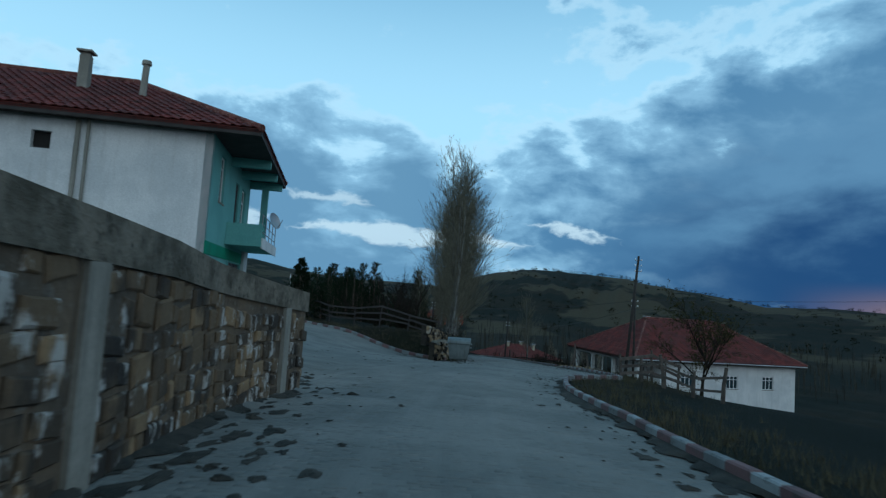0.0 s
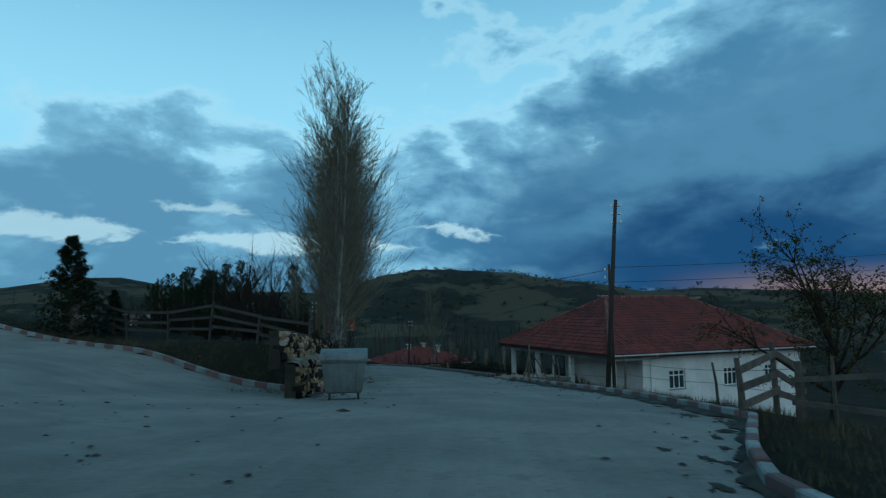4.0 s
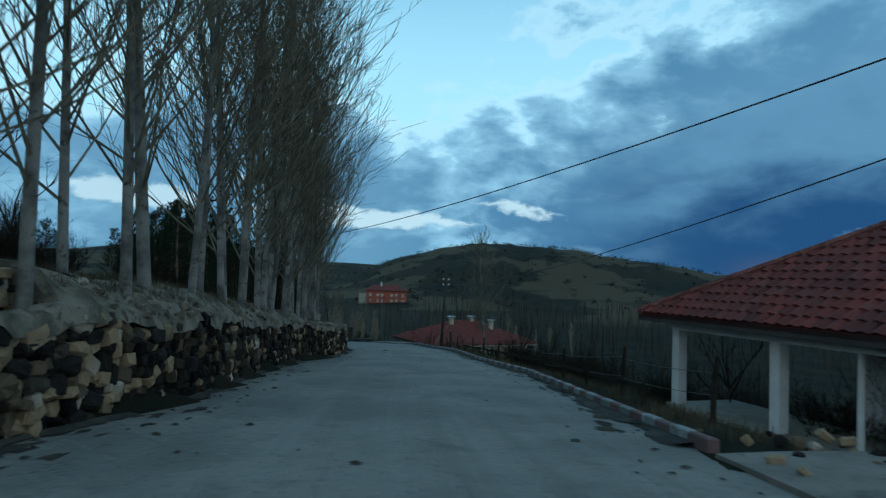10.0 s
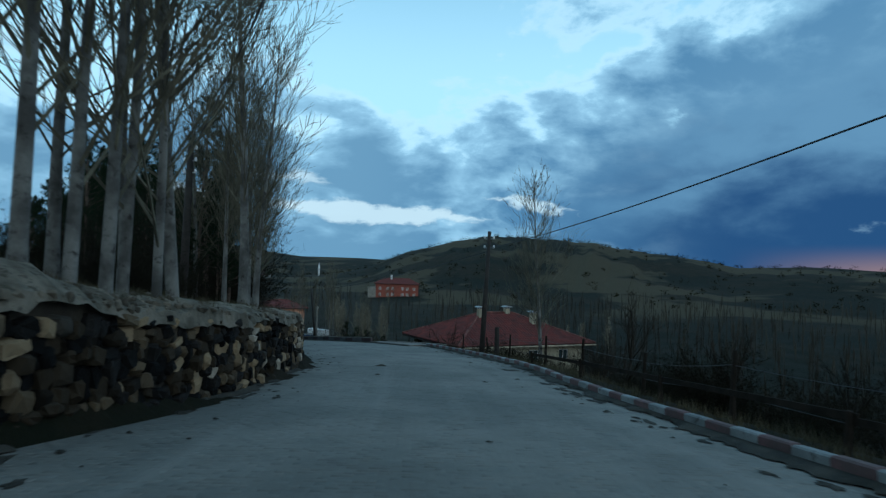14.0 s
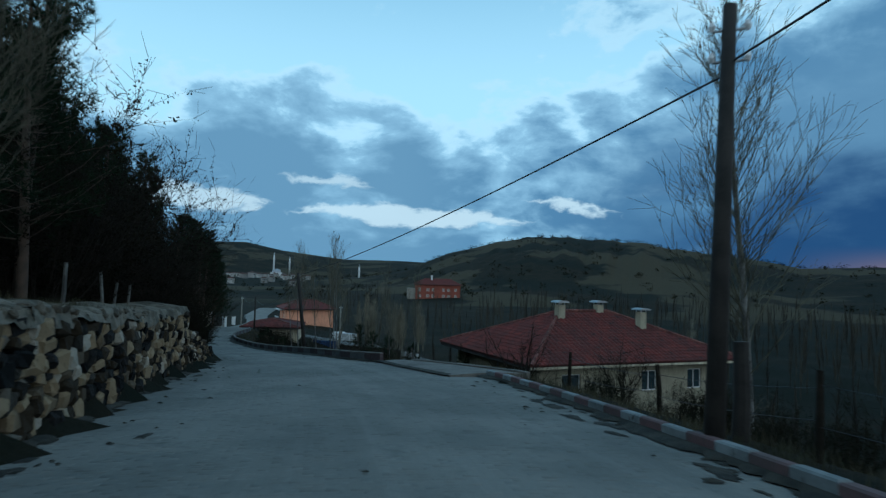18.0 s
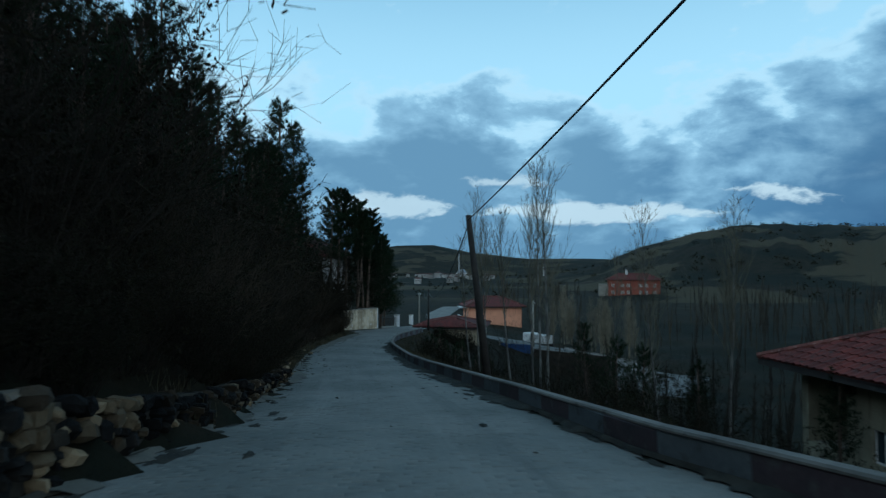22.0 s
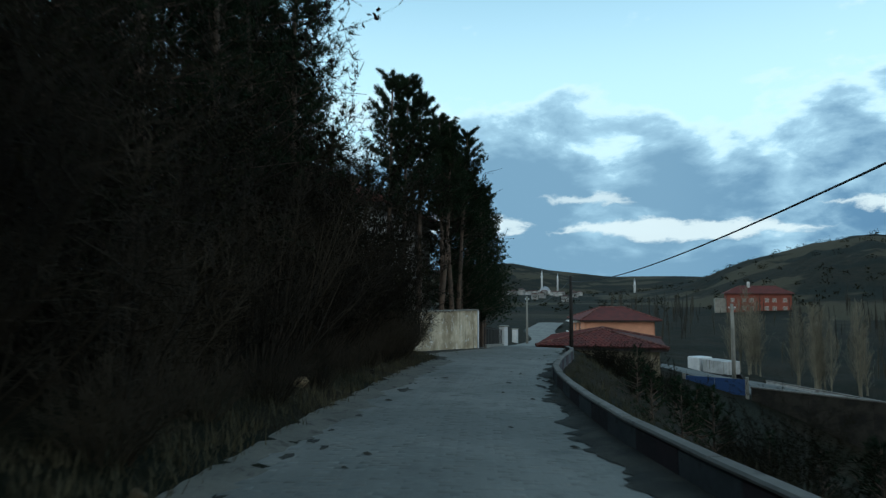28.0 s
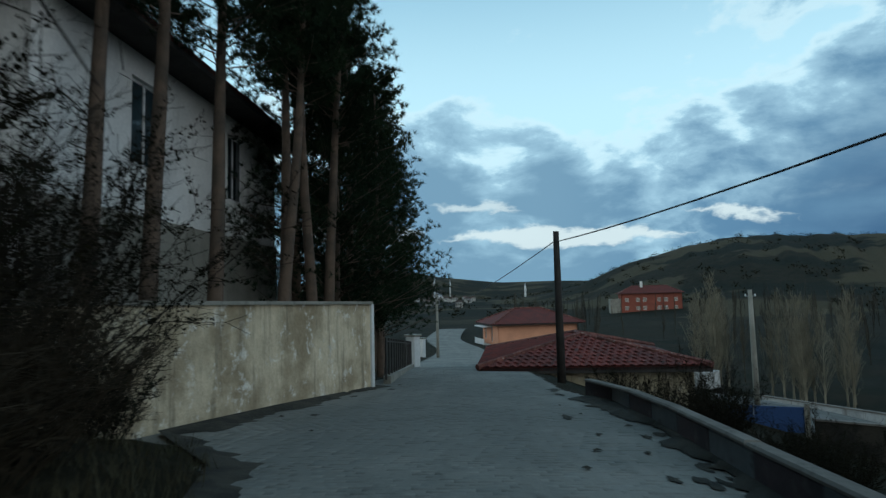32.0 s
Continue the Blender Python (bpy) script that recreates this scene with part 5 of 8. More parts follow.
pole(6.28, 19.46, 7.43, (0.75, 0.06), 0.115, arms=3)
pole(6.19, 21.48, 4.28, (-0.1, 0.0), 0.09)
pole(-11.09, 64.3, 0.36, (0.2, 0.27), 0.115)
pole(-20.53, 55.04, 2.75, (0.05, 0.0), 0.14, arms=3)
pole(-30.30, 87.46, -3.37, (-0.5, -0.4), 0.105, "dark wooden utility pole", arms=0)
pole(-58.40, 126.7, -6.65, (0, 0), 0.11, "dark wooden utility pole", arms=0)
pole(-54.6, 144.8, -8.4, (0, 0), 0.14, "pale lattice concrete power pole", 1, M_CONC)


def cable(a, b, sag, r=0.012):
    a, b = Vector(a), Vector(b)
    pts = []
    for k in range(25):
        u = k / 24
        p = a.lerp(b, u)
        p.z -= 4 * sag * u * (1 - u)
        pts.append(p - a)
    ob = thing("overhead_cable", Matrix.Translation(a), "thin black overhead cable sagging between poles", "cable", group="overhead cables")
    part("strand", Shape().tube(pts, [r] * 25, 5), M_WIRE, ob)


cable((6.19, 21.48, 4.0), (-20.5, 55.04, 2.3), 0.7, 0.016)
cable((6.19, 21.48, 3.4), (-11.09, 64.3, -0.42), 0.8, 0.016)
cable((-11.09, 64.3, -0.55), (-30.3, 87.46, -3.5), 0.3, 0.016)
cable((-30.3, 87.46, -3.65), (-58.4, 126.7, -6.95), 1.2, 0.016)
cable((-58.4, 126.7, -6.9), (-96, 180, -9.0), 1.0, 0.016)
cable((6.19, 21.48, 4.1), (60, 52, 9.0), 0.6, 0.016)
cable((6.19, 21.48, 3.3), (60, 52, 7.6), 0.6, 0.016)

# ---- branch road at the junction ----
BK, BU = Vector((-5.73, 10.05)), Vector((-0.94, 0.342))
BV = Vector((-0.342, -0.94))
sh = Shape()
ms = np.arange(-17, 56, 0.6)
for m_ in ms:
    for k in range(37):
        w_ = -0.05 + 12.5 * k / 36 + (16.0 * k / 36 * max(0, 1 - max(m_, 0) / 12))
        p = BK + BU * float(m_) + BV * w_
        s_, d_ = road_coords([p.x], [p.y])
        over = float(soft(-0.1, 0.5, d_[0] - along(LEFT_D, s_[0])))
        sh.v.append(Vector((p.x, p.y, float(ground_z([p.x], [p.y])[0]) + 0.06 + 0.09 * (1 - float(soft(18, 22, s_[0]))) * (1 - over) - 0.14 * over)))
for i in range(len(ms) - 1):
    for k in range(36):
        a = i * 37 + k
        mid = (sh.v[a] + sh.v[a + 38]) / 2
        sd_ = road_coords([mid.x], [mid.y])
        if sd_[1][0] < along(LEFT_D, sd_[0][0]) + 0.9:
            sh.f.append((a, a + 37, a + 38, a + 1))
side_road = part("road", sh, M_ROAD, smooth=True)
set_lane(side_road.data, np.array([(v.co.to_2d() - BK).dot(BV) for v in side_road.data.vertices]), np.array([(v.co.to_2d() - BK).dot(BU) for v in side_road.data.vertices]))
tagged(side_road, "worn paved side road climbing away from the junction", "road", kind="structure")
own = thing("kerb_branch", Matrix.Identity(4), "red and white kerb along the side road", "kerb", kind="structure")
kb = {c: Shape().box((0, 0, -0.3), (0.62, 0.16, 0.16)).mesh("kerb_block", c) for c in RW}
for i in range(80):
    p = BK + BU * (0.4 + i * 0.63)
    q = p + BU * 0.62
    ob = new("kerb_block", kb[RW[i % 2]])
    ob.parent = own
    z0, z1 = [float(ground_z([c_.x], [c_.y])[0]) + 0.08 for c_ in (p + BV * 0.5, q + BV * 0.5)]
    ob.matrix_basis = Matrix.Translation((p.x, p.y, z0)) @ Euler((0, -math.atan2(z1 - z0, 0.62), math.atan2(BU.y, BU.x))).to_matrix().to_4x4()


# ---- trees ----
def rvec(rnd, a):
    return Vector((rnd.uniform(-a, a), rnd.uniform(-a, a), rnd.uniform(-a, a)))


def shoot(sh, rnd, p, d, length, r, segs, sides, lift, wob):
    """One bent, tapering shoot. Returns its points."""
    pts = [p.copy()]
    d = d.normalized()
    for _ in range(segs):
        d = (d + Vector((0, 0, lift)) + rvec(rnd, wob)).normalized()
        pts.append(pts[-1] + d * (length / segs))
    rad = [r * (1 - 0.85 * i / segs) for i in range(segs + 1)]
    sh.tube(pts, rad, sides, cap=False)
    return pts, d


def poplar(seed, H, r0=0.16, open_=1.0, n=110, clear=0.16, bark=None, twig=None, lean=0.02, subs=8, tips=3, slim=1.0):
    rnd = random.Random(seed)
    trunk, crown = Shape(), Shape()
    pts, p, d = [Vector((0, 0, -0.3))], Vector((0, 0, -0.3)), Vector((rnd.uniform(-lean, lean), rnd.uniform(-lean, lean), 1))
    for k in range(12):
        d = (d + rvec(rnd, 0.02) + Vector((0, 0, 0.05))).normalized()
        p = p + d * ((H + 0.3) / 12)
        pts.append(p)
    rad = [r0 * (1 - 0.94 * (k / 12) ** 0.9) for k in range(13)]
    rad[0] *= 1.35
    trunk.tube(pts, rad, 9, cap=False)
    for k in range(n):
        u = clear + (0.97 - clear) * (k + rnd.random()) / n
        i = min(int(u * 12), 11)
        base = pts[i].lerp(pts[i + 1], u * 12 - i)
        a = rnd.uniform(0, 6.283)
        tilt = rnd.uniform(0.34, 0.80) * open_
        dirn = Vector((math.cos(a) * math.sin(tilt), math.sin(a) * math.sin(tilt), math.cos(tilt)))
        ln = H * (0.07 + 0.215 * math.sin(min(1.0, (1 - u) * 1.25) * 1.5)) * rnd.uniform(0.6, 1.15)
        bp, bd = shoot(crown, rnd, base, dirn, ln, (0.014 + 0.024 * (1 - u)) * slim, 3, 3, 0.16, 0.10)
        for _ in range(subs):
            q = rnd.uniform(0.2, 0.98) * 3
            j = min(int(q), 2)
            b2 = bp[j].lerp(bp[j + 1], q - j)
            tp, td = shoot(crown, rnd, b2, bd + rvec(rnd, 0.55), ln * rnd.uniform(0.22, 0.5), 0.012 * slim, 2, 3, 0.16, 0.12)
            for _ in range(tips):
                e = tp[1].lerp(tp[2], rnd.random())
                crown.tube([e, e + (td + rvec(rnd, 0.6)).normalized() * ln * rnd.uniform(0.10, 0.24)], [0.009 * slim, 0.006 * slim], 3, cap=False)
    return trunk.mesh("trunk", bark or M_BARK, True), crown.mesh("crown", twig or M_TWIG)


def spreading(seed, H, r0, spread_, bark, twig, leaf=None, leaves=0, levels=(7, 7, 6), droop=0.0):
    """A bare round-headed tree: forks, boughs, twigs, and a few small leaves if asked."""
    rnd = random.Random(seed)
    trunk, crown, lf = Shape(), Shape(), Shape()
    tp, td = shoot(trunk, rnd, Vector((0, 0, -0.2)), Vector((rnd.uniform(-0.15, 0.15), rnd.uniform(-0.15, 0.15), 1)), H * 0.38, r0, 4, 8, 0.02, 0.08)
    tp_all = tp
    for _ in range(levels[0]):
        a, tilt = rnd.uniform(0, 6.283), rnd.uniform(0.3, 1.0) * spread_
        base = tp_all[rnd.choice((2, 3, 4, 4))]
        bp, bd = shoot(trunk, rnd, base, Vector((math.cos(a) * math.sin(tilt), math.sin(a) * math.sin(tilt), math.cos(tilt))), H * rnd.uniform(0.35, 0.62), r0 * 0.42, 5, 6, 0.06, 0.16)
        for _ in range(levels[1]):
            k = rnd.randrange(1, 5)
            cp, cd = shoot(crown, rnd, bp[k], bd + rvec(rnd, 0.8), H * rnd.uniform(0.12, 0.30), 0.016, 4, 4, 0.06 - droop, 0.2)
            for _ in range(levels[2]):
                j = rnd.randrange(1, 4)
                ep, ed = shoot(crown, rnd, cp[j].lerp(cp[j + 1], rnd.random()), cd + rvec(rnd, 0.9), H * rnd.uniform(0.05, 0.14), 0.007, 2, 3, -droop * 2, 0.2)
                for _ in range(leaves):
                    c = ep[1].lerp(ep[2], rnd.random()) + rvec(rnd, 0.06)
                    u, v = rvec(rnd, 1).normalized() * 0.05, rvec(rnd, 1).normalized() * 0.028
                    lf.face(c - u, c + v, c + u, c - v)
    out_ = [trunk.mesh("trunk", bark, True), crown.mesh("crown", twig)]
    if leaves:
        out_.append(lf.mesh("leaves", leaf))
    return out_


def fountain(seed, H):
    """A bare tree whose many fine shoots rise from forked boughs and bend over at the tips."""
    rnd = random.Random(seed)
    trunk, crown = Shape(), Shape()
    tp, td = shoot(trunk, rnd, Vector((0, 0, -0.2)), Vector((0.05, 0.05, 1)), H * 0.4, 0.12, 4, 8, 0.02, 0.08)
    for _ in range(11):
        a, tilt = rnd.uniform(0, 6.283), rnd.uniform(0.15, 0.75)
        bp, bd = shoot(trunk, rnd, tp[rnd.choice((2, 3, 4, 4))], Vector((math.cos(a) * math.sin(tilt), math.sin(a) * math.sin(tilt), math.cos(tilt))), H * rnd.uniform(0.3, 0.48), 0.045, 5, 6, 0.08, 0.14)
        for _ in range(16):
            k = rnd.randrange(1, 5)
            cp, cd = shoot(crown, rnd, bp[k].lerp(bp[k + 1], rnd.random()), bd + rvec(rnd, 0.55), H * rnd.uniform(0.07, 0.15), 0.010, 4, 3, 0.04, 0.16)
            for _ in range(7):
                q = rnd.uniform(0.8, 3.9)
                j = int(q)
                shoot(crown, rnd, cp[j].lerp(cp[j + 1], q - j), cd + rvec(rnd, 0.6), H * rnd.uniform(0.03, 0.08), 0.005, 3, 3, -0.06, 0.22)
    return trunk.mesh("trunk", M_DARKTWIG, True), crown.mesh("crown", M_DARKTWIG)


def pine(seed, H, r0=0.17, clear=0.35, width=0.24, tuft=0.26, n=92, per=12, blades=15, fat=0.011, cone=False):
    rnd = random.Random(seed)
    trunk, crown = Shape(), Shape()
    tp, _ = shoot(trunk, rnd, Vector((0, 0, -0.3)), Vector((rnd.uniform(-0.04, 0.04), rnd.uniform(-0.04, 0.04), 1)), H, r0, 8, 8, 0.05, 0.03)
    for k in range(n):
        u = clear + (0.98 - clear) * (k + rnd.random()) / n
        base = tp[int(u * 8)].lerp(tp[min(int(u * 8) + 1, 8)], u * 8 - int(u * 8))
        a = rnd.uniform(0, 6.283)
        ln = H * width * (0.25 + 0.95 * (1 - u) ** 0.8) * rnd.uniform(0.6, 1.15)
        if cone:
            ln = H * width * (0.06 + (1 - u) ** 0.9) * rnd.uniform(0.75, 1.1)
        dirn = Vector((math.cos(a), math.sin(a), rnd.uniform(-0.15, 0.35) + 0.5 * u))
        bp, bd = shoot(trunk, rnd, base, dirn, ln, 0.012 + 0.016 * (1 - u), 3, 4, 0.10, 0.10)
        for t_ in range(per):
            q = (0.3 + 0.7 * (t_ + rnd.random()) / per) * 3
            j = min(int(q), 2)
            c = bp[j].lerp(bp[j + 1], q - j) + rvec(rnd, ln * 0.09)
            for _ in range(blades):
                w = (bd * 0.6 + rvec(rnd, 1.0) + Vector((0, 0, 0.25))).normalized() * tuft * rnd.uniform(0.7, 1.3)
                s_ = w.cross(rvec(rnd, 1)).normalized() * fat
                crown.face(c - s_, c + s_, c + w)
    return trunk.mesh("trunk", M_PBARK, True), crown.mesh("crown", M_PINE)


def bush(seed, R, H, twig, leaf=None, stems=38, subs=9, leaves=900):
    rnd = random.Random(seed)
    br, tw, lf = Shape(), Shape(), Shape()
    for _ in range(stems):
        a, tilt = rnd.uniform(0, 6.283), rnd.uniform(0.05, 0.9)
        base = Vector((math.cos(a), math.sin(a), 0)) * rnd.uniform(0, R * 0.35) - Vector((0, 0, 0.15))
        d = Vector((math.cos(a) * math.sin(tilt), math.sin(a) * math.sin(tilt), math.cos(tilt)))
        ln = (H * math.cos(tilt) + R * math.sin(tilt)) * rnd.uniform(0.6, 1.05)
        bp, bd = shoot(br, rnd, base, d, ln, 0.018, 4, 4, 0.03, 0.14)
        for _ in range(subs):
            k = rnd.randrange(1, 4)
            cp, cd = shoot(tw, rnd, bp[k].lerp(bp[k + 1], rnd.random()), bd + rvec(rnd, 0.8), ln * rnd.uniform(0.14, 0.28), 0.007, 3, 3, 0.02, 0.34)
            for _ in range(3):
                e = cp[rnd.randrange(1, 4)]
                tw.tube([e, e + (cd + rvec(rnd, 0.9)).normalized() * ln * rnd.uniform(0.04, 0.10)], [0.005, 0.003], 3, cap=False)
            if leaf:
                for _ in range(max(1, leaves // (stems * subs))):
                    k2 = rnd.randrange(0, 3)
                    c = cp[k2].lerp(cp[k2 + 1], rnd.random()) + rvec(rnd, 0.05)
                    u, v = rvec(rnd, 1).normalized() * rnd.uniform(0.02, 0.04), rvec(rnd, 1).normalized() * rnd.uniform(0.012, 0.026)
                    lf.face(c - u, c + v, c + u, c - v)
    out_ = [br.mesh("stem_mass", twig), tw.mesh("twig_mass", twig)]
    if leaf:
        out_.append(lf.mesh("leaves", leaf))
    return out_


KINDS = {
    "poplar": [poplar(11 + k, h, r, o, n, 0.15, subs=7, tips=3) for k, (h, r, o, n) in enumerate(((18.5, 0.135, 1.4, 50), (17.0, 0.115, 1.25, 46), (19.0, 0.145, 1.45, 50), (16.0, 0.105, 1.3, 44)))],
    "tall": [poplar(31 + k, h, r, o, n, 0.22, subs=7, tips=3, slim=0.75) for k, (h, r, o, n) in enumerate(((13.0, 0.15, 1.2, 80), (12.0, 0.13, 1.1, 70)))],
    "thin": [poplar(41 + k, h, 0.055, 0.7, 34, 0.45, subs=5, tips=2, lean=0.12, slim=0.5) for k, h in enumerate((8.5, 9.5, 7.5))],
    "orchard": [spreading(51 + k, h, 0.11, 0.9, M_DARKTWIG, M_DARKTWIG) for k, h in enumerate((4.5, 5.5, 6.0))],
    "willow": [spreading(61, 6.0, 0.13, 1.15, M_DARKTWIG, M_DARKTWIG, M_OLIVE, 7, (10, 10, 8), 0.10)],
    "pine": [pine(71 + k, h, r, c, w) for k, (h, r, c, w) in enumerate(((12.5, 0.19, 0.30, 0.24), (11.0, 0.17, 0.22, 0.28), (14.0, 0.2, 0.42, 0.22)))],
    "tallpine": [pine(81 + k, h, r, c, w, 0.19, n, 26, 22, 0.009) for k, (h, r, c, w, n) in enumerate(((13.5, 0.18, 0.48, 0.20, 90), (12.5, 0.175, 0.55, 0.18, 80), (13.0, 0.17, 0.14, 0.25, 130), (13.0, 0.17, 0.64, 0.17, 60)))],
    "fir": [pine(97, 5.6, 0.12, 0.03, 0.40, 0.2, 190, 10, 18, 0.012, True)],
    "youngpine": [pine(91 + k, h, 0.04, 0.16, 0.36, 0.13, 34, 6, 9) for k, h in enumerate((2.0, 2.8))],
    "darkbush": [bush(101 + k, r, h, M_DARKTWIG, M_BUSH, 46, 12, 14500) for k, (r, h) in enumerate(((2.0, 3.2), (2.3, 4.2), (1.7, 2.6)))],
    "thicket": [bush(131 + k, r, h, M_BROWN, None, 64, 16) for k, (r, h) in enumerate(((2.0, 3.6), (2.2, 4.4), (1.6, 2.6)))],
    "weeper": [fountain(151 + k, h) for k, h in enumerate((9.0, 8.0))],
    "valley": [poplar(161 + k, h, 0.13, 0.8, 60, 0.10, M_PALE, M_PALE, subs=6, tips=2) for k, h in enumerate((11.0, 9.0))],
    "shrub": [bush(111 + k, r, h, M_TWIG, None, 34, 9) for k, (r, h) in enumerate(((1.6, 2.8), (1.1, 1.9)))],
    "tallshrub": [bush(121 + k, 1.9, h, M_DARKTWIG, None, 30, 10) for k, h in enumerate((5.2, 6.4))],
}
PROTO = {}


def plant(kind, x, y, label, category, group="", scale=1.0, turn=None, variant=None, sink=0.05, z=None, name=None, lean=(0, 0)):
    rnd = random.Random(int(abs(x * 131 + y * 71)))
    vs = KINDS[kind]
    k = rnd.randrange(len(vs)) if variant is None else variant
    m = Matrix.LocRotScale(Vector((x, y, (land(x, y) if z is None else z) - sink)), Euler((lean[0], lean[1], rnd.uniform(0, 6.28) if turn is None else turn)), (scale,) * 3)
    key = (kind, k, label)
    if key not in PROTO:
        ob = new(name or category.replace(" ", "_"))
        tagged(ob, label, category, group)
        for me_ in vs[k]:
            piece = part(me_.name.split(".")[0], me_, None, ob)
            if "_mass" in piece.name:
                tagged(piece, kind="stuff")
        ob.matrix_basis = m
        PROTO[key] = ob
        return ob
    src = PROTO[key]
    old = src.scale.copy()
    src.scale = (1, 1, 1)
    ob = copy_thing(src, m)
    src.scale = old
    ob.scale = (scale,) * 3
    return ob


def plant_at(kind, s, d, *args, **kw):
    p = at_road(s, d)
    return plant(kind, p.x, p.y, *args, **kw)


rnd = random.Random(3)
# poplar row on the terrace
for s in (53.0, 53.9, 54.6, 55.6, 56.7, 58.0, 59.2, 62.0, 62.9, 64.6, 65.4, 66.3, 67.4, 68.6, 69.9, 70.5, 71.7, 72.7, 74.4, 75.4, 76.1, 76.8, 77.5, 78.2, 78.9):
    hgt = np.interp(s, (53, 58, 64, 72, 80, 84), (0.9, 0.96, 1.04, 1.10, 1.0, 0.9))
    plant_at("poplar", s, along(LEFT_D, s) - rnd.uniform(0.5, 0.9), "tall bare poplar with pale bark in a close row", "tree", "poplar row", hgt * rnd.uniform(0.9, 1.08), name="poplar_tree", lean=(rnd.uniform(-0.03, 0.03), rnd.uniform(0.0, 0.09)))
    if rnd.random() < 0.16:
        plant_at("poplar", s + 0.6, along(LEFT_D, s) - rnd.uniform(2.0, 3.4), "tall bare poplar with pale bark in a close row", "tree", "poplar row", hgt * rnd.uniform(0.75, 0.95), name="poplar_tree")
plant_at("tall", 88.2, along(LEFT_D, 88.2) - 1.9, "tall open bare poplar beside the stone wall", "tree", "wall poplars", 1.15, variant=0, name="poplar_tree")
for s, k, sc in ((90.6, 1, 0.8), (92.0, 0, 0.86), (93.2, 1, 0.78), (94.4, 0, 0.82), (95.8, 1, 0.74), (97.2, 0, 0.72), (98.6, 1, 0.66)):
    plant_at("tall", s, along(LEFT_D, s) - rnd.uniform(1.3, 2.8), "slender bare poplar beside the stone wall", "tree", "wall poplars", sc, variant=k, name="poplar_tree")
for s, d in ((99.0, -8.5),):
    plant_at("tall", s, d, "open bare tree with thin upright boughs", "tree", "bare trees", 0.95, name="bare_tree")
# pines and dark thicket on the left bank
for s, d, sc in ((67, -11, 0.3), (69, -12.5, 0.42), (71, -11.2, 0.38), (73.5, -11.8, 0.4), (77.5, -10.5, 0.38), (80.5, -11, 0.42), (83.5, -10, 0.4), (85.5, -9.4, 0.46), (72, -15, 0.38), (76, -13, 0.4), (79, -14.5, 0.4), (82, -12.5, 0.34), (86, -14, 0.38), (89, -13, 0.36), (93, -13, 0.42),  (91, -11, 0.42), (95, -8.5, 0.36), (98, -9.5, 0.4), (100.5, -7.6, 0.55)):
    plant_at("pine", s, d, "dark young pine behind the poplars", "tree", "terrace pines", sc * (0.5 if s < 90 else 0.75), name="pine_tree")
ROW = [(99.8, -8.6, 0.68), (101.4, -7.4, 0.74), (103, -8.2, 0.86), (104.6, -7.0, 0.84), (106.6, -7.6, 0.8), (105.5, -10.5, 0.62), (108, -8.8, 0.70), (110.5, -11, 0.62), (113, -9, 0.7), (116, -11.5, 0.8), (118, -8.2, 0.75)]
s = 120.0
while s < 158:
    ROW += [(s, along(LEFT_D, s) - rnd.uniform(4.2, 5.6), rnd.uniform(0.72, 0.95)), (s + 1.2, along(LEFT_D, s) - rnd.uniform(7.0, 9.0), rnd.uniform(0.9, 1.1)), (s + 0.5, along(LEFT_D, s) - rnd.uniform(10.5, 13.0), rnd.uniform(0.95, 1.15))]
    s += rnd.uniform(1.9, 2.5)
ROW += [(148.5, -6.4, 1.1), (151.0, -6.0, 1.15), (153.2, -6.2, 1.2), (155.2, -5.8, 1.1), (156.6, -7.0, 1.15), (157.0, -6.2, 0.8), (158.4, -7.0, 0.85), (159.4, -6.3, 0.72), (157.5, -8.6, 1.0), (156.0, -8.4, 1.1), (159.2, -9.4, 1.05), (160.8, -8.8, 0.95)]
s = 122.0
while s < 154:
    ROW.append((s, along(LEFT_D, s) - rnd.uniform(14, 17), rnd.uniform(0.7, 0.85) if s < 138 else rnd.uniform(0.95, 1.15)))
    s += 3.0
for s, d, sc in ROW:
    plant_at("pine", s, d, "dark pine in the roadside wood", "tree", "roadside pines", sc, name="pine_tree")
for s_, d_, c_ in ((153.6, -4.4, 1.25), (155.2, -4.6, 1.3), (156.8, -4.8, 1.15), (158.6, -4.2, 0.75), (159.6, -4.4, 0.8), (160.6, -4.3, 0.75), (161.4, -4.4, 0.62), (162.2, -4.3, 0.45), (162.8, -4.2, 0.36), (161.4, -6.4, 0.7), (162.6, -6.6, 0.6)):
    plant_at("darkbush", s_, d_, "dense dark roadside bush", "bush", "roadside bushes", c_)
s = 83.0
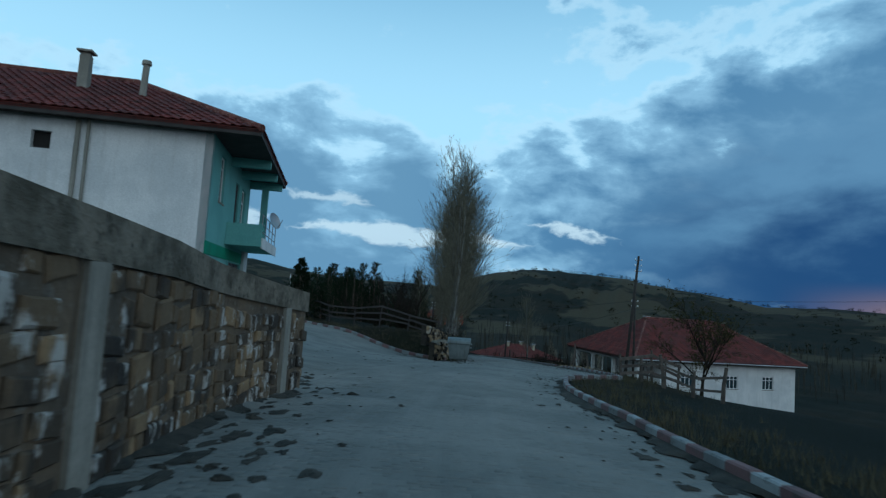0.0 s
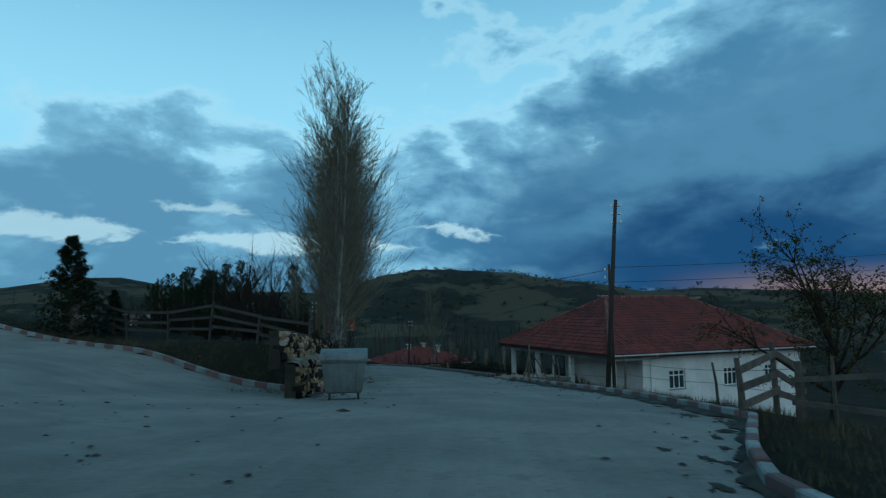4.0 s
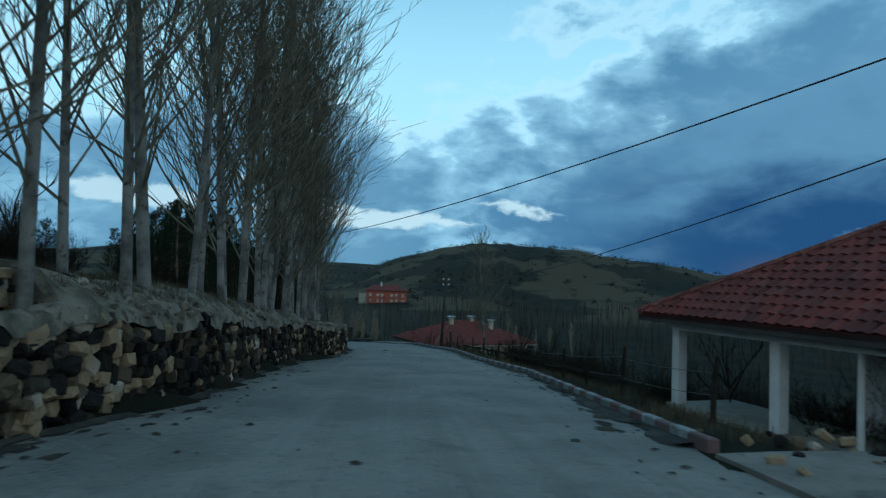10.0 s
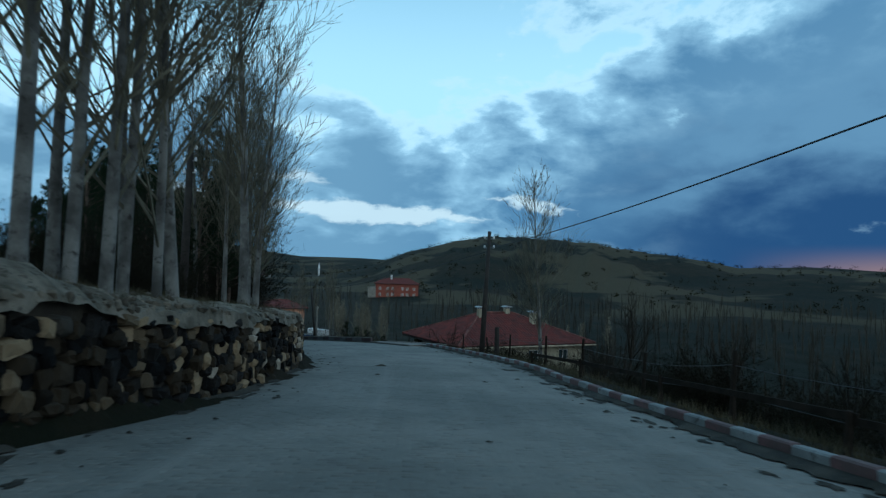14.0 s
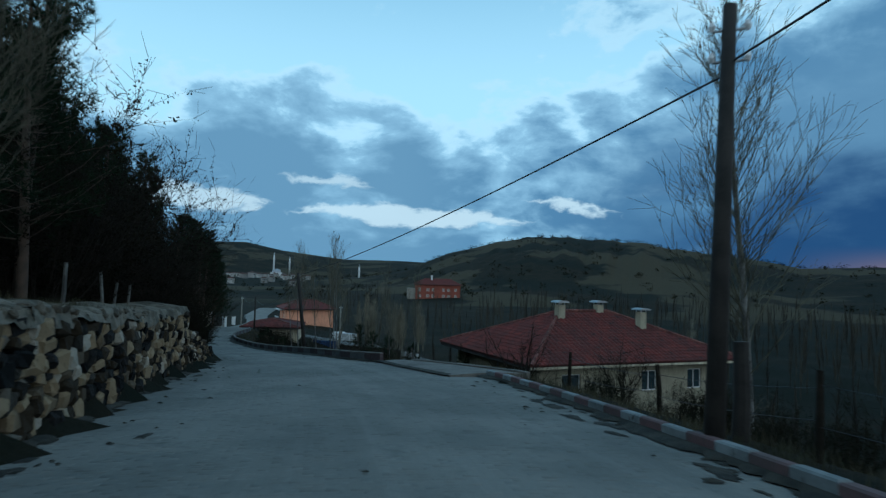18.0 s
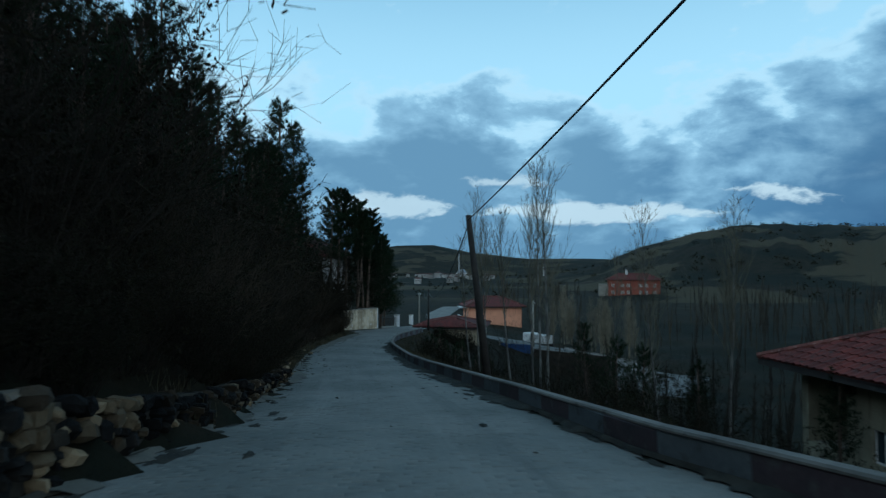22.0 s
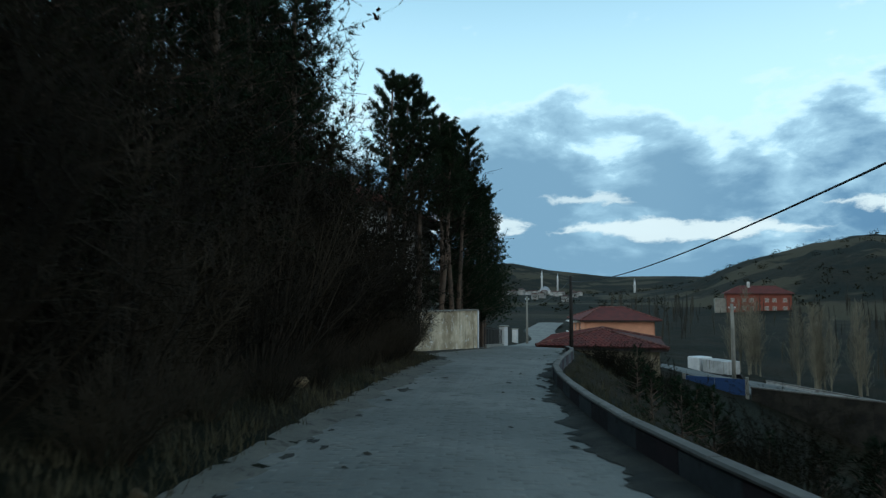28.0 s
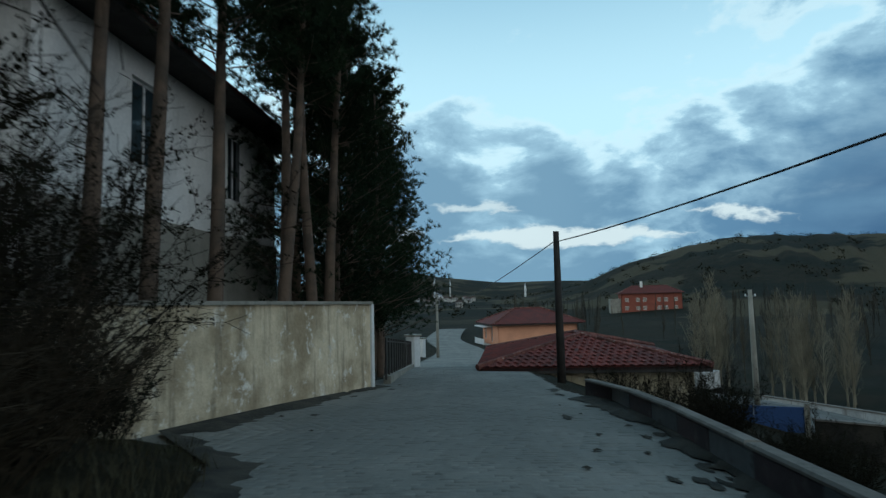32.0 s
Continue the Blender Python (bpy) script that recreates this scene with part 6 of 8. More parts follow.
while s < 158.5:
    edge_ = along(LEFT_D, s)
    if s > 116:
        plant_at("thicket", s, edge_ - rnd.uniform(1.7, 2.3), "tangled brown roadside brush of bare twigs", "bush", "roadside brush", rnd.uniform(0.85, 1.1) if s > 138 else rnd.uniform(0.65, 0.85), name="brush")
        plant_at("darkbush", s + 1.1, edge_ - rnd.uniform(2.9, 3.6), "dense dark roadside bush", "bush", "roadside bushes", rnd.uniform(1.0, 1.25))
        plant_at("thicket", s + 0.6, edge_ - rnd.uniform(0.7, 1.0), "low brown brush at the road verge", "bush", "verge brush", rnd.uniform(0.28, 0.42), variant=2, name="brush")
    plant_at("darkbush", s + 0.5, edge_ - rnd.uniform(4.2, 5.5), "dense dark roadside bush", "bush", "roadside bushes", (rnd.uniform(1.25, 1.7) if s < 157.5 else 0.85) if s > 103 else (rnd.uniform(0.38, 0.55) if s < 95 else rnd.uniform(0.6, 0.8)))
    if rnd.random() < 0.75 and 101 < s < 156:
        plant_at("tallshrub", s + 0.9, edge_ - rnd.uniform(2.8, 4.6), "tall bare shrub with upright twigs", "bush", "bare shrubs", rnd.uniform(0.75, 1.05), name="bare_shrub")
    s += rnd.uniform(2.0, 2.9)
for k in range(22):
    s = 56 + 1.5 * k + rnd.uniform(-0.4, 0.4)
    plant_at("darkbush", s, along(LEFT_D, s) - rnd.uniform(3.6, 6.0), "low dark bush under the poplars", "bush", "terrace bushes", rnd.uniform(0.3, 0.5))
for s, d in ((112.5, -5.2), (115.0, -4.6)):
    plant_at("tallshrub", s, d, "tall bare shrub with upright twigs", "bush", "bare shrubs", 0.85, name="bare_shrub")
s = 110.6
while s < 128:
    plant_at("darkbush", s, along(LEFT_D, s) - rnd.uniform(0.55, 1.1), "low dark bush overhanging the stone bank", "bush", "bank bushes", rnd.uniform(0.32, 0.52))
    s += rnd.uniform(0.65, 1.0)
# pines behind the plaster wall
for x, y, sc, v, lx, ly in ((-61.6, 114.9, 0.95, 0, 0.03, 0.03), (-61.75, 116.0, 1.0, 0, -0.02, 0.05), (-62.0, 117.6, 0.98, 0, 0.02, 0.07), (-62.3, 119.6, 0.92, 1, -0.06, 0.02), (-62.5, 120.0, 0.95, 3, -0.03, 0.05), (-62.7, 121.2, 0.95, 1, -0.05, 0.0), (-62.9, 121.9, 0.9, 0, -0.03, -0.02),
                     (-63.8, 123.4, 0.9, 2, 0, 0), (-64.6, 125.0, 0.86, 2, 0, 0), (-64.4, 126.2, 0.8, 2, 0, 0), (-66.2, 128.3, 0.85, 2, 0, 0), (-68.2, 131.5, 0.8, 2, 0, 0), (-66.0, 126.0, 0.95, 2, 0, 0), (-64.6, 122.6, 1.0, 2, 0, 0)):
    plant("tallpine", x, y, "tall pine with bare red-brown trunk behind the wall", "tree", "yard pines", sc, variant=v, name="pine_tree", lean=(lx, ly))
for s, d, sc in ((159.8, -7.2, 0.8), (164.4, -7.8, 0.85)):
    plant_at("weeper", s, d, "bare tree with fine drooping twigs over the road", "tree", "bare trees", sc, name="bare_tree", lean=(0.0, 0.08))
for s, d, sc in ((155.4, -2.9, 0.55), (156.4, -3.0, 0.6), (157.6, -3.0, 0.55), (158.8, -3.3, 0.6), (159.8, -3.5, 0.6), (160.6, -3.6, 0.5)):
    plant_at("thicket", s, d, "low brown brush at the road verge", "bush", "verge brush", sc, variant=2, name="brush")
# bare trees on the terrace before the poplar row
for s, d, sc in ((50.6, -8.7, 0.85), (51.6, -9.8, 0.9), (52.6, -8.3, 0.9), (53.4, -10.6, 0.9)):
    plant_at("orchard", s, d, "tall bare dark tree on the terrace", "tree", "terrace trees", sc, name="bare_tree")
# right side
plant("willow", 9.3, 5.8, "small tree with sparse dark green leaves beside the fence", "tree", name="leafy_tree")
plant("tall", -9.0, 73.7, "tall bare tree with upright boughs below the road", "tree", "bare trees", 1.0, variant=0, name="bare_tree")
for s, d, v in ((127.0, 6.4, 0), (129.3, 6.9, 1), (130.6, 6.2, 2), (131.6, 7.4, 0), (137.4, 6.3, 1), (137.9, 6.8, 0), (138.4, 6.1, 2), (139.0, 7.0, 1), (134.2, 8.4, 2), (122.0, 9.5, 0), (126, 10, 1), (133.5, 11, 1)):
    plant_at("thin", s, d, "thin pale-stemmed bare tree on the slope", "tree", "slope saplings", 1.0 if d < 8 else 0.9, variant=v, name="bare_sapling")
for s, d, sc in ((150, 4.6, 0.8), (152.5, 6.0, 1.0), (155, 5.0, 0.9), (157.2, 6.6, 1.0), (160, 5.2, 0.8), (149, 7.8, 1.1), (163, 7.0, 0.9), (146, 6.2, 0.9), (154, 9, 1.1), (144, 9, 1.1), (160, 9.5, 1.0)):
    plant_at("youngpine", s, d, "young pine on the grassy slope", "tree", "young pines", sc, name="young_pine")
for s, d, sc in ((170.5, 4.6, 0.42), (171.5, 6.2, 0.5), (169.0, 7.2, 0.5), (172.5, 4.2, 0.36), (170.0, 8.6, 0.55), (173.5, 6.8, 0.5), (166, 4.4, 0.3), (168, 5.0, 0.4), (169.5, 5.6, 0.42), (167.2, 6.4, 0.36), (141, 4.2, 0.3), (144.5, 4.2, 0.3)):
    plant_at("darkbush", s, d, "low dark green bush beside the kerb", "bush", "kerb bushes", sc)
for x, y, sc in ((-11.0, 79.8, 1.1), (-13.6, 82.0, 1.0), (-15.0, 80.5, 0.9), (-12.4, 77.5, 0.8), (-9.5, 78.5, 1.0), (-8.0, 76.0, 0.9)):
    plant("shrub", x, y, "pale bare shrub in front of the valley house", "bush", "garden shrubs", sc, name="bare_shrub")
# scrub and bare trees on the slope below the kerb
for _ in range(46):
    s = rnd.uniform(58, 112)
    d = along(KERB_D, s) + rnd.uniform(4.5, 24)
    p = at_road(s, d)
    if math.hypot(p.x + 14, p.y - 95) < 12 or math.hypot(p.x + 9, p.y - 74) < 4:
        continue
    plant(rnd.choice(("orchard", "orchard", "tallshrub")), p.x, p.y, "dark bare tree on the slope below the road", "tree", "slope trees", rnd.uniform(0.5, 0.8), name="slope_tree")
for _ in range(34):
    s = rnd.uniform(116, 141)
    d = along(KERB_D, s) + rnd.uniform(3.5, 13)
    p = at_road(s, d)
    if math.hypot(p.x + 15, p.y - 93) < 13 or (s < 121 and d < 12):
        continue
    plant(rnd.choice(("tallshrub", "tallshrub", "thin")), p.x, p.y, "thin bare brushwood on the slope below the road", "tree", "slope brushwood", rnd.uniform(0.55, 0.85), name="brushwood")
for s, d, sc in ((127.5, 9.0, 0.36), (128.5, 10.5, 0.4), (130.5, 9.2, 0.34), (126.5, 11.5, 0.34), (122.5, 13.5, 0.4), (129, 13, 0.36), (132.5, 10.5, 0.28), (136, 13.5, 0.32)):
    plant_at("pine", s, d, "dark young pine on the slope below the road", "tree", "slope pines", sc, name="pine_tree")
for _ in range(26):
    s = rnd.uniform(132, 168)
    plant_at("darkbush", s, along(KERB_D, s) + rnd.uniform(1.6, 6.5), "low dark green bush beside the kerb", "bush", "kerb bushes", rnd.uniform(0.16, 0.3))
# Extra scrub, added so that its self-shadow darkens the slope.
for _ in range(70):
    s = rnd.uniform(56, 126)
    d = along(KERB_D, s) + rnd.uniform(2.6, 11)
    p = at_road(s, d)
    if 103 < s < 112 and d < 7.5 or math.hypot(p.x + 15, p.y - 93) < 10:
        continue
    plant("darkbush", p.x, p.y, "dark tangled scrub added to darken the slope below the road", "bush", "slope scrub", rnd.uniform(0.35, 0.6), name="scrub_bush", sink=0.25)
# pale poplar clumps on the valley floor
for k in range(28):
    x, y = (rnd.uniform(-61, -57), rnd.uniform(164, 170)) if k < 8 else ((rnd.uniform(-55, -48.5), rnd.uniform(164, 172)) if k < 20 else (rnd.uniform(-22, 2), rnd.uniform(160, 190)))
    plant("valley", x, y, "pale bare poplar on the valley floor", "tree", "valley poplars", rnd.uniform(0.65, 0.85), name="poplar_tree")
# orchard beyond the junction
for x, y, v, sc in ((-23, 31, 0, 0.9), (-28, 34, 1, 0.8), (-35, 37, 2, 0.8), (-15.3, 27.0, 0, 1.15), (-40, 33, 1, 0.8), (-13.6, 24.0, 1, 0.95), (-18.5, 29.5, 2, 0.95), (-38, 42, 0, 0.8), (-20.5, 34, 1, 0.9)):
    plant("orchard", x, y, "bare dark orchard tree", "tree", "orchard trees", sc, variant=v, name="orchard_tree")
plant("fir", -21.2, 17.2, "dark bushy conifer beside the side road", "tree", "junction conifers", 0.95, variant=0, name="conifer")
plant("fir", -20.0, 18.8, "dark bushy conifer beside the side road", "tree", "junction conifers", 0.45, variant=0, name="conifer")
for x, y, sc in ((-9.5, 17.0, 0.42), (-12.2, 18.2, 0.5), (-15.0, 19.5, 0.5), (-18.0, 21.0, 0.5), (-8.5, 20.0, 0.45), (-22.0, 22.5, 0.5), (-11.0, 22.0, 0.5), (-7.6, 15.6, 0.4), (-14, 23, 0.6), (-18, 25, 0.6)):
    plant("darkbush", x, y, "low dark bush behind the rail fence", "bush", "fence bushes", sc)
plant("tall", -42.0, 16.0, "lone bare tree on the rise", "tree", "bare trees", 0.55, variant=1, name="bare_tree")


# far bare woods in the valley, and scrub on the hill
def far_tree(sh, rnd, x, y, z, H):
    top = Vector((x + rnd.uniform(-0.09, 0.09) * H, y + rnd.uniform(-0.09, 0.09) * H, z + H))
    wide = rnd.choice((0.25, 0.4, 0.9))
    sh.tube([(x, y, z - 0.5), (x, y, z + H * 0.5), top], [0.07, 0.05, 0.015], 4, cap=False)
    for _ in range(54):
        u = rnd.uniform(0.12, 0.95)
        b = Vector((x, y, z)).lerp(top, u)
        a, t_ = rnd.uniform(0, 6.283), rnd.uniform(0.12, 1.0) * wide
        e = b + Vector((math.cos(a) * t_, math.sin(a) * t_, 1)).normalized() * H * 0.30 * rnd.uniform(0.5, 1.1) * (1.15 - u)
        sh.tube([b, e], [0.035, 0.012], 3, cap=False)


rnd = random.Random(17)
woods = Shape()
count = 0
while count < 900:
    a, r = radians(rnd.uniform(-38, 33)), rnd.uniform(48, 330) ** 1.0
    x, y = -15 - math.sin(a) * r, 60 + math.cos(a) * r
    s_, d_ = road_coords([x], [y])
    if abs(d_[0]) < 14 or d_[0] < 0:
        continue
    if math.hypot(x + 84, y - 190) < 22 or math.hypot(x + 14, y - 95) < 15 or math.hypot(x + 57, y - 150) < 26 or math.hypot(x + 108, y - 376) < 26:
        continue
    toward = math.degrees(math.atan2(-(x + 47), y - 102))
    if 16 < toward < 33 and y < 185:
        continue
    if 9 < math.degrees(math.atan2(-(x + 50), y - 107)) < 16.5 and 200 < y < 372:
        if rnd.random() < 0.7:
            continue
    far_tree(woods, rnd, x, y, land(x, y), rnd.uniform(2.5, 10.5) * (0.75 if y < 140 else 1.0))
    count += 1
tagged(part("far_woods", woods, M_FAR), "grey haze of bare poplars in the valley", "woodland", kind="stuff")
scrub = Shape()
for _ in range(620):
    a = radians(rnd.uniform(-38, 40))
    crest = rnd.random() < 0.35
    r = 842 + rnd.uniform(-25, 12) if crest else rnd.uniform(320, 820)
    x, y = -15 - math.sin(a) * r, 50 + math.cos(a) * r
    z = land(x, y)
    size_ = rnd.uniform(0.5, 1.25)
    for _ in range(22):
        c = Vector((x, y, z)) + Vector((rnd.gauss(0, 1.5), rnd.gauss(0, 1.5), 0.6 + abs(rnd.gauss(1.6, 1.1)))) * size_
        u, v = rvec(rnd, 1).normalized() * 0.6, rvec(rnd, 1).normalized() * 0.45
        scrub.face(c - u, c + v, c + u, c - v)
tagged(part("hill_scrub", scrub, M_BUSH), "dark scrub and small trees scattered over the hill", "scrub", kind="stuff")

# ---- junction corner: waste container, rubble, fences ----
binn = thing("waste_container", pose(-4.4, 6.6, float(road_z(road_coords([-4.4], [6.6])[0][0])) - 0.01, 0, 0, 14), "grey galvanised wheeled waste container at the junction", "bin")
sh = Shape()
for z, w, d in ((0.22, 0.50, 0.36), (0.26, 0.54, 0.40), (1.12, 0.66, 0.52), (1.18, 0.70, 0.56), (1.22, 0.70, 0.56)):
    for sx, sy in ((-1, -1), (1, -1), (1, 1), (-1, 1)):
        sh.v.append(Vector((sx * w, sy * d, z)))
for i in range(4):
    for k in range(4):
        l = (k + 1) % 4
        sh.f.append((i * 4 + k, i * 4 + l, i * 4 + 4 + l, i * 4 + 4 + k))
sh.f += [(3, 2, 1, 0), (16, 17, 18, 19)]
part("body", sh, M_BIN, binn, "ribbed galvanised steel body", bevel=0.012)
sh = Shape()
for k in range(9):
    w_ = math.pi * k / 8
    for sx in (-0.70, 0.70):
        sh.v.append(Vector((sx, -0.57 * math.cos(w_), 1.23 + 0.30 * math.sin(w_))))
for k in range(8):
    sh.f.append((k * 2, k * 2 + 1, k * 2 + 3, k * 2 + 2))
sh.f += [tuple(range(0, 18, 2))[::-1], tuple(range(1, 18, 2))]
part("lid", sh, M_BIN, binn, "rounded grey lid")
for sx in (-1, 1):
    part("lifting_arm", Shape().tube([(sx * 0.68, 0, 0.95), (sx * 0.80, 0, 0.95)], [0.03, 0.03], 8), M_METAL, binn)
    part("handle", Shape().tube([(sx * 0.70, -0.3, 1.16), (sx * 0.78, -0.3, 1.16), (sx * 0.78, 0.3, 1.16), (sx * 0.70, 0.3, 1.16)], [0.014] * 4, 6), M_METAL, binn)
    for sy in (-1, 1):
        wl = part("wheel", Shape().tube([(sx * 0.43 - 0.03, sy * 0.30, 0.10), (sx * 0.43 + 0.03, sy * 0.30, 0.10)], [0.10, 0.10], 14), M_RUBBER, binn, "black rubber castor")
        part("fork", Shape().box((sx * 0.43 - 0.05, sy * 0.30 - 0.03, 0.10), (sx * 0.43 - 0.04, sy * 0.30 + 0.03, 0.24)).box((sx * 0.43 + 0.04, sy * 0.30 - 0.03, 0.10), (sx * 0.43 + 0.05, sy * 0.30 + 0.03, 0.24)).box((sx * 0.43 - 0.05, sy * 0.30 - 0.03, 0.22), (sx * 0.43 + 0.05, sy * 0.30 + 0.03, 0.25)), M_METAL, wl)
for k in range(5):
    part("rib", Shape().box((-0.4 + k * 0.2 - 0.015, -0.50, 0.30), (-0.4 + k * 0.2 + 0.015, -0.44, 1.05)), M_BIN, binn)
rnd = random.Random(41)
for k in range(15):
    x, y = -7.2 + rnd.gauss(0, 0.6), 11.0 + rnd.gauss(0, 0.35)
    r = rnd.uniform(0.14, 0.34)
    ob = new("boulder", STONES[k % len(STONES)])
    ob.matrix_basis = Matrix.LocRotScale(Vector((x, y, land(x, y) + r * 0.2 + max(0, 0.45 - math.hypot(x + 7.2, y - 11.0)) * 0.6)), Euler([rnd.uniform(0, 6) for _ in range(3)]), (r, r * rnd.uniform(0.7, 1.2), r * 0.7))
    tagged(ob, "loose tan boulder in a heap beside the container", "boulder", "boulder heap")


def post_fence(pts, name, label, rails, post_h, board, wobble=0.06, seed=1, category="fence", post_r=0.05, mat=None, span=True):
    """A fence of uneven posts with sagging rails between them."""
    rnd = random.Random(seed)
    ob = thing(name, Matrix.Translation((pts[0][0], pts[0][1], land(*pts[0]))), label, category)
    org = ob.matrix_world.translation
    tops = []
    for x, y in pts:
        z = land(x, y)
        a, b = rnd.uniform(-wobble, wobble), rnd.uniform(-wobble, wobble)
        h = post_h * rnd.uniform(0.85, 1.2)
        p = Vector((x, y, z)) - org
        part("post", Shape().tube([p - Vector((0, 0, 0.3)), p + Vector((a * 0.4 + rnd.uniform(-0.02, 0.02), b * 0.4, h * 0.5)), p + Vector((a, b, h))], [post_r * 1.15, post_r, post_r * 0.8], 7), mat or M_WOOD, ob)
        tops.append((p, Vector((a, b, h))))
    for i in range(len(pts) - 1):
        for r in rails:
            u0, u1 = r + rnd.uniform(-0.05, 0.05), r + rnd.uniform(-0.05, 0.05)
            p, q = tops[i][0] + tops[i][1] * u0, tops[i + 1][0] + tops[i + 1][1] * u1
            if board:
                d = (q - p).normalized()
                n = d.cross(Vector((0, 0, 1))).normalized() * 0.018
                up_ = Vector((0, 0, board / 2))
                o = n * 3.2
                sh = Shape()
                for s_ in (p - d * 0.1, q + d * 0.1):
                    sh.v += [s_ + o - n - up_, s_ + o + n - up_, s_ + o + n + up_, s_ + o - n + up_]
                sh.f += [(0, 1, 2, 3), (7, 6, 5, 4), (0, 4, 5, 1), (1, 5, 6, 2), (2, 6, 7, 3), (3, 7, 4, 0)]
                part("rail", sh, mat or M_WOOD, ob)
            else:
                mid = p.lerp(q, 0.5) - Vector((0, 0, 0.05))
                part("wire", Shape().tube([p, p.lerp(mid, 0.5) - Vector((0, 0, 0.012)), mid, mid.lerp(q, 0.5) - Vector((0, 0, 0.012)), q], [0.006] * 5, 4), M_WIRE, ob)
    return ob


post_fence([(-8.0, 14.2), (-10.6, 14.9), (-13.3, 15.8), (-15.9, 16.8), (-18.6, 17.7), (-21.4, 18.8)], "rail_fence", "broken grey wooden rail fence beside the side road", (0.35, 0.62, 0.92), 1.5, 0.13, 0.16, 5, mat=M_TRIM)
post_fence([(5.05, 0.5), (6.6, 2.7), (8.0, 4.6)], "corner_fence", "dark three-board wooden fence at the road corner", (0.30, 0.58, 0.86), 1.35, 0.15, 0.10, 8, post_r=0.065)
post_fence([(5.95, 0.2), (6.9, -1.3), (7.9, -2.6), (8.8, -4.0)], "corner_fence", "leaning dark wooden posts with sagging rails", (0.35, 0.7), 1.25, 0.10, 0.25, 9, post_r=0.08)
fp = [at_road(s_, d_) for s_, d_ in ((31.5, 7.2), (36.5, 7.0), (42.1, 6.3), (45.6, 4.75), (47.5, 5.2), (49.4, 4.5))]
post_fence([(p.x, p.y) for p in fp], "wire_fence", "crooked wooden posts strung with barbed wire", (0.45, 0.85), 1.25, 0, 0.14, 12, post_r=0.04)
fp = [at_road(s_, d_) for s_, d_ in ((57.5, 5.6), (62.9, 5.9), (68.2, 5.7), (73, 5.9), (78, 5.6), (82, 5.5), (86.2, 5.4), (90.3, 5.6), (94.5, 5.6), (98.7, 6.2), (103, 6.6))]
post_fence([(p.x, p.y) for p in fp], "wire_fence", "dark wooden posts with wire along the kerb", (0.4, 0.8), 1.1, 0, 0.06, 15, post_r=0.05, mat=M_DARKTWIG)
fp = [at_road(s_, along(KERB_D, s_) + 1.05) for s_ in (60, 65, 70, 75, 80, 85, 90)]
post_fence([(p.x, p.y) for p in fp], "low_rail", "dark low timber rail behind the kerb", (0.82,), 0.5, 0.10, 0.05, 16, post_r=0.05, mat=M_DARKTWIG)
p = at_road(95.6, 5.4)
stump = thing("thick_post", pose(p.x, p.y, land(p.x, p.y) - 0.2), "thick dark wooden post by the kerb", "post")
part("trunk", Shape().tube([(0, 0, 0), (0.02, 0, 0.8), (0.0, 0.02, 1.6)], [0.13, 0.12, 0.11], 9), M_POLE, stump)
p = at_road(49.2, 4.35)
tri = thing("leaning_poles", pose(p.x, p.y, land(p.x, p.y) - 0.05), "weathered poles leaning together beside the kerb", "pole")
for a, b, r in (((0.0, 0.0, 0.0), (0.1, 0.1, 2.0), 0.06), ((-0.25, -0.2, 0), (0.12, 0.1, 1.6), 0.045), ((0.55, 0.1, 0), (0.1, 0.12, 1.3), 0.03), ((1.0, 0.3, 0.05), (0.15, 0.1, 1.5), 0.03), ((0.3, -0.4, 0), (0.05, 0.1, 1.2), 0.03)):
    part("pole", Shape().tube([a, Vector(a).lerp(Vector(b), 0.5) + Vector((0.03, 0, 0)), b], [r, r * 0.9, r * 0.8], 7), M_WOOD, tri)
rnd = random.Random(77)
for k in range(34):
    p = at_road(rnd.uniform(49.8, 56.5), rnd.uniform(4.2, 6.3))
    r = rnd.uniform(0.08, 0.22)
    ob = new("rubble_stone", STONES[k % len(STONES)])
    ob.matrix_basis = Matrix.LocRotScale(Vector((p.x, p.y, max(land(p.x, p.y), p.z + 0.03 if p.z - land(p.x, p.y) < 0.4 else -99) + r * 0.25)), Euler([rnd.uniform(0, 6) for _ in range(3)]), (r, r * 1.2, r * 0.7))
    tagged(ob, "broken rubble stone on the concrete apron", "stone", "apron rubble")
for k in range(60):
    s_ = rnd.uniform(117, 142)
    p = at_road(s_, along(LEFT_D, s_) - rnd.uniform(-0.15, 0.7))
    r = rnd.uniform(0.06, 0.22) * (1.0 if s_ < 130 else 0.7)
    ob = new("verge_stone", (DULL + STONES)[k % len(DULL + STONES)])
    ob.matrix_basis = Matrix.LocRotScale(Vector((p.x, p.y, max(land(p.x, p.y), p.z - 0.05) + r * 0.2)), Euler([rnd.uniform(0, 6) for _ in range(3)]), (r, r * 1.2, r * 0.75))
    tagged(ob, "pale loose stone on the road verge", "stone", "verge stones")

for s_, d_, r in ((148.4, -3.0, 0.2), (149.2, -3.2, 0.17), (149.9, -3.3, 0.18), (150.6, -3.2, 0.13), (152.6, -2.5, 0.1), (131.0, -2.5, 0.2), (128.6, -2.3, 0.24)):
    p = at_road(s_, d_)
    ob = new("verge_stone", STONES[int(r * 100) % 14])
    ob.matrix_basis = Matrix.LocRotScale(Vector((p.x, p.y, land(p.x, p.y) + r * 0.35)), Euler((s_, d_, r * 40)), (r, r * 1.3, r * 0.9))
    tagged(ob, "pale loose stone on the road verge", "stone", "verge stones")

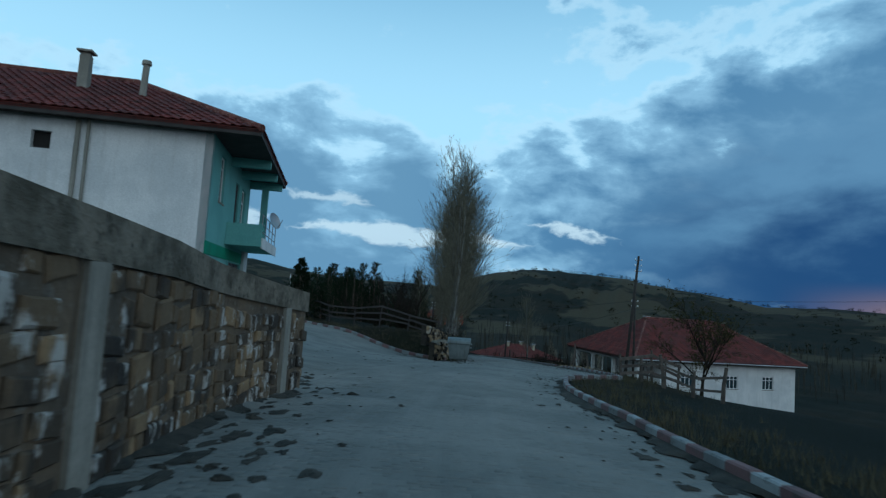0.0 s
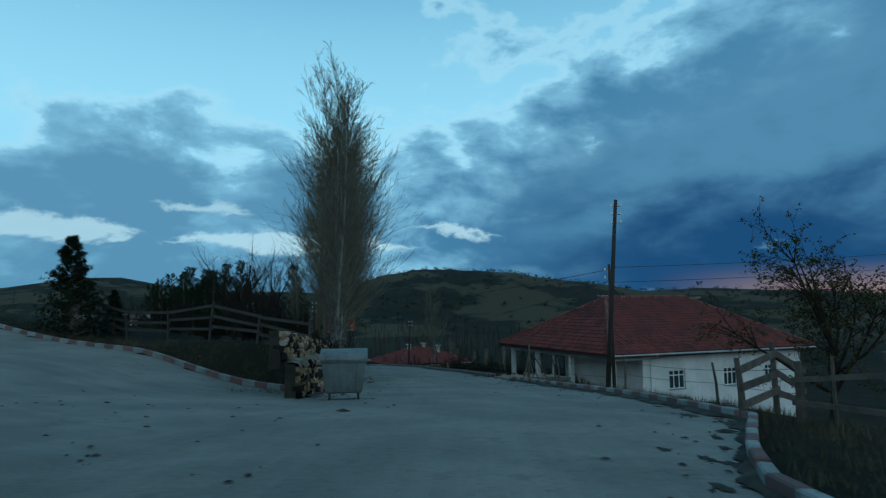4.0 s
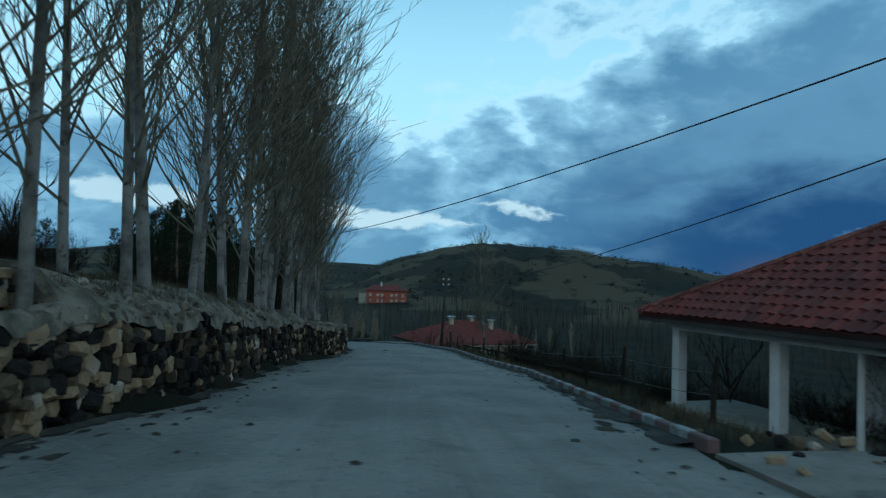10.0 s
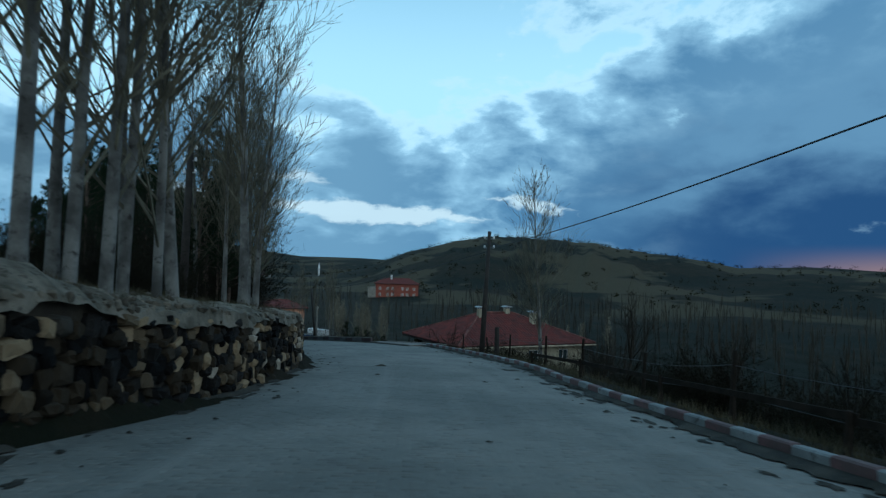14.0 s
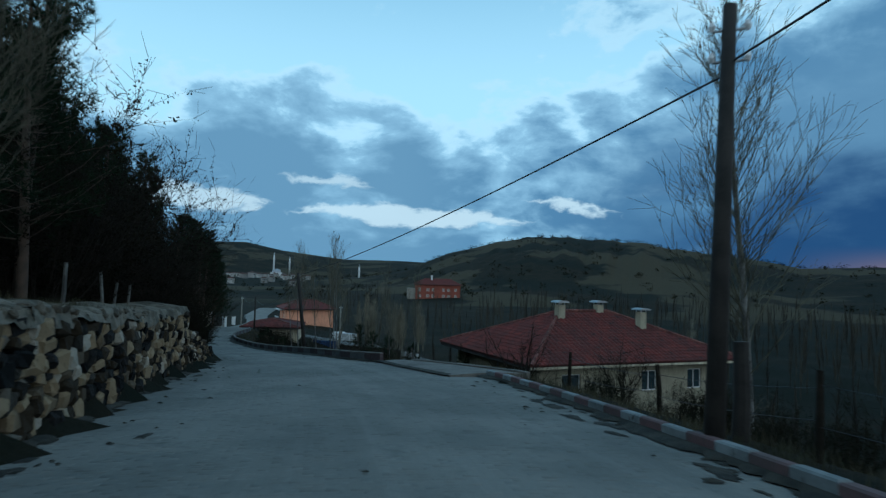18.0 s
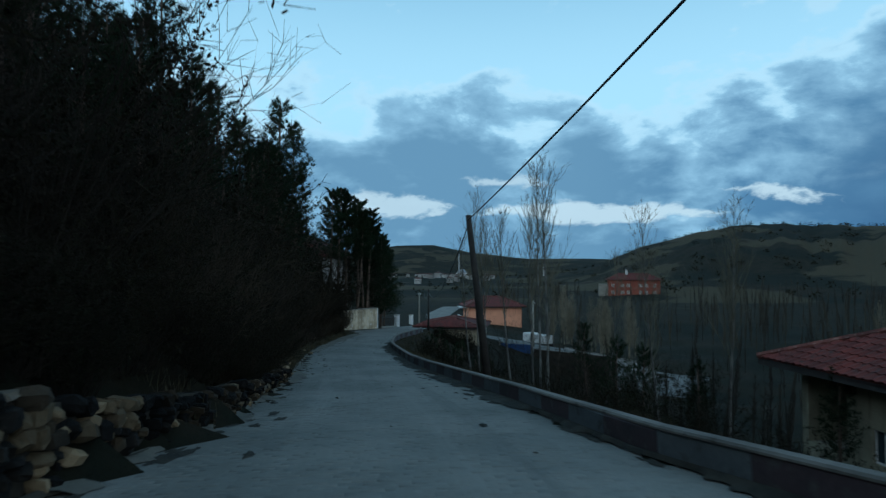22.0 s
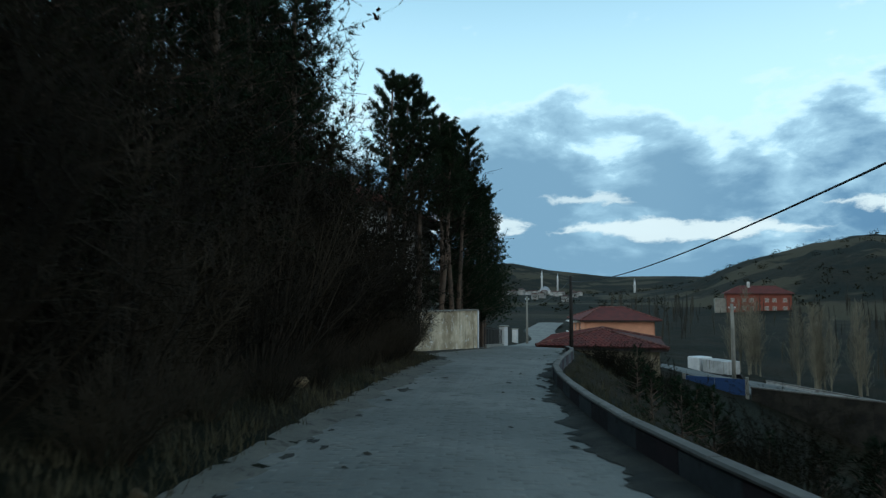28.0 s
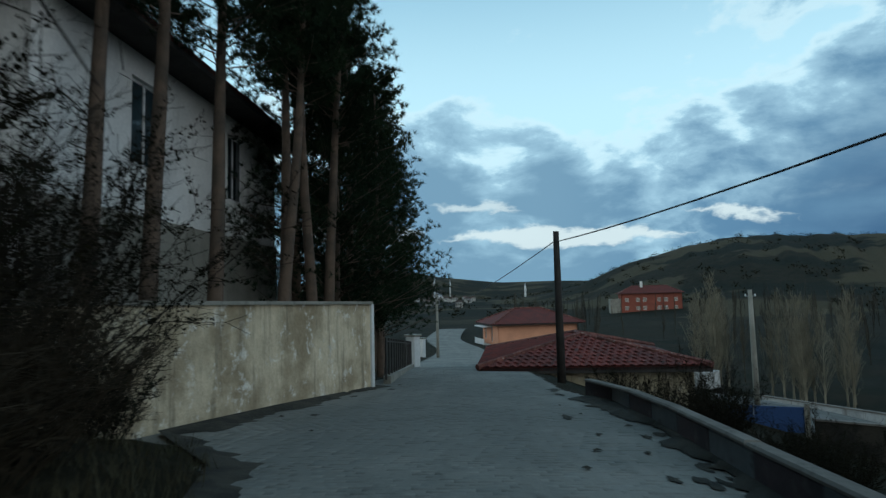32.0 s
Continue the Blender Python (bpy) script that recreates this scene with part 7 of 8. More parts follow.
# posts on the terrace above the wall
for s_, d_, a in ((103.5, -5.9, 0.05), (106.5, -5.6, -0.1), (108.6, -5.7, 0.15), (109.6, -5.4, 0.1)):
    p = at_road(s_, d_)
    ob = thing("fence_post", pose(p.x, p.y, land(p.x, p.y) - 0.1, 0, math.degrees(a), 0), "pale wooden fence post above the stone wall", "post", "terrace posts")
    part("shaft", Shape().tube([(0, 0, 0), (0.02, 0, 0.7), (0, 0, 1.35)], [0.05, 0.045, 0.04], 7), M_BARK, ob)


# loose stones and clods on the bank over the wall
rnd = random.Random(52)
clods = Shape()
for _ in range(1500):
    s_, e_ = rnd.uniform(56.5, 104), abs(rnd.gauss(0.2, 0.45))
    p = at_road(s_, along(LEFT_D, s_) - e_, wall_top(s_) + 0.03 + along(CREST, s_) * float(np.interp(e_, (0.03, 0.28, 0.6, 1.0, 1.8), (0.0, 0.26, 0.58, 0.78, 0.95))))
    src, r = STONES[rnd.randrange(14)], rnd.uniform(0.03, 0.12)
    m3 = Euler([rnd.uniform(0, 6) for _ in range(3)]).to_matrix()
    n0 = len(clods.v)
    clods.v += [p + m3 @ Vector((q.co.x * r, q.co.y * r * 1.3, q.co.z * r * 0.8)) for q in src.vertices]
    clods.f += [tuple(n0 + k for k in f.vertices) for f in src.polygons]
tagged(part("bank_clods", clods, M_CLOD), "clods and small stones on the earth bank", "stones", kind="stuff")


# ---- dirt along the road's edges ----
def dirt_strip(name, s0, s1, side, seed, wide, label, mat=None, back=-0.02):
    rnd = random.Random(seed)
    sh = Shape()
    ss = np.arange(s0, s1, 0.13)
    w = 0.4
    for s_ in ss:
        w = min(max(w + rnd.uniform(-0.13, 0.13), 0.04), wide)
        e = along(KERB_D, s_) if side > 0 else along(LEFT_D, s_)
        crown = 0.012
        for k, (f, hh) in enumerate(((back, 0.055), (0.45, 0.045), (1.0, 0.0))):
            sh.v.append(at_road(s_, e - side * w * f * (1 + (rnd.uniform(-0.16, 0.22) if f == 1 else 0)), hh - 0.02 + 0.012))
    for i in range(len(ss) - 1):
        for k in range(2):
            a = i * 3 + k
            sh.f.append((a, a + 1, a + 4, a + 3))
    tagged(part(name, sh, mat or M_LITTER, smooth=True), label, "dirt", kind="stuff")


M_LITTER = stuff_mat("dark_leaf_litter", (0.022, 0.022, 0.018), (0.05, 0.045, 0.035), 0.95, 30.0, 2.5, 0.9, 0.02)
M_DUST = stuff_mat("pale_road_dust", (0.13, 0.12, 0.10), (0.10, 0.095, 0.08), 0.95, 20.0, 1.2, 0.6, 0.015, third=(0.05, 0.045, 0.038))


def dirt_patches(s0, s1, side, n, spread_, seed, big, label):
    """Ragged dark patches of trodden dirt and leaves, thickest at the road's edge."""
    rnd = random.Random(seed)
    sh = Shape()
    for _ in range(n):
        s_ = rnd.uniform(s0, s1)
        l, r = along(LEFT_D, s_), along(KERB_D, s_)
        off = abs(rnd.gauss(0, spread_))
        c_ = r - off if side > 0 else l + off
        ra = rnd.uniform(0.05, 0.16) + (rnd.uniform(0, big) if rnd.random() < 0.3 else 0)
        k = rnd.randrange(9, 15)
        n0 = len(sh.v)
        up_ = rnd.uniform(0.0, 0.005)
        for q in range(k + 1):
            w_, rr = (6.283 * q / k, ra * rnd.uniform(0.35, 1.25)) if q < k else (0, 0)
            d_ = min(max(c_ + math.sin(w_) * rr * 0.75, l + 0.02), r - 0.01)
            crown = 0.05 * (1 - (2 * (d_ - l) / (r - l) - 1) ** 2)
            sh.v.append(at_road(s_ + math.cos(w_) * rr * 1.7, d_, crown - 0.026 + up_ + (0.012 if q == k else 0)))
        sh.f += [(n0 + k, n0 + q, n0 + (q + 1) % k) for q in range(k)]
    tagged(part("dirt_patches", sh, M_LITTER), label, "dirt", kind="stuff")


dirt_strip("edge_dirt", -20, 50, 1, 1, 0.3, "dark grit and leaf litter along the kerb")
dirt_strip("edge_dirt", 55, 109, 1, 2, 0.3, "dark grit and leaf litter along the kerb")
dirt_strip("edge_dirt", 109, 168, 1, 12, 0.5, "dark grit and leaf litter along the kerb wall")
dirt_strip("edge_dirt", -22, 13.0, -1, 3, 0.3, "dark litter at the foot of the yard wall")
dirt_patches(-4, 52, 1, 110, 0.4, 41, 0.14, "ragged dark dirt patches beside the kerb")
dirt_patches(55, 104, 1, 110, 0.35, 42, 0.12, "ragged dark dirt patches beside the kerb")
dirt_patches(110, 170, 1, 110, 0.4, 43, 0.12, "ragged dark dirt patches beside the kerb wall")
dirt_patches(4, 17, -1, 80, 0.9, 44, 0.12, "ragged dark dirt patches beside the yard wall")
dirt_patches(39, 116, -1, 170, 0.5, 45, 0.15, "ragged dark dirt patches beside the stone wall")
dirt_patches(116, 172, -1, 120, 0.45, 46, 0.13, "ragged dark dirt patches on the road verge")
dirt_strip("edge_dirt", 159.5, 171.5, -1, 6, 1.9, "dark earth at the foot of the plaster wall")
dirt_strip("edge_dirt", 39, 116, -1, 4, 0.25, "dark litter at the foot of the stone wall")
dirt_strip("verge_dust", 113, 160, -1, 7, 0.9, "pale dust and gravel along the road verge", M_DUST, -0.25)
sh = Shape()
rnd = random.Random(14)
for s_ in np.arange(104.5, 111.3, 0.15):
    e = along(SLAB_IN, s_)
    for f in (-0.09 - rnd.uniform(0, 0.06), 0.03 + rnd.uniform(0, 0.05)):
        sh.v.append(at_road(s_, e + f, 0.075 if f > 0 else 0.035))
sh.f += [(2 * k, 2 * k + 1, 2 * k + 3, 2 * k + 2) for k in range(len(sh.v) // 2 - 1)]
tagged(part("joint_dirt", sh, M_LITTER), "dark dirt in the joint beside the concrete slab", "dirt", kind="stuff")
rnd = random.Random(9)
bits = Shape()
for _ in range(900):
    s_ = rnd.uniform(-5, 168) if rnd.random() < 0.6 else rnd.uniform(-5, 60)
    l, r = along(LEFT_D, s_), along(KERB_D, s_)
    u = rnd.random()
    if s_ > 112 and (u > 0.93 or rnd.random() < 0.6):
        continue
    d_ = l + 0.2 + abs(rnd.gauss(0, 0.9)) if u < 0.5 else (r - 0.15 - abs(rnd.gauss(0, 0.7)) if u < 0.93 else rnd.uniform(l, r))
    if 19 < s_ < 38 and u < 0.5:
        d_ = rnd.uniform(-11, -2)
    c = at_road(s_, d_, -0.012 + 0.05 * (1 - (2 * (d_ - l) / (r - l) - 1) ** 2) if l < d_ < r else 0.02)
    if d_ < l:
        c.z = float(ground_z([c.x], [c.y])[0]) + 0.065
    n = rnd.randrange(5, 8)
    rad = rnd.uniform(0.015, 0.06) * (2.6 if rnd.random() < 0.05 and s_ < 112 else 1)
    k0 = len(bits.v)
    bits.v.append(c + Vector((0, 0, rad * 0.35)))
    for k in range(n):
        w_ = 6.283 * k / n
        q = rad * rnd.uniform(0.5, 1.3)
        bits.v.append(c + Vector((math.cos(w_) * q * 1.5, math.sin(w_) * q, -0.004)))
    bits.f += [(k0, k0 + 1 + k, k0 + 1 + (k + 1) % n) for k in range(n)]
tagged(part("road_litter", bits, M_LITTER), "dark leaves, dung and pebbles scattered on the road", "litter", kind="stuff")

# ---- grass on the verges ----
rnd = random.Random(21)
grass = Shape()


def tuft(x, y, z, h, n):
    for _ in range(n):
        a = rnd.uniform(0, 6.283)
        b = Vector((x + rnd.gauss(0, 0.09), y + rnd.gauss(0, 0.09), z - 0.02))
        t_ = b + Vector((math.cos(a) * h * rnd.uniform(0.1, 0.7), math.sin(a) * h * rnd.uniform(0.1, 0.7), h * rnd.uniform(0.6, 1.1)))
        w_ = Vector((-math.sin(a), math.cos(a), 0)) * 0.007
        grass.face(b - w_, b + w_, t_)


for _ in range(7200):
    u = rnd.random()
    if u < 0.62:
        s_ = rnd.uniform(-18, 170)
        d_ = along(KERB_D, s_) + 0.3 + abs(rnd.gauss(0, 1.6))
        if 50 < s_ < 55 or 104 < s_ < 111.5:
            continue
    elif u < 0.85:
        s_ = rnd.uniform(116, 163)
        d_ = along(LEFT_D, s_) - 0.05 - abs(rnd.gauss(0, 0.9))
    else:
        s_ = rnd.uniform(40, 116)
        d_ = along(LEFT_D, s_) - 0.9 - abs(rnd.gauss(0, 1.3))
    p = at_road(s_, d_)
    tuft(p.x, p.y, land(p.x, p.y), rnd.uniform(0.10, 0.32), 9)
for _ in range(2600):
    s_, e_ = rnd.uniform(56, 104), rnd.uniform(0.45, 1.9)
    p = at_road(s_, along(LEFT_D, s_) - e_, wall_top(s_) + along(CREST, s_) * float(np.interp(e_, (0.3, 0.6, 1.0, 1.8), (0.3, 0.6, 0.8, 0.97))))
    tuft(p.x, p.y, max(p.z, land(p.x, p.y)), rnd.uniform(0.08, 0.26), 8)
for _ in range(900):
    m_ = rnd.uniform(0.5, 32)
    p = BK + BU * m_ - BV * (0.3 + abs(rnd.gauss(0, 1.2)))
    tuft(p.x, p.y, land(p.x, p.y), rnd.uniform(0.12, 0.35), 9)
tagged(part("verge_grass", grass, M_DRY), "dry straw-coloured grass on the verges", "grass", kind="stuff")

# ---- beyond the plaster wall: gate fence, white pillar ----
gate = thing("yard_fence", Matrix.Translation((-62.3, 123.6, -10.9)), "dark metal yard fence on a low wall", "fence")
gd = Vector((-0.50, 0.866, -0.075))
for k in range(14):
    p = gd * (0.9 * k)
    part("picket", Shape().box((p.x - 0.02, p.y - 0.02, p.z + 0.2), (p.x + 0.02, p.y + 0.02, p.z + 1.35)), M_TRIM, gate)
part("low_wall", Shape().slab([gd * 0 + Vector((-0.1, 0, 0.3)), gd * 12 + Vector((-0.1, 0, 0.3)), gd * 12 + Vector((0.1, 0.06, 0.3)), gd * 0 + Vector((0.1, 0.06, 0.3))], (0, 0, -1.0)), M_CONC, gate)
part("top_rail", Shape().tube([gd * 0 + Vector((0, 0, 1.25)), gd * 11.7 + Vector((0, 0, 1.25))], [0.025, 0.025], 6), M_TRIM, gate)
for x, y in ((-79.9, 153.2), (-68.6, 134.6)):
    wp = thing("gate_pillar", pose(x, y, land(x, y) - 0.2), "white painted gate pillar", "pillar", "gate pillars")
    part("shaft", Shape().box((-0.25, -0.25, 0), (0.25, 0.25, 1.7)), M_WHITE, wp, bevel=0.02)
    part("cap", Shape().box((-0.32, -0.32, 1.7), (0.32, 0.32, 1.8)), M_CONC, wp, bevel=0.02)
pole(-78.5, 153.5, -8.0, (0, 0), 0.12, "pale concrete power pole at the street corner", 1, M_CONC)

M_TOWNW = stuff_mat("old_white_yard_wall", (0.42, 0.43, 0.42), (0.30, 0.31, 0.30), 0.9, 8.0, 0.8, 0.3, 0.01, stain=(0.16, 0.15, 0.13), dirt=0.8)

# ---- valley yard: truck, walls, blue gate ----
def on_land(x, y):
    return land(x, y)


tk = thing("white_truck", pose(-59.6, 158.6, on_land(-59.6, 158.6) - 0.5, 0, 0, 65), "small white truck parked in the valley yard", "truck")
part("cargo_box", Shape().box((-0.9, -1.6, 0.75), (0.9, 1.3, 2.0)), M_TOWNW, tk, bevel=0.04)
part("cab", Shape().slab([(-0.95, 1.7, 0.5), (0.95, 1.7, 0.5), (0.95, 3.2, 0.5), (-0.95, 3.2, 0.5)], (0, 0, 1.6)), M_WHITE, tk, bevel=0.08)
part("windscreen", Shape().box((-0.85, 3.205, 1.35), (0.85, 3.22, 1.95)), M_GLASS, tk)
for sx in (-0.9, 0.9):
    for y_ in (-1.4, 2.4):
        part("wheel", Shape().tube([(sx - 0.11, y_, 0.42), (sx + 0.11, y_, 0.42)], [0.42, 0.42], 16), M_RUBBER, tk)


def low_wall(a, b, h, mat, label, nm="yard_wall_low", posts=0):
    a, b = Vector((*a, 0)), Vector((*b, 0))
    za = max(land(a.x, a.y), land(b.x, b.y))
    ob = thing(nm, pose(a.x, a.y, za, 0, 0, math.degrees(math.atan2((b - a).y, (b - a).x))), label, "wall", kind="structure")
    n = max(1, int((b - a).length / 3.0))
    L = (b - a).length / n
    for k in range(n):
        part("panel", Shape().box((k * L + 0.01, -0.1, -2.5), ((k + 1) * L - 0.01, 0.1, h)), mat, ob)
    part("coping", Shape().box((-0.05, -0.15, h), (n * L + 0.05, 0.15, h + 0.08)), M_PARAPET, ob)


low_wall((-55.0, 156.6), (-42.4, 147.8), 0.3, M_TOWNW, "white yard wall in the valley")
low_wall((-52.2, 139.9), (-42.0, 138.4), 0.8, M_MORTAR, "dull brown yard wall below the slope")
bg = thing("blue_gate", pose(-56.3, 139.2, on_land(-53.9, 139.4) - 0.3, 0, 0, 8), "blue sheet-metal yard gate", "gate")
for k in range(2):
    part("leaf", Shape().box((k * 1.9 + 0.02, -0.03, 0.1), (k * 1.9 + 1.88, 0.03, 1.15)), M_BLUE, bg)
for x_ in (-0.1, 3.9):
    part("post", Shape().box((x_ - 0.1, -0.1, -0.5), (x_ + 0.1, 0.1, 1.3)), M_CONC, bg)
pad = Shape()
M_PAD = stuff_mat("pale_yard_concrete", (0.13, 0.13, 0.122), (0.08, 0.08, 0.075), 0.9, 8.0, 0.4, 0.3, 0.01)
for j in range(9):
    for i in range(13):
        x, y = -62 + i * 2.2, 141 + j * 2.1
        pad.v.append(Vector((x, y, float(land(x, y)) + 0.06)))
for j in range(8):
    for i in range(12):
        a = j * 13 + i
        pad.f.append((a, a + 1, a + 14, a + 13))
tagged(part("yard_paving", pad, M_PAD, smooth=True), "pale concrete yard in the valley", "yard", kind="structure")

# ---- distant town ----
def minaret(x, y, top, h, label):
    ob = thing("minaret", pose(x, y, top - h), label, "minaret", "minarets")
    part("shaft", Shape().tube([(0, 0, -8), (0, 0, h * 0.62), (0, 0, h * 0.84)], [1.5, 1.2, 1.0], 12), M_WHITE, ob, smooth=True)
    part("balcony", Shape().tube([(0, 0, h * 0.60), (0, 0, h * 0.63), (0, 0, h * 0.66)], [1.2, 1.9, 1.9], 12), M_WHITE, ob)
    part("spire", Shape().tube([(0, 0, h * 0.84), (0, 0, h)], [1.15, 0.05], 12), M_METAL, ob, "grey lead spire")


minaret(-516, 880, 27.0, 30, "slender white minaret beside the town mosque")
minaret(-525, 942, 23.5, 30, "slender white minaret over the far town")
minaret(-338, 796, 10.0, 24, "slender white minaret down the valley")
mq = thing("mosque", pose(-506, 872, -12, 0, 0, 30), "white domed mosque in the far town", "mosque")
part("hall", Shape().box((-9, -9, -8), (9, 9, 8)), M_WHITE, mq)
sh = Shape()
for r in range(7):
    for k in range(18):
        a, b = math.pi / 2 * r / 6, 6.283 * k / 18
        sh.v.append(Vector((7 * math.cos(a) * math.cos(b), 7 * math.cos(a) * math.sin(b), 8 + 6 * math.sin(a))))
for r in range(6):
    for k in range(18):
        l = (k + 1) % 18
        sh.f.append((r * 18 + k, r * 18 + l, r * 18 + 18 + l, r * 18 + 18 + k))
part("dome", sh, M_METAL, mq, "grey dome", smooth=True)
M_TROOF = stuff_mat("dull_far_roof", (0.085, 0.04, 0.034), (0.06, 0.045, 0.04), 0.9, 2.0, 0.1, 0.0, vary=0.3)
M_TOWN = stuff_mat("weathered_town_plaster", (0.36, 0.36, 0.34), (0.22, 0.22, 0.21), 0.9, 2.0, 0.1, 0.0, vary=0.35)
town_src = thing("town_house", pose(-300, 480, -200), "small distant town house with a red roof", "house", "far town")
part("wall", Shape().box((-5, -4, -6), (5, 4, 5)), M_TOWN, town_src)
part("roof", Shape().slab([(-5.6, -4.6, 5), (5.6, -4.6, 5), (2.5, 0, 7.2), (-2.5, 0, 7.2)], (0, 0, -0.2)).slab([(5.6, 4.6, 5), (-5.6, 4.6, 5), (-2.5, 0, 7.2), (2.5, 0, 7.2)], (0, 0, -0.2)).slab([(5.6, -4.6, 5), (5.6, 4.6, 5), (2.5, 0, 7.2)], (0, 0, -0.2)).slab([(-5.6, 4.6, 5), (-5.6, -4.6, 5), (-2.5, 0, 7.2)], (0, 0, -0.2)), M_TROOF, town_src)
for k in range(3):
    part("window", Shape().box((-3.5 + k * 2.8, -4.05, 1.5), (-2.3 + k * 2.8, -4.0, 3.2)), M_GLASS, town_src)
rnd = random.Random(63)
spots = []
while len(spots) < 46:
    a, r = radians(rnd.uniform(27.5, 39.5)), rnd.uniform(520, 950)
    x, y = -15 - math.sin(a) * r, 50 + math.cos(a) * r
    if all(math.hypot(x - p, y - q) > 14 for p, q in spots):
        spots.append((x, y))
for i, (x, y) in enumerate(spots):
    m = Matrix.LocRotScale(Vector((x, y, land(x, y) + 1.5)), Euler((0, 0, rnd.uniform(0, 3.1))), (0.72, 0.72, 0.72))
    if i == 0:
        town_src.matrix_basis = m
    else:
        copy_thing(town_src, m)


# ---- paving blocks and wall stones ----
def on_road(s, d, h):
    """Many points at once: d metres right of the road's line at s, h over the road's crown."""
    x, y = np.interp(s, LINE_S, LINE[:, 0]), np.interp(s, LINE_S, LINE[:, 1])
    tx, ty = np.interp(s, LINE_S, LINE_T[:, 0]), np.interp(s, LINE_S, LINE_T[:, 1])
    l, r = along(LEFT_D, s) - np.where(s > 118, 0.5, 0.25), along(KERB_D, s) + 0.1
    crown = 0.05 * (1 - np.clip(2 * (d - l) / (r - l) - 1, -1, 1) ** 2)
    return np.stack([x + ty * d, y - tx * d, np.interp(s, LINE_S, LINE[:, 2]) + h + crown], -1)


def block_field(rows_, seed):
    """Corner offsets for rows of blocks laid in running bond across the road."""
    rng = np.random.default_rng(seed)
    cs, cd = [], []
    for k, s in enumerate(rows_):
        l, r = along(LEFT_D, s), along(KERB_D, s)
        d = np.arange(l + (0.11 if k % 2 else 0.0), r - 0.02, 0.22)
        cs.append(np.full(len(d), s))
        cd.append(d + 0.11)
    return np.concatenate(cs), np.concatenate(cd), rng


def block_mesh(s, d, rng, name):
    n = len(s)
    lift = rng.uniform(-0.001, 0.001, n)
    tilt_s, tilt_d = rng.uniform(-0.0015, 0.0015, n), rng.uniform(-0.0015, 0.0015, n)
    pts = []
    for ring, (a, b, h) in enumerate(((0.0542, 0.1092, -0.038), (0.0515, 0.1065, -0.0358))):
        for u, v in ((-1, -1), (-1, 1), (1, 1), (1, -1)):
            hh = h + (lift + u * tilt_s + v * tilt_d if ring else 0.0)
            pts.append(on_road(s + u * a, d + v * b, hh))
    co = np.stack(pts, 1).reshape(-1, 3)
    base = np.arange(n)[:, None, None] * 8
    quads = (base + np.array([[7, 6, 5, 4], [0, 4, 5, 1], [1, 5, 6, 2], [2, 6, 7, 3], [3, 7, 4, 0]])[None]).reshape(-1)
    me_ = bpy.data.meshes.new(name)
    me_.vertices.add(n * 8)
    me_.vertices.foreach_set("co", co.ravel())
    me_.loops.add(n * 20)
    me_.loops.foreach_set("vertex_index", quads)
    me_.polygons.add(n * 5)
    me_.polygons.foreach_set("loop_start", np.arange(n * 5) * 4)
    me_.update(calc_edges=True)
    me_.validate()
    set_lane(me_, np.repeat(d, 8), np.repeat(s, 8))
    me_.materials.append(M_ROAD)
    return me_


for a, b in ((-3.0, 60.0), (60.0, 120.0), (120.0, 157.5), (159.2, 185.0)):
    s_, d_, rng = block_field(np.arange(a, b, 0.11), int(a) + 50)
    tagged(part("paving_blocks", block_mesh(s_, d_, rng, "paving_blocks"), None, road), kind="stuff")
one = Shape()
for z, a, b in ((0.0, 0.1092, 0.0542), (0.0022, 0.1065, 0.0515)):
    for u, v in ((-1, -1), (1, -1), (1, 1), (-1, 1)):
        one.v.append(Vector((u * a, v * b, z)))
one.f += [(4, 5, 6, 7), (0, 1, 5, 4), (1, 2, 6, 5), (2, 3, 7, 6), (3, 0, 4, 7)]
one_me = one.mesh("paving_block", M_ROAD)
s_, d_, rng = block_field(np.arange(157.5, 159.15, 0.11), 3)
places = on_road(s_, d_, -0.038)
for i in range(len(s_)):
    ob = new("paving_block", one_me)
    ob.parent = road
    slope = math.degrees(math.atan2(road_z(s_[i] + 0.5) - road_z(s_[i] - 0.5), 1.0))
    ob.matrix_basis = pose(*places[i], 0, 0, heading(s_[i])) @ pose(0, 0, 0, slope, 0, 0)


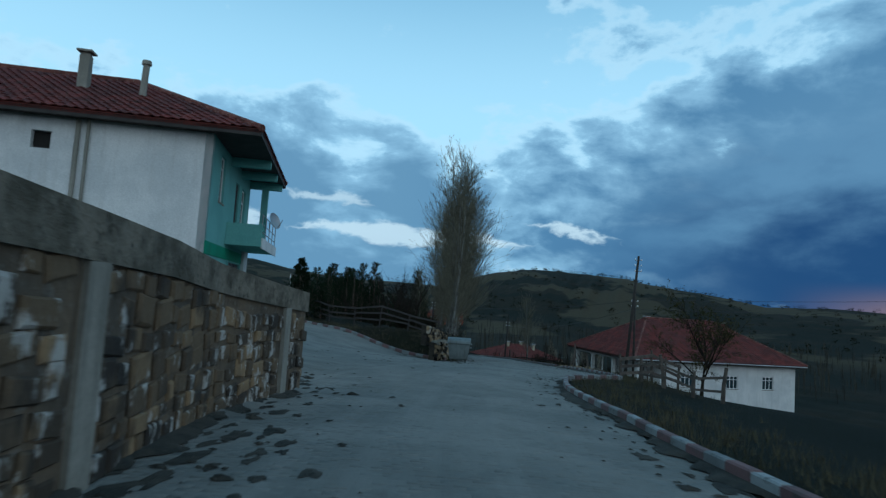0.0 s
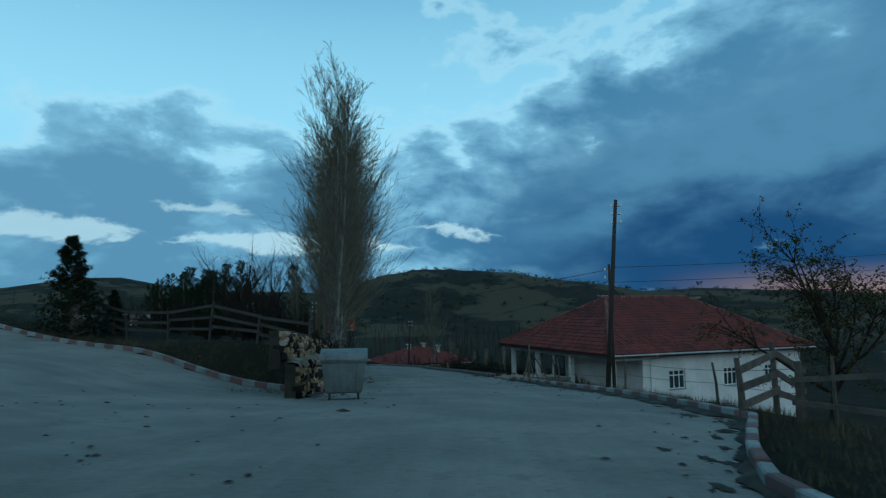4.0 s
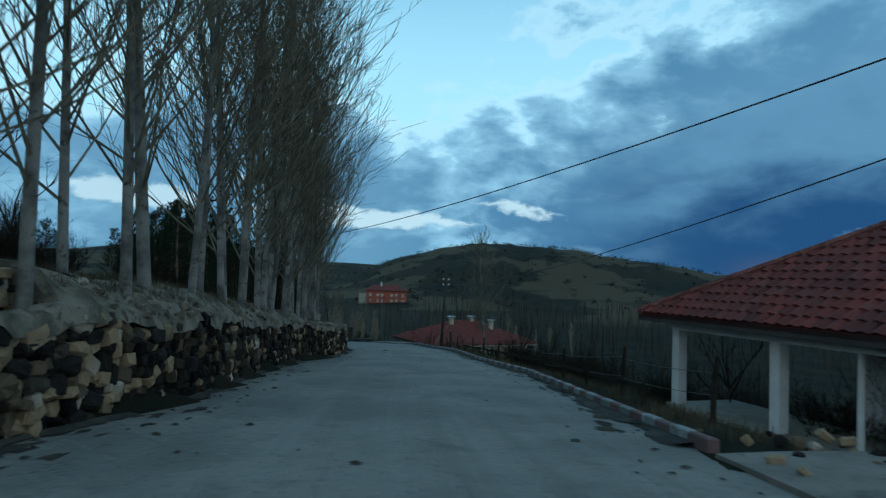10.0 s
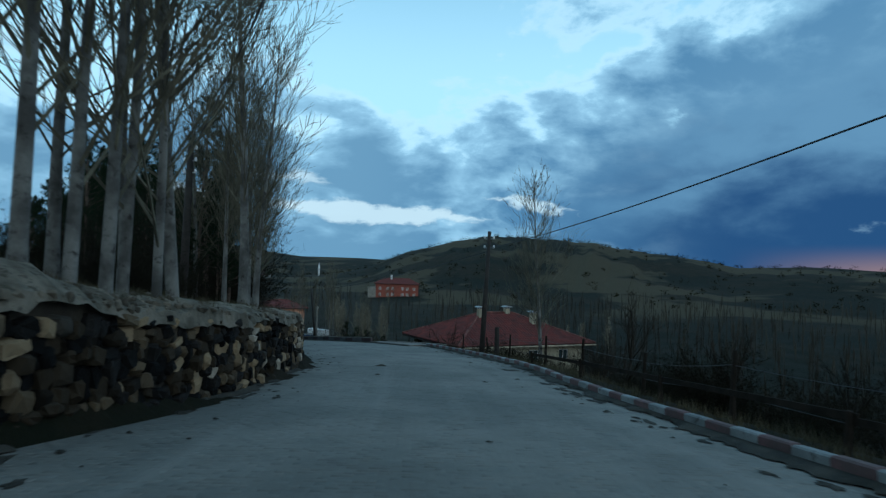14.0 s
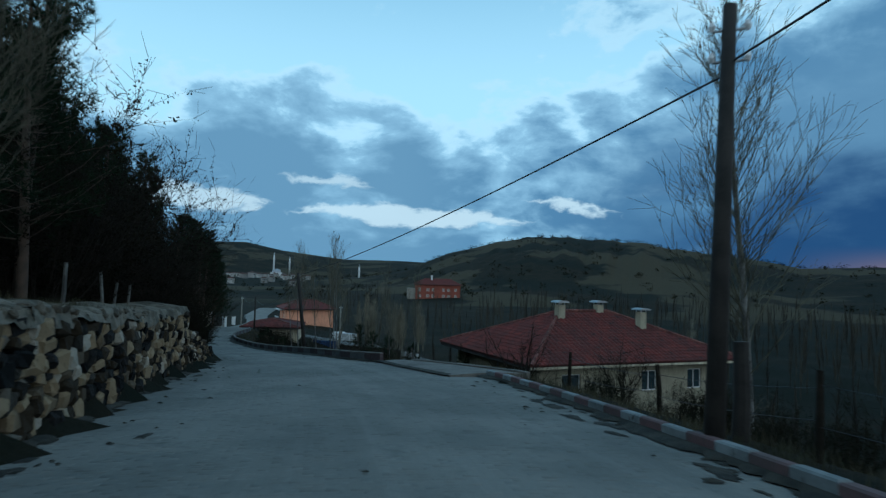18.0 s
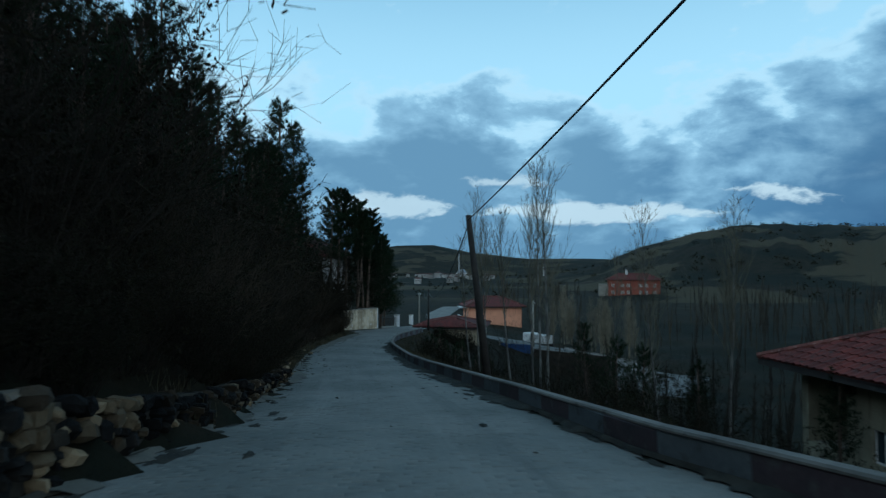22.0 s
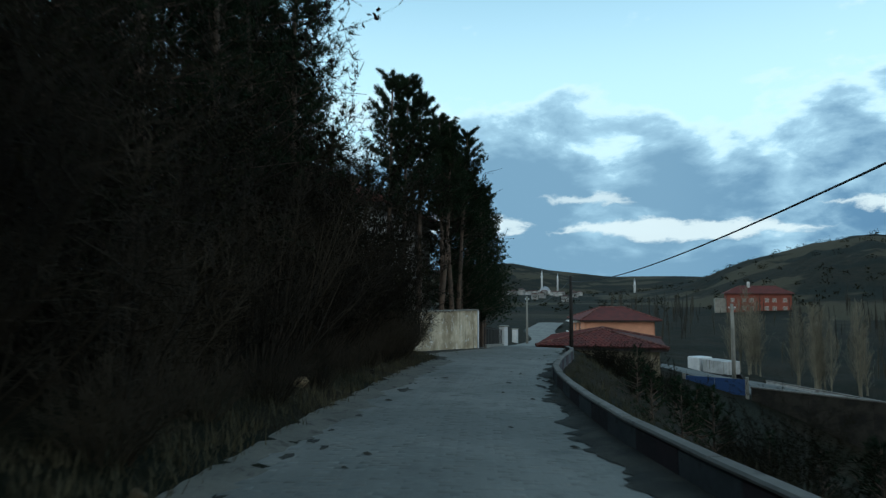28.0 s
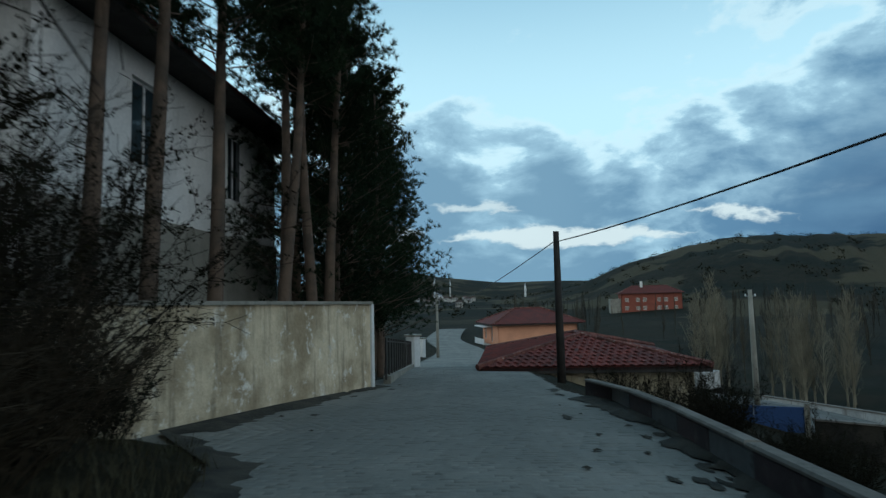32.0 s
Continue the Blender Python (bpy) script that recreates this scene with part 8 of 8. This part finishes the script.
def yard_stone_mat():
    m = bpy.data.materials.new("brown_wall_stone")
    m.use_nodes = True
    add = nodes_of(m.node_tree)
    pos = world_at(add)
    pick = add("ShaderNodeObjectInfo").outputs["Random"]
    small = add("ShaderNodeTexNoise", Vector=pos, Scale=18.0, Detail=6.0, Roughness=0.7).outputs[0]
    smear = add("ShaderNodeTexNoise", Vector=add("ShaderNodeMapping", i0=pos, Scale=(1.6, 1.6, 0.8)).outputs[0], Scale=2.1, Detail=6.0, Roughness=0.68).outputs[0]
    damp = add("ShaderNodeTexNoise", Vector=add("ShaderNodeMapping", i0=pos, Scale=(1.0, 1.0, 0.7)).outputs[0], Scale=0.8, Detail=4.0, Roughness=0.6).outputs[0]
    col = mix(add, band(add, pick, 0.15, 0.4), (0.07, 0.055, 0.04, 1), (0.13, 0.095, 0.06, 1))
    col = mix(add, band(add, pick, 0.6, 0.9), col, (0.25, 0.175, 0.10, 1))
    col = mix(add, band(add, damp, 0.45, 0.58, 0.0, 0.85), col, (0.028, 0.026, 0.024, 1))
    col = mix(add, band(add, smear, 0.54, 0.62, 0.0, 0.9), col, (0.40, 0.39, 0.36, 1))
    col = add("ShaderNodeHueSaturation", Color=col, Value=maths(add, "ADD", 0.6, maths(add, "MULTIPLY", small, 0.8))).outputs[0]
    bs = add("ShaderNodeBsdfPrincipled", Base_Color=col, Roughness=0.93)
    bs.inputs["Specular IOR Level"].default_value = 0.2
    b_ = add("ShaderNodeBump", Strength=0.8, Distance=0.02, Height=small)
    m.node_tree.links.new(b_.outputs[0], bs.inputs["Normal"])
    add("ShaderNodeOutputMaterial", Surface=bs.outputs[0])
    return m


M_YSTONE = yard_stone_mat()
rnd = random.Random(88)
YST = []
for k in range(5):
    sh = Shape()
    for z, g in ((-0.5, 0.5), (0.25, 0.5), (0.5, 0.40)):
        for u, v in ((-1, -1), (1, -1), (1, 1), (-1, 1)):
            sh.v.append(Vector((z, u * g * rnd.uniform(0.86, 1.0), v * g * rnd.uniform(0.84, 1.0))))
    for r in range(2):
        for q in range(4):
            l = (q + 1) % 4
            sh.f.append((r * 4 + q, r * 4 + l, r * 4 + 4 + l, r * 4 + 4 + q))
    sh.f.append((8, 9, 10, 11))
    YST.append(sh.mesh("stone", M_YSTONE))
z = -0.05
while z < 1.72:
    hgt = rnd.uniform(0.2, 0.34)
    s = 0.6 + rnd.uniform(0, 0.2)
    while s < 12.9:
        w = rnd.uniform(0.2, 0.6)
        if z + hgt * 0.9 < yard_top(s) - 0.42 and not any(abs(s + w / 2 - q) < w / 2 + 0.12 for q in (5.0, 12.0)):
            ob = new("stone", YST[rnd.randrange(5)])
            ob.parent = cw
            p = at_road(s + w / 2, along(LEFT_D, s + w / 2) - 0.005 + rnd.uniform(-0.015, 0.012), z + hgt / 2 + rnd.uniform(-0.04, 0.04))
            ob.matrix_basis = Matrix.LocRotScale(p, Euler((rnd.uniform(-0.16, 0.16), 0, radians(heading(s) - math.degrees(math.atan2(along(LEFT_D, s + 0.5) - along(LEFT_D, s - 0.5), 1.0))))), (rnd.uniform(0.07, 0.12), w * rnd.uniform(0.85, 1.05), hgt * rnd.uniform(0.7, 1.15)))
        s += w
    z += hgt
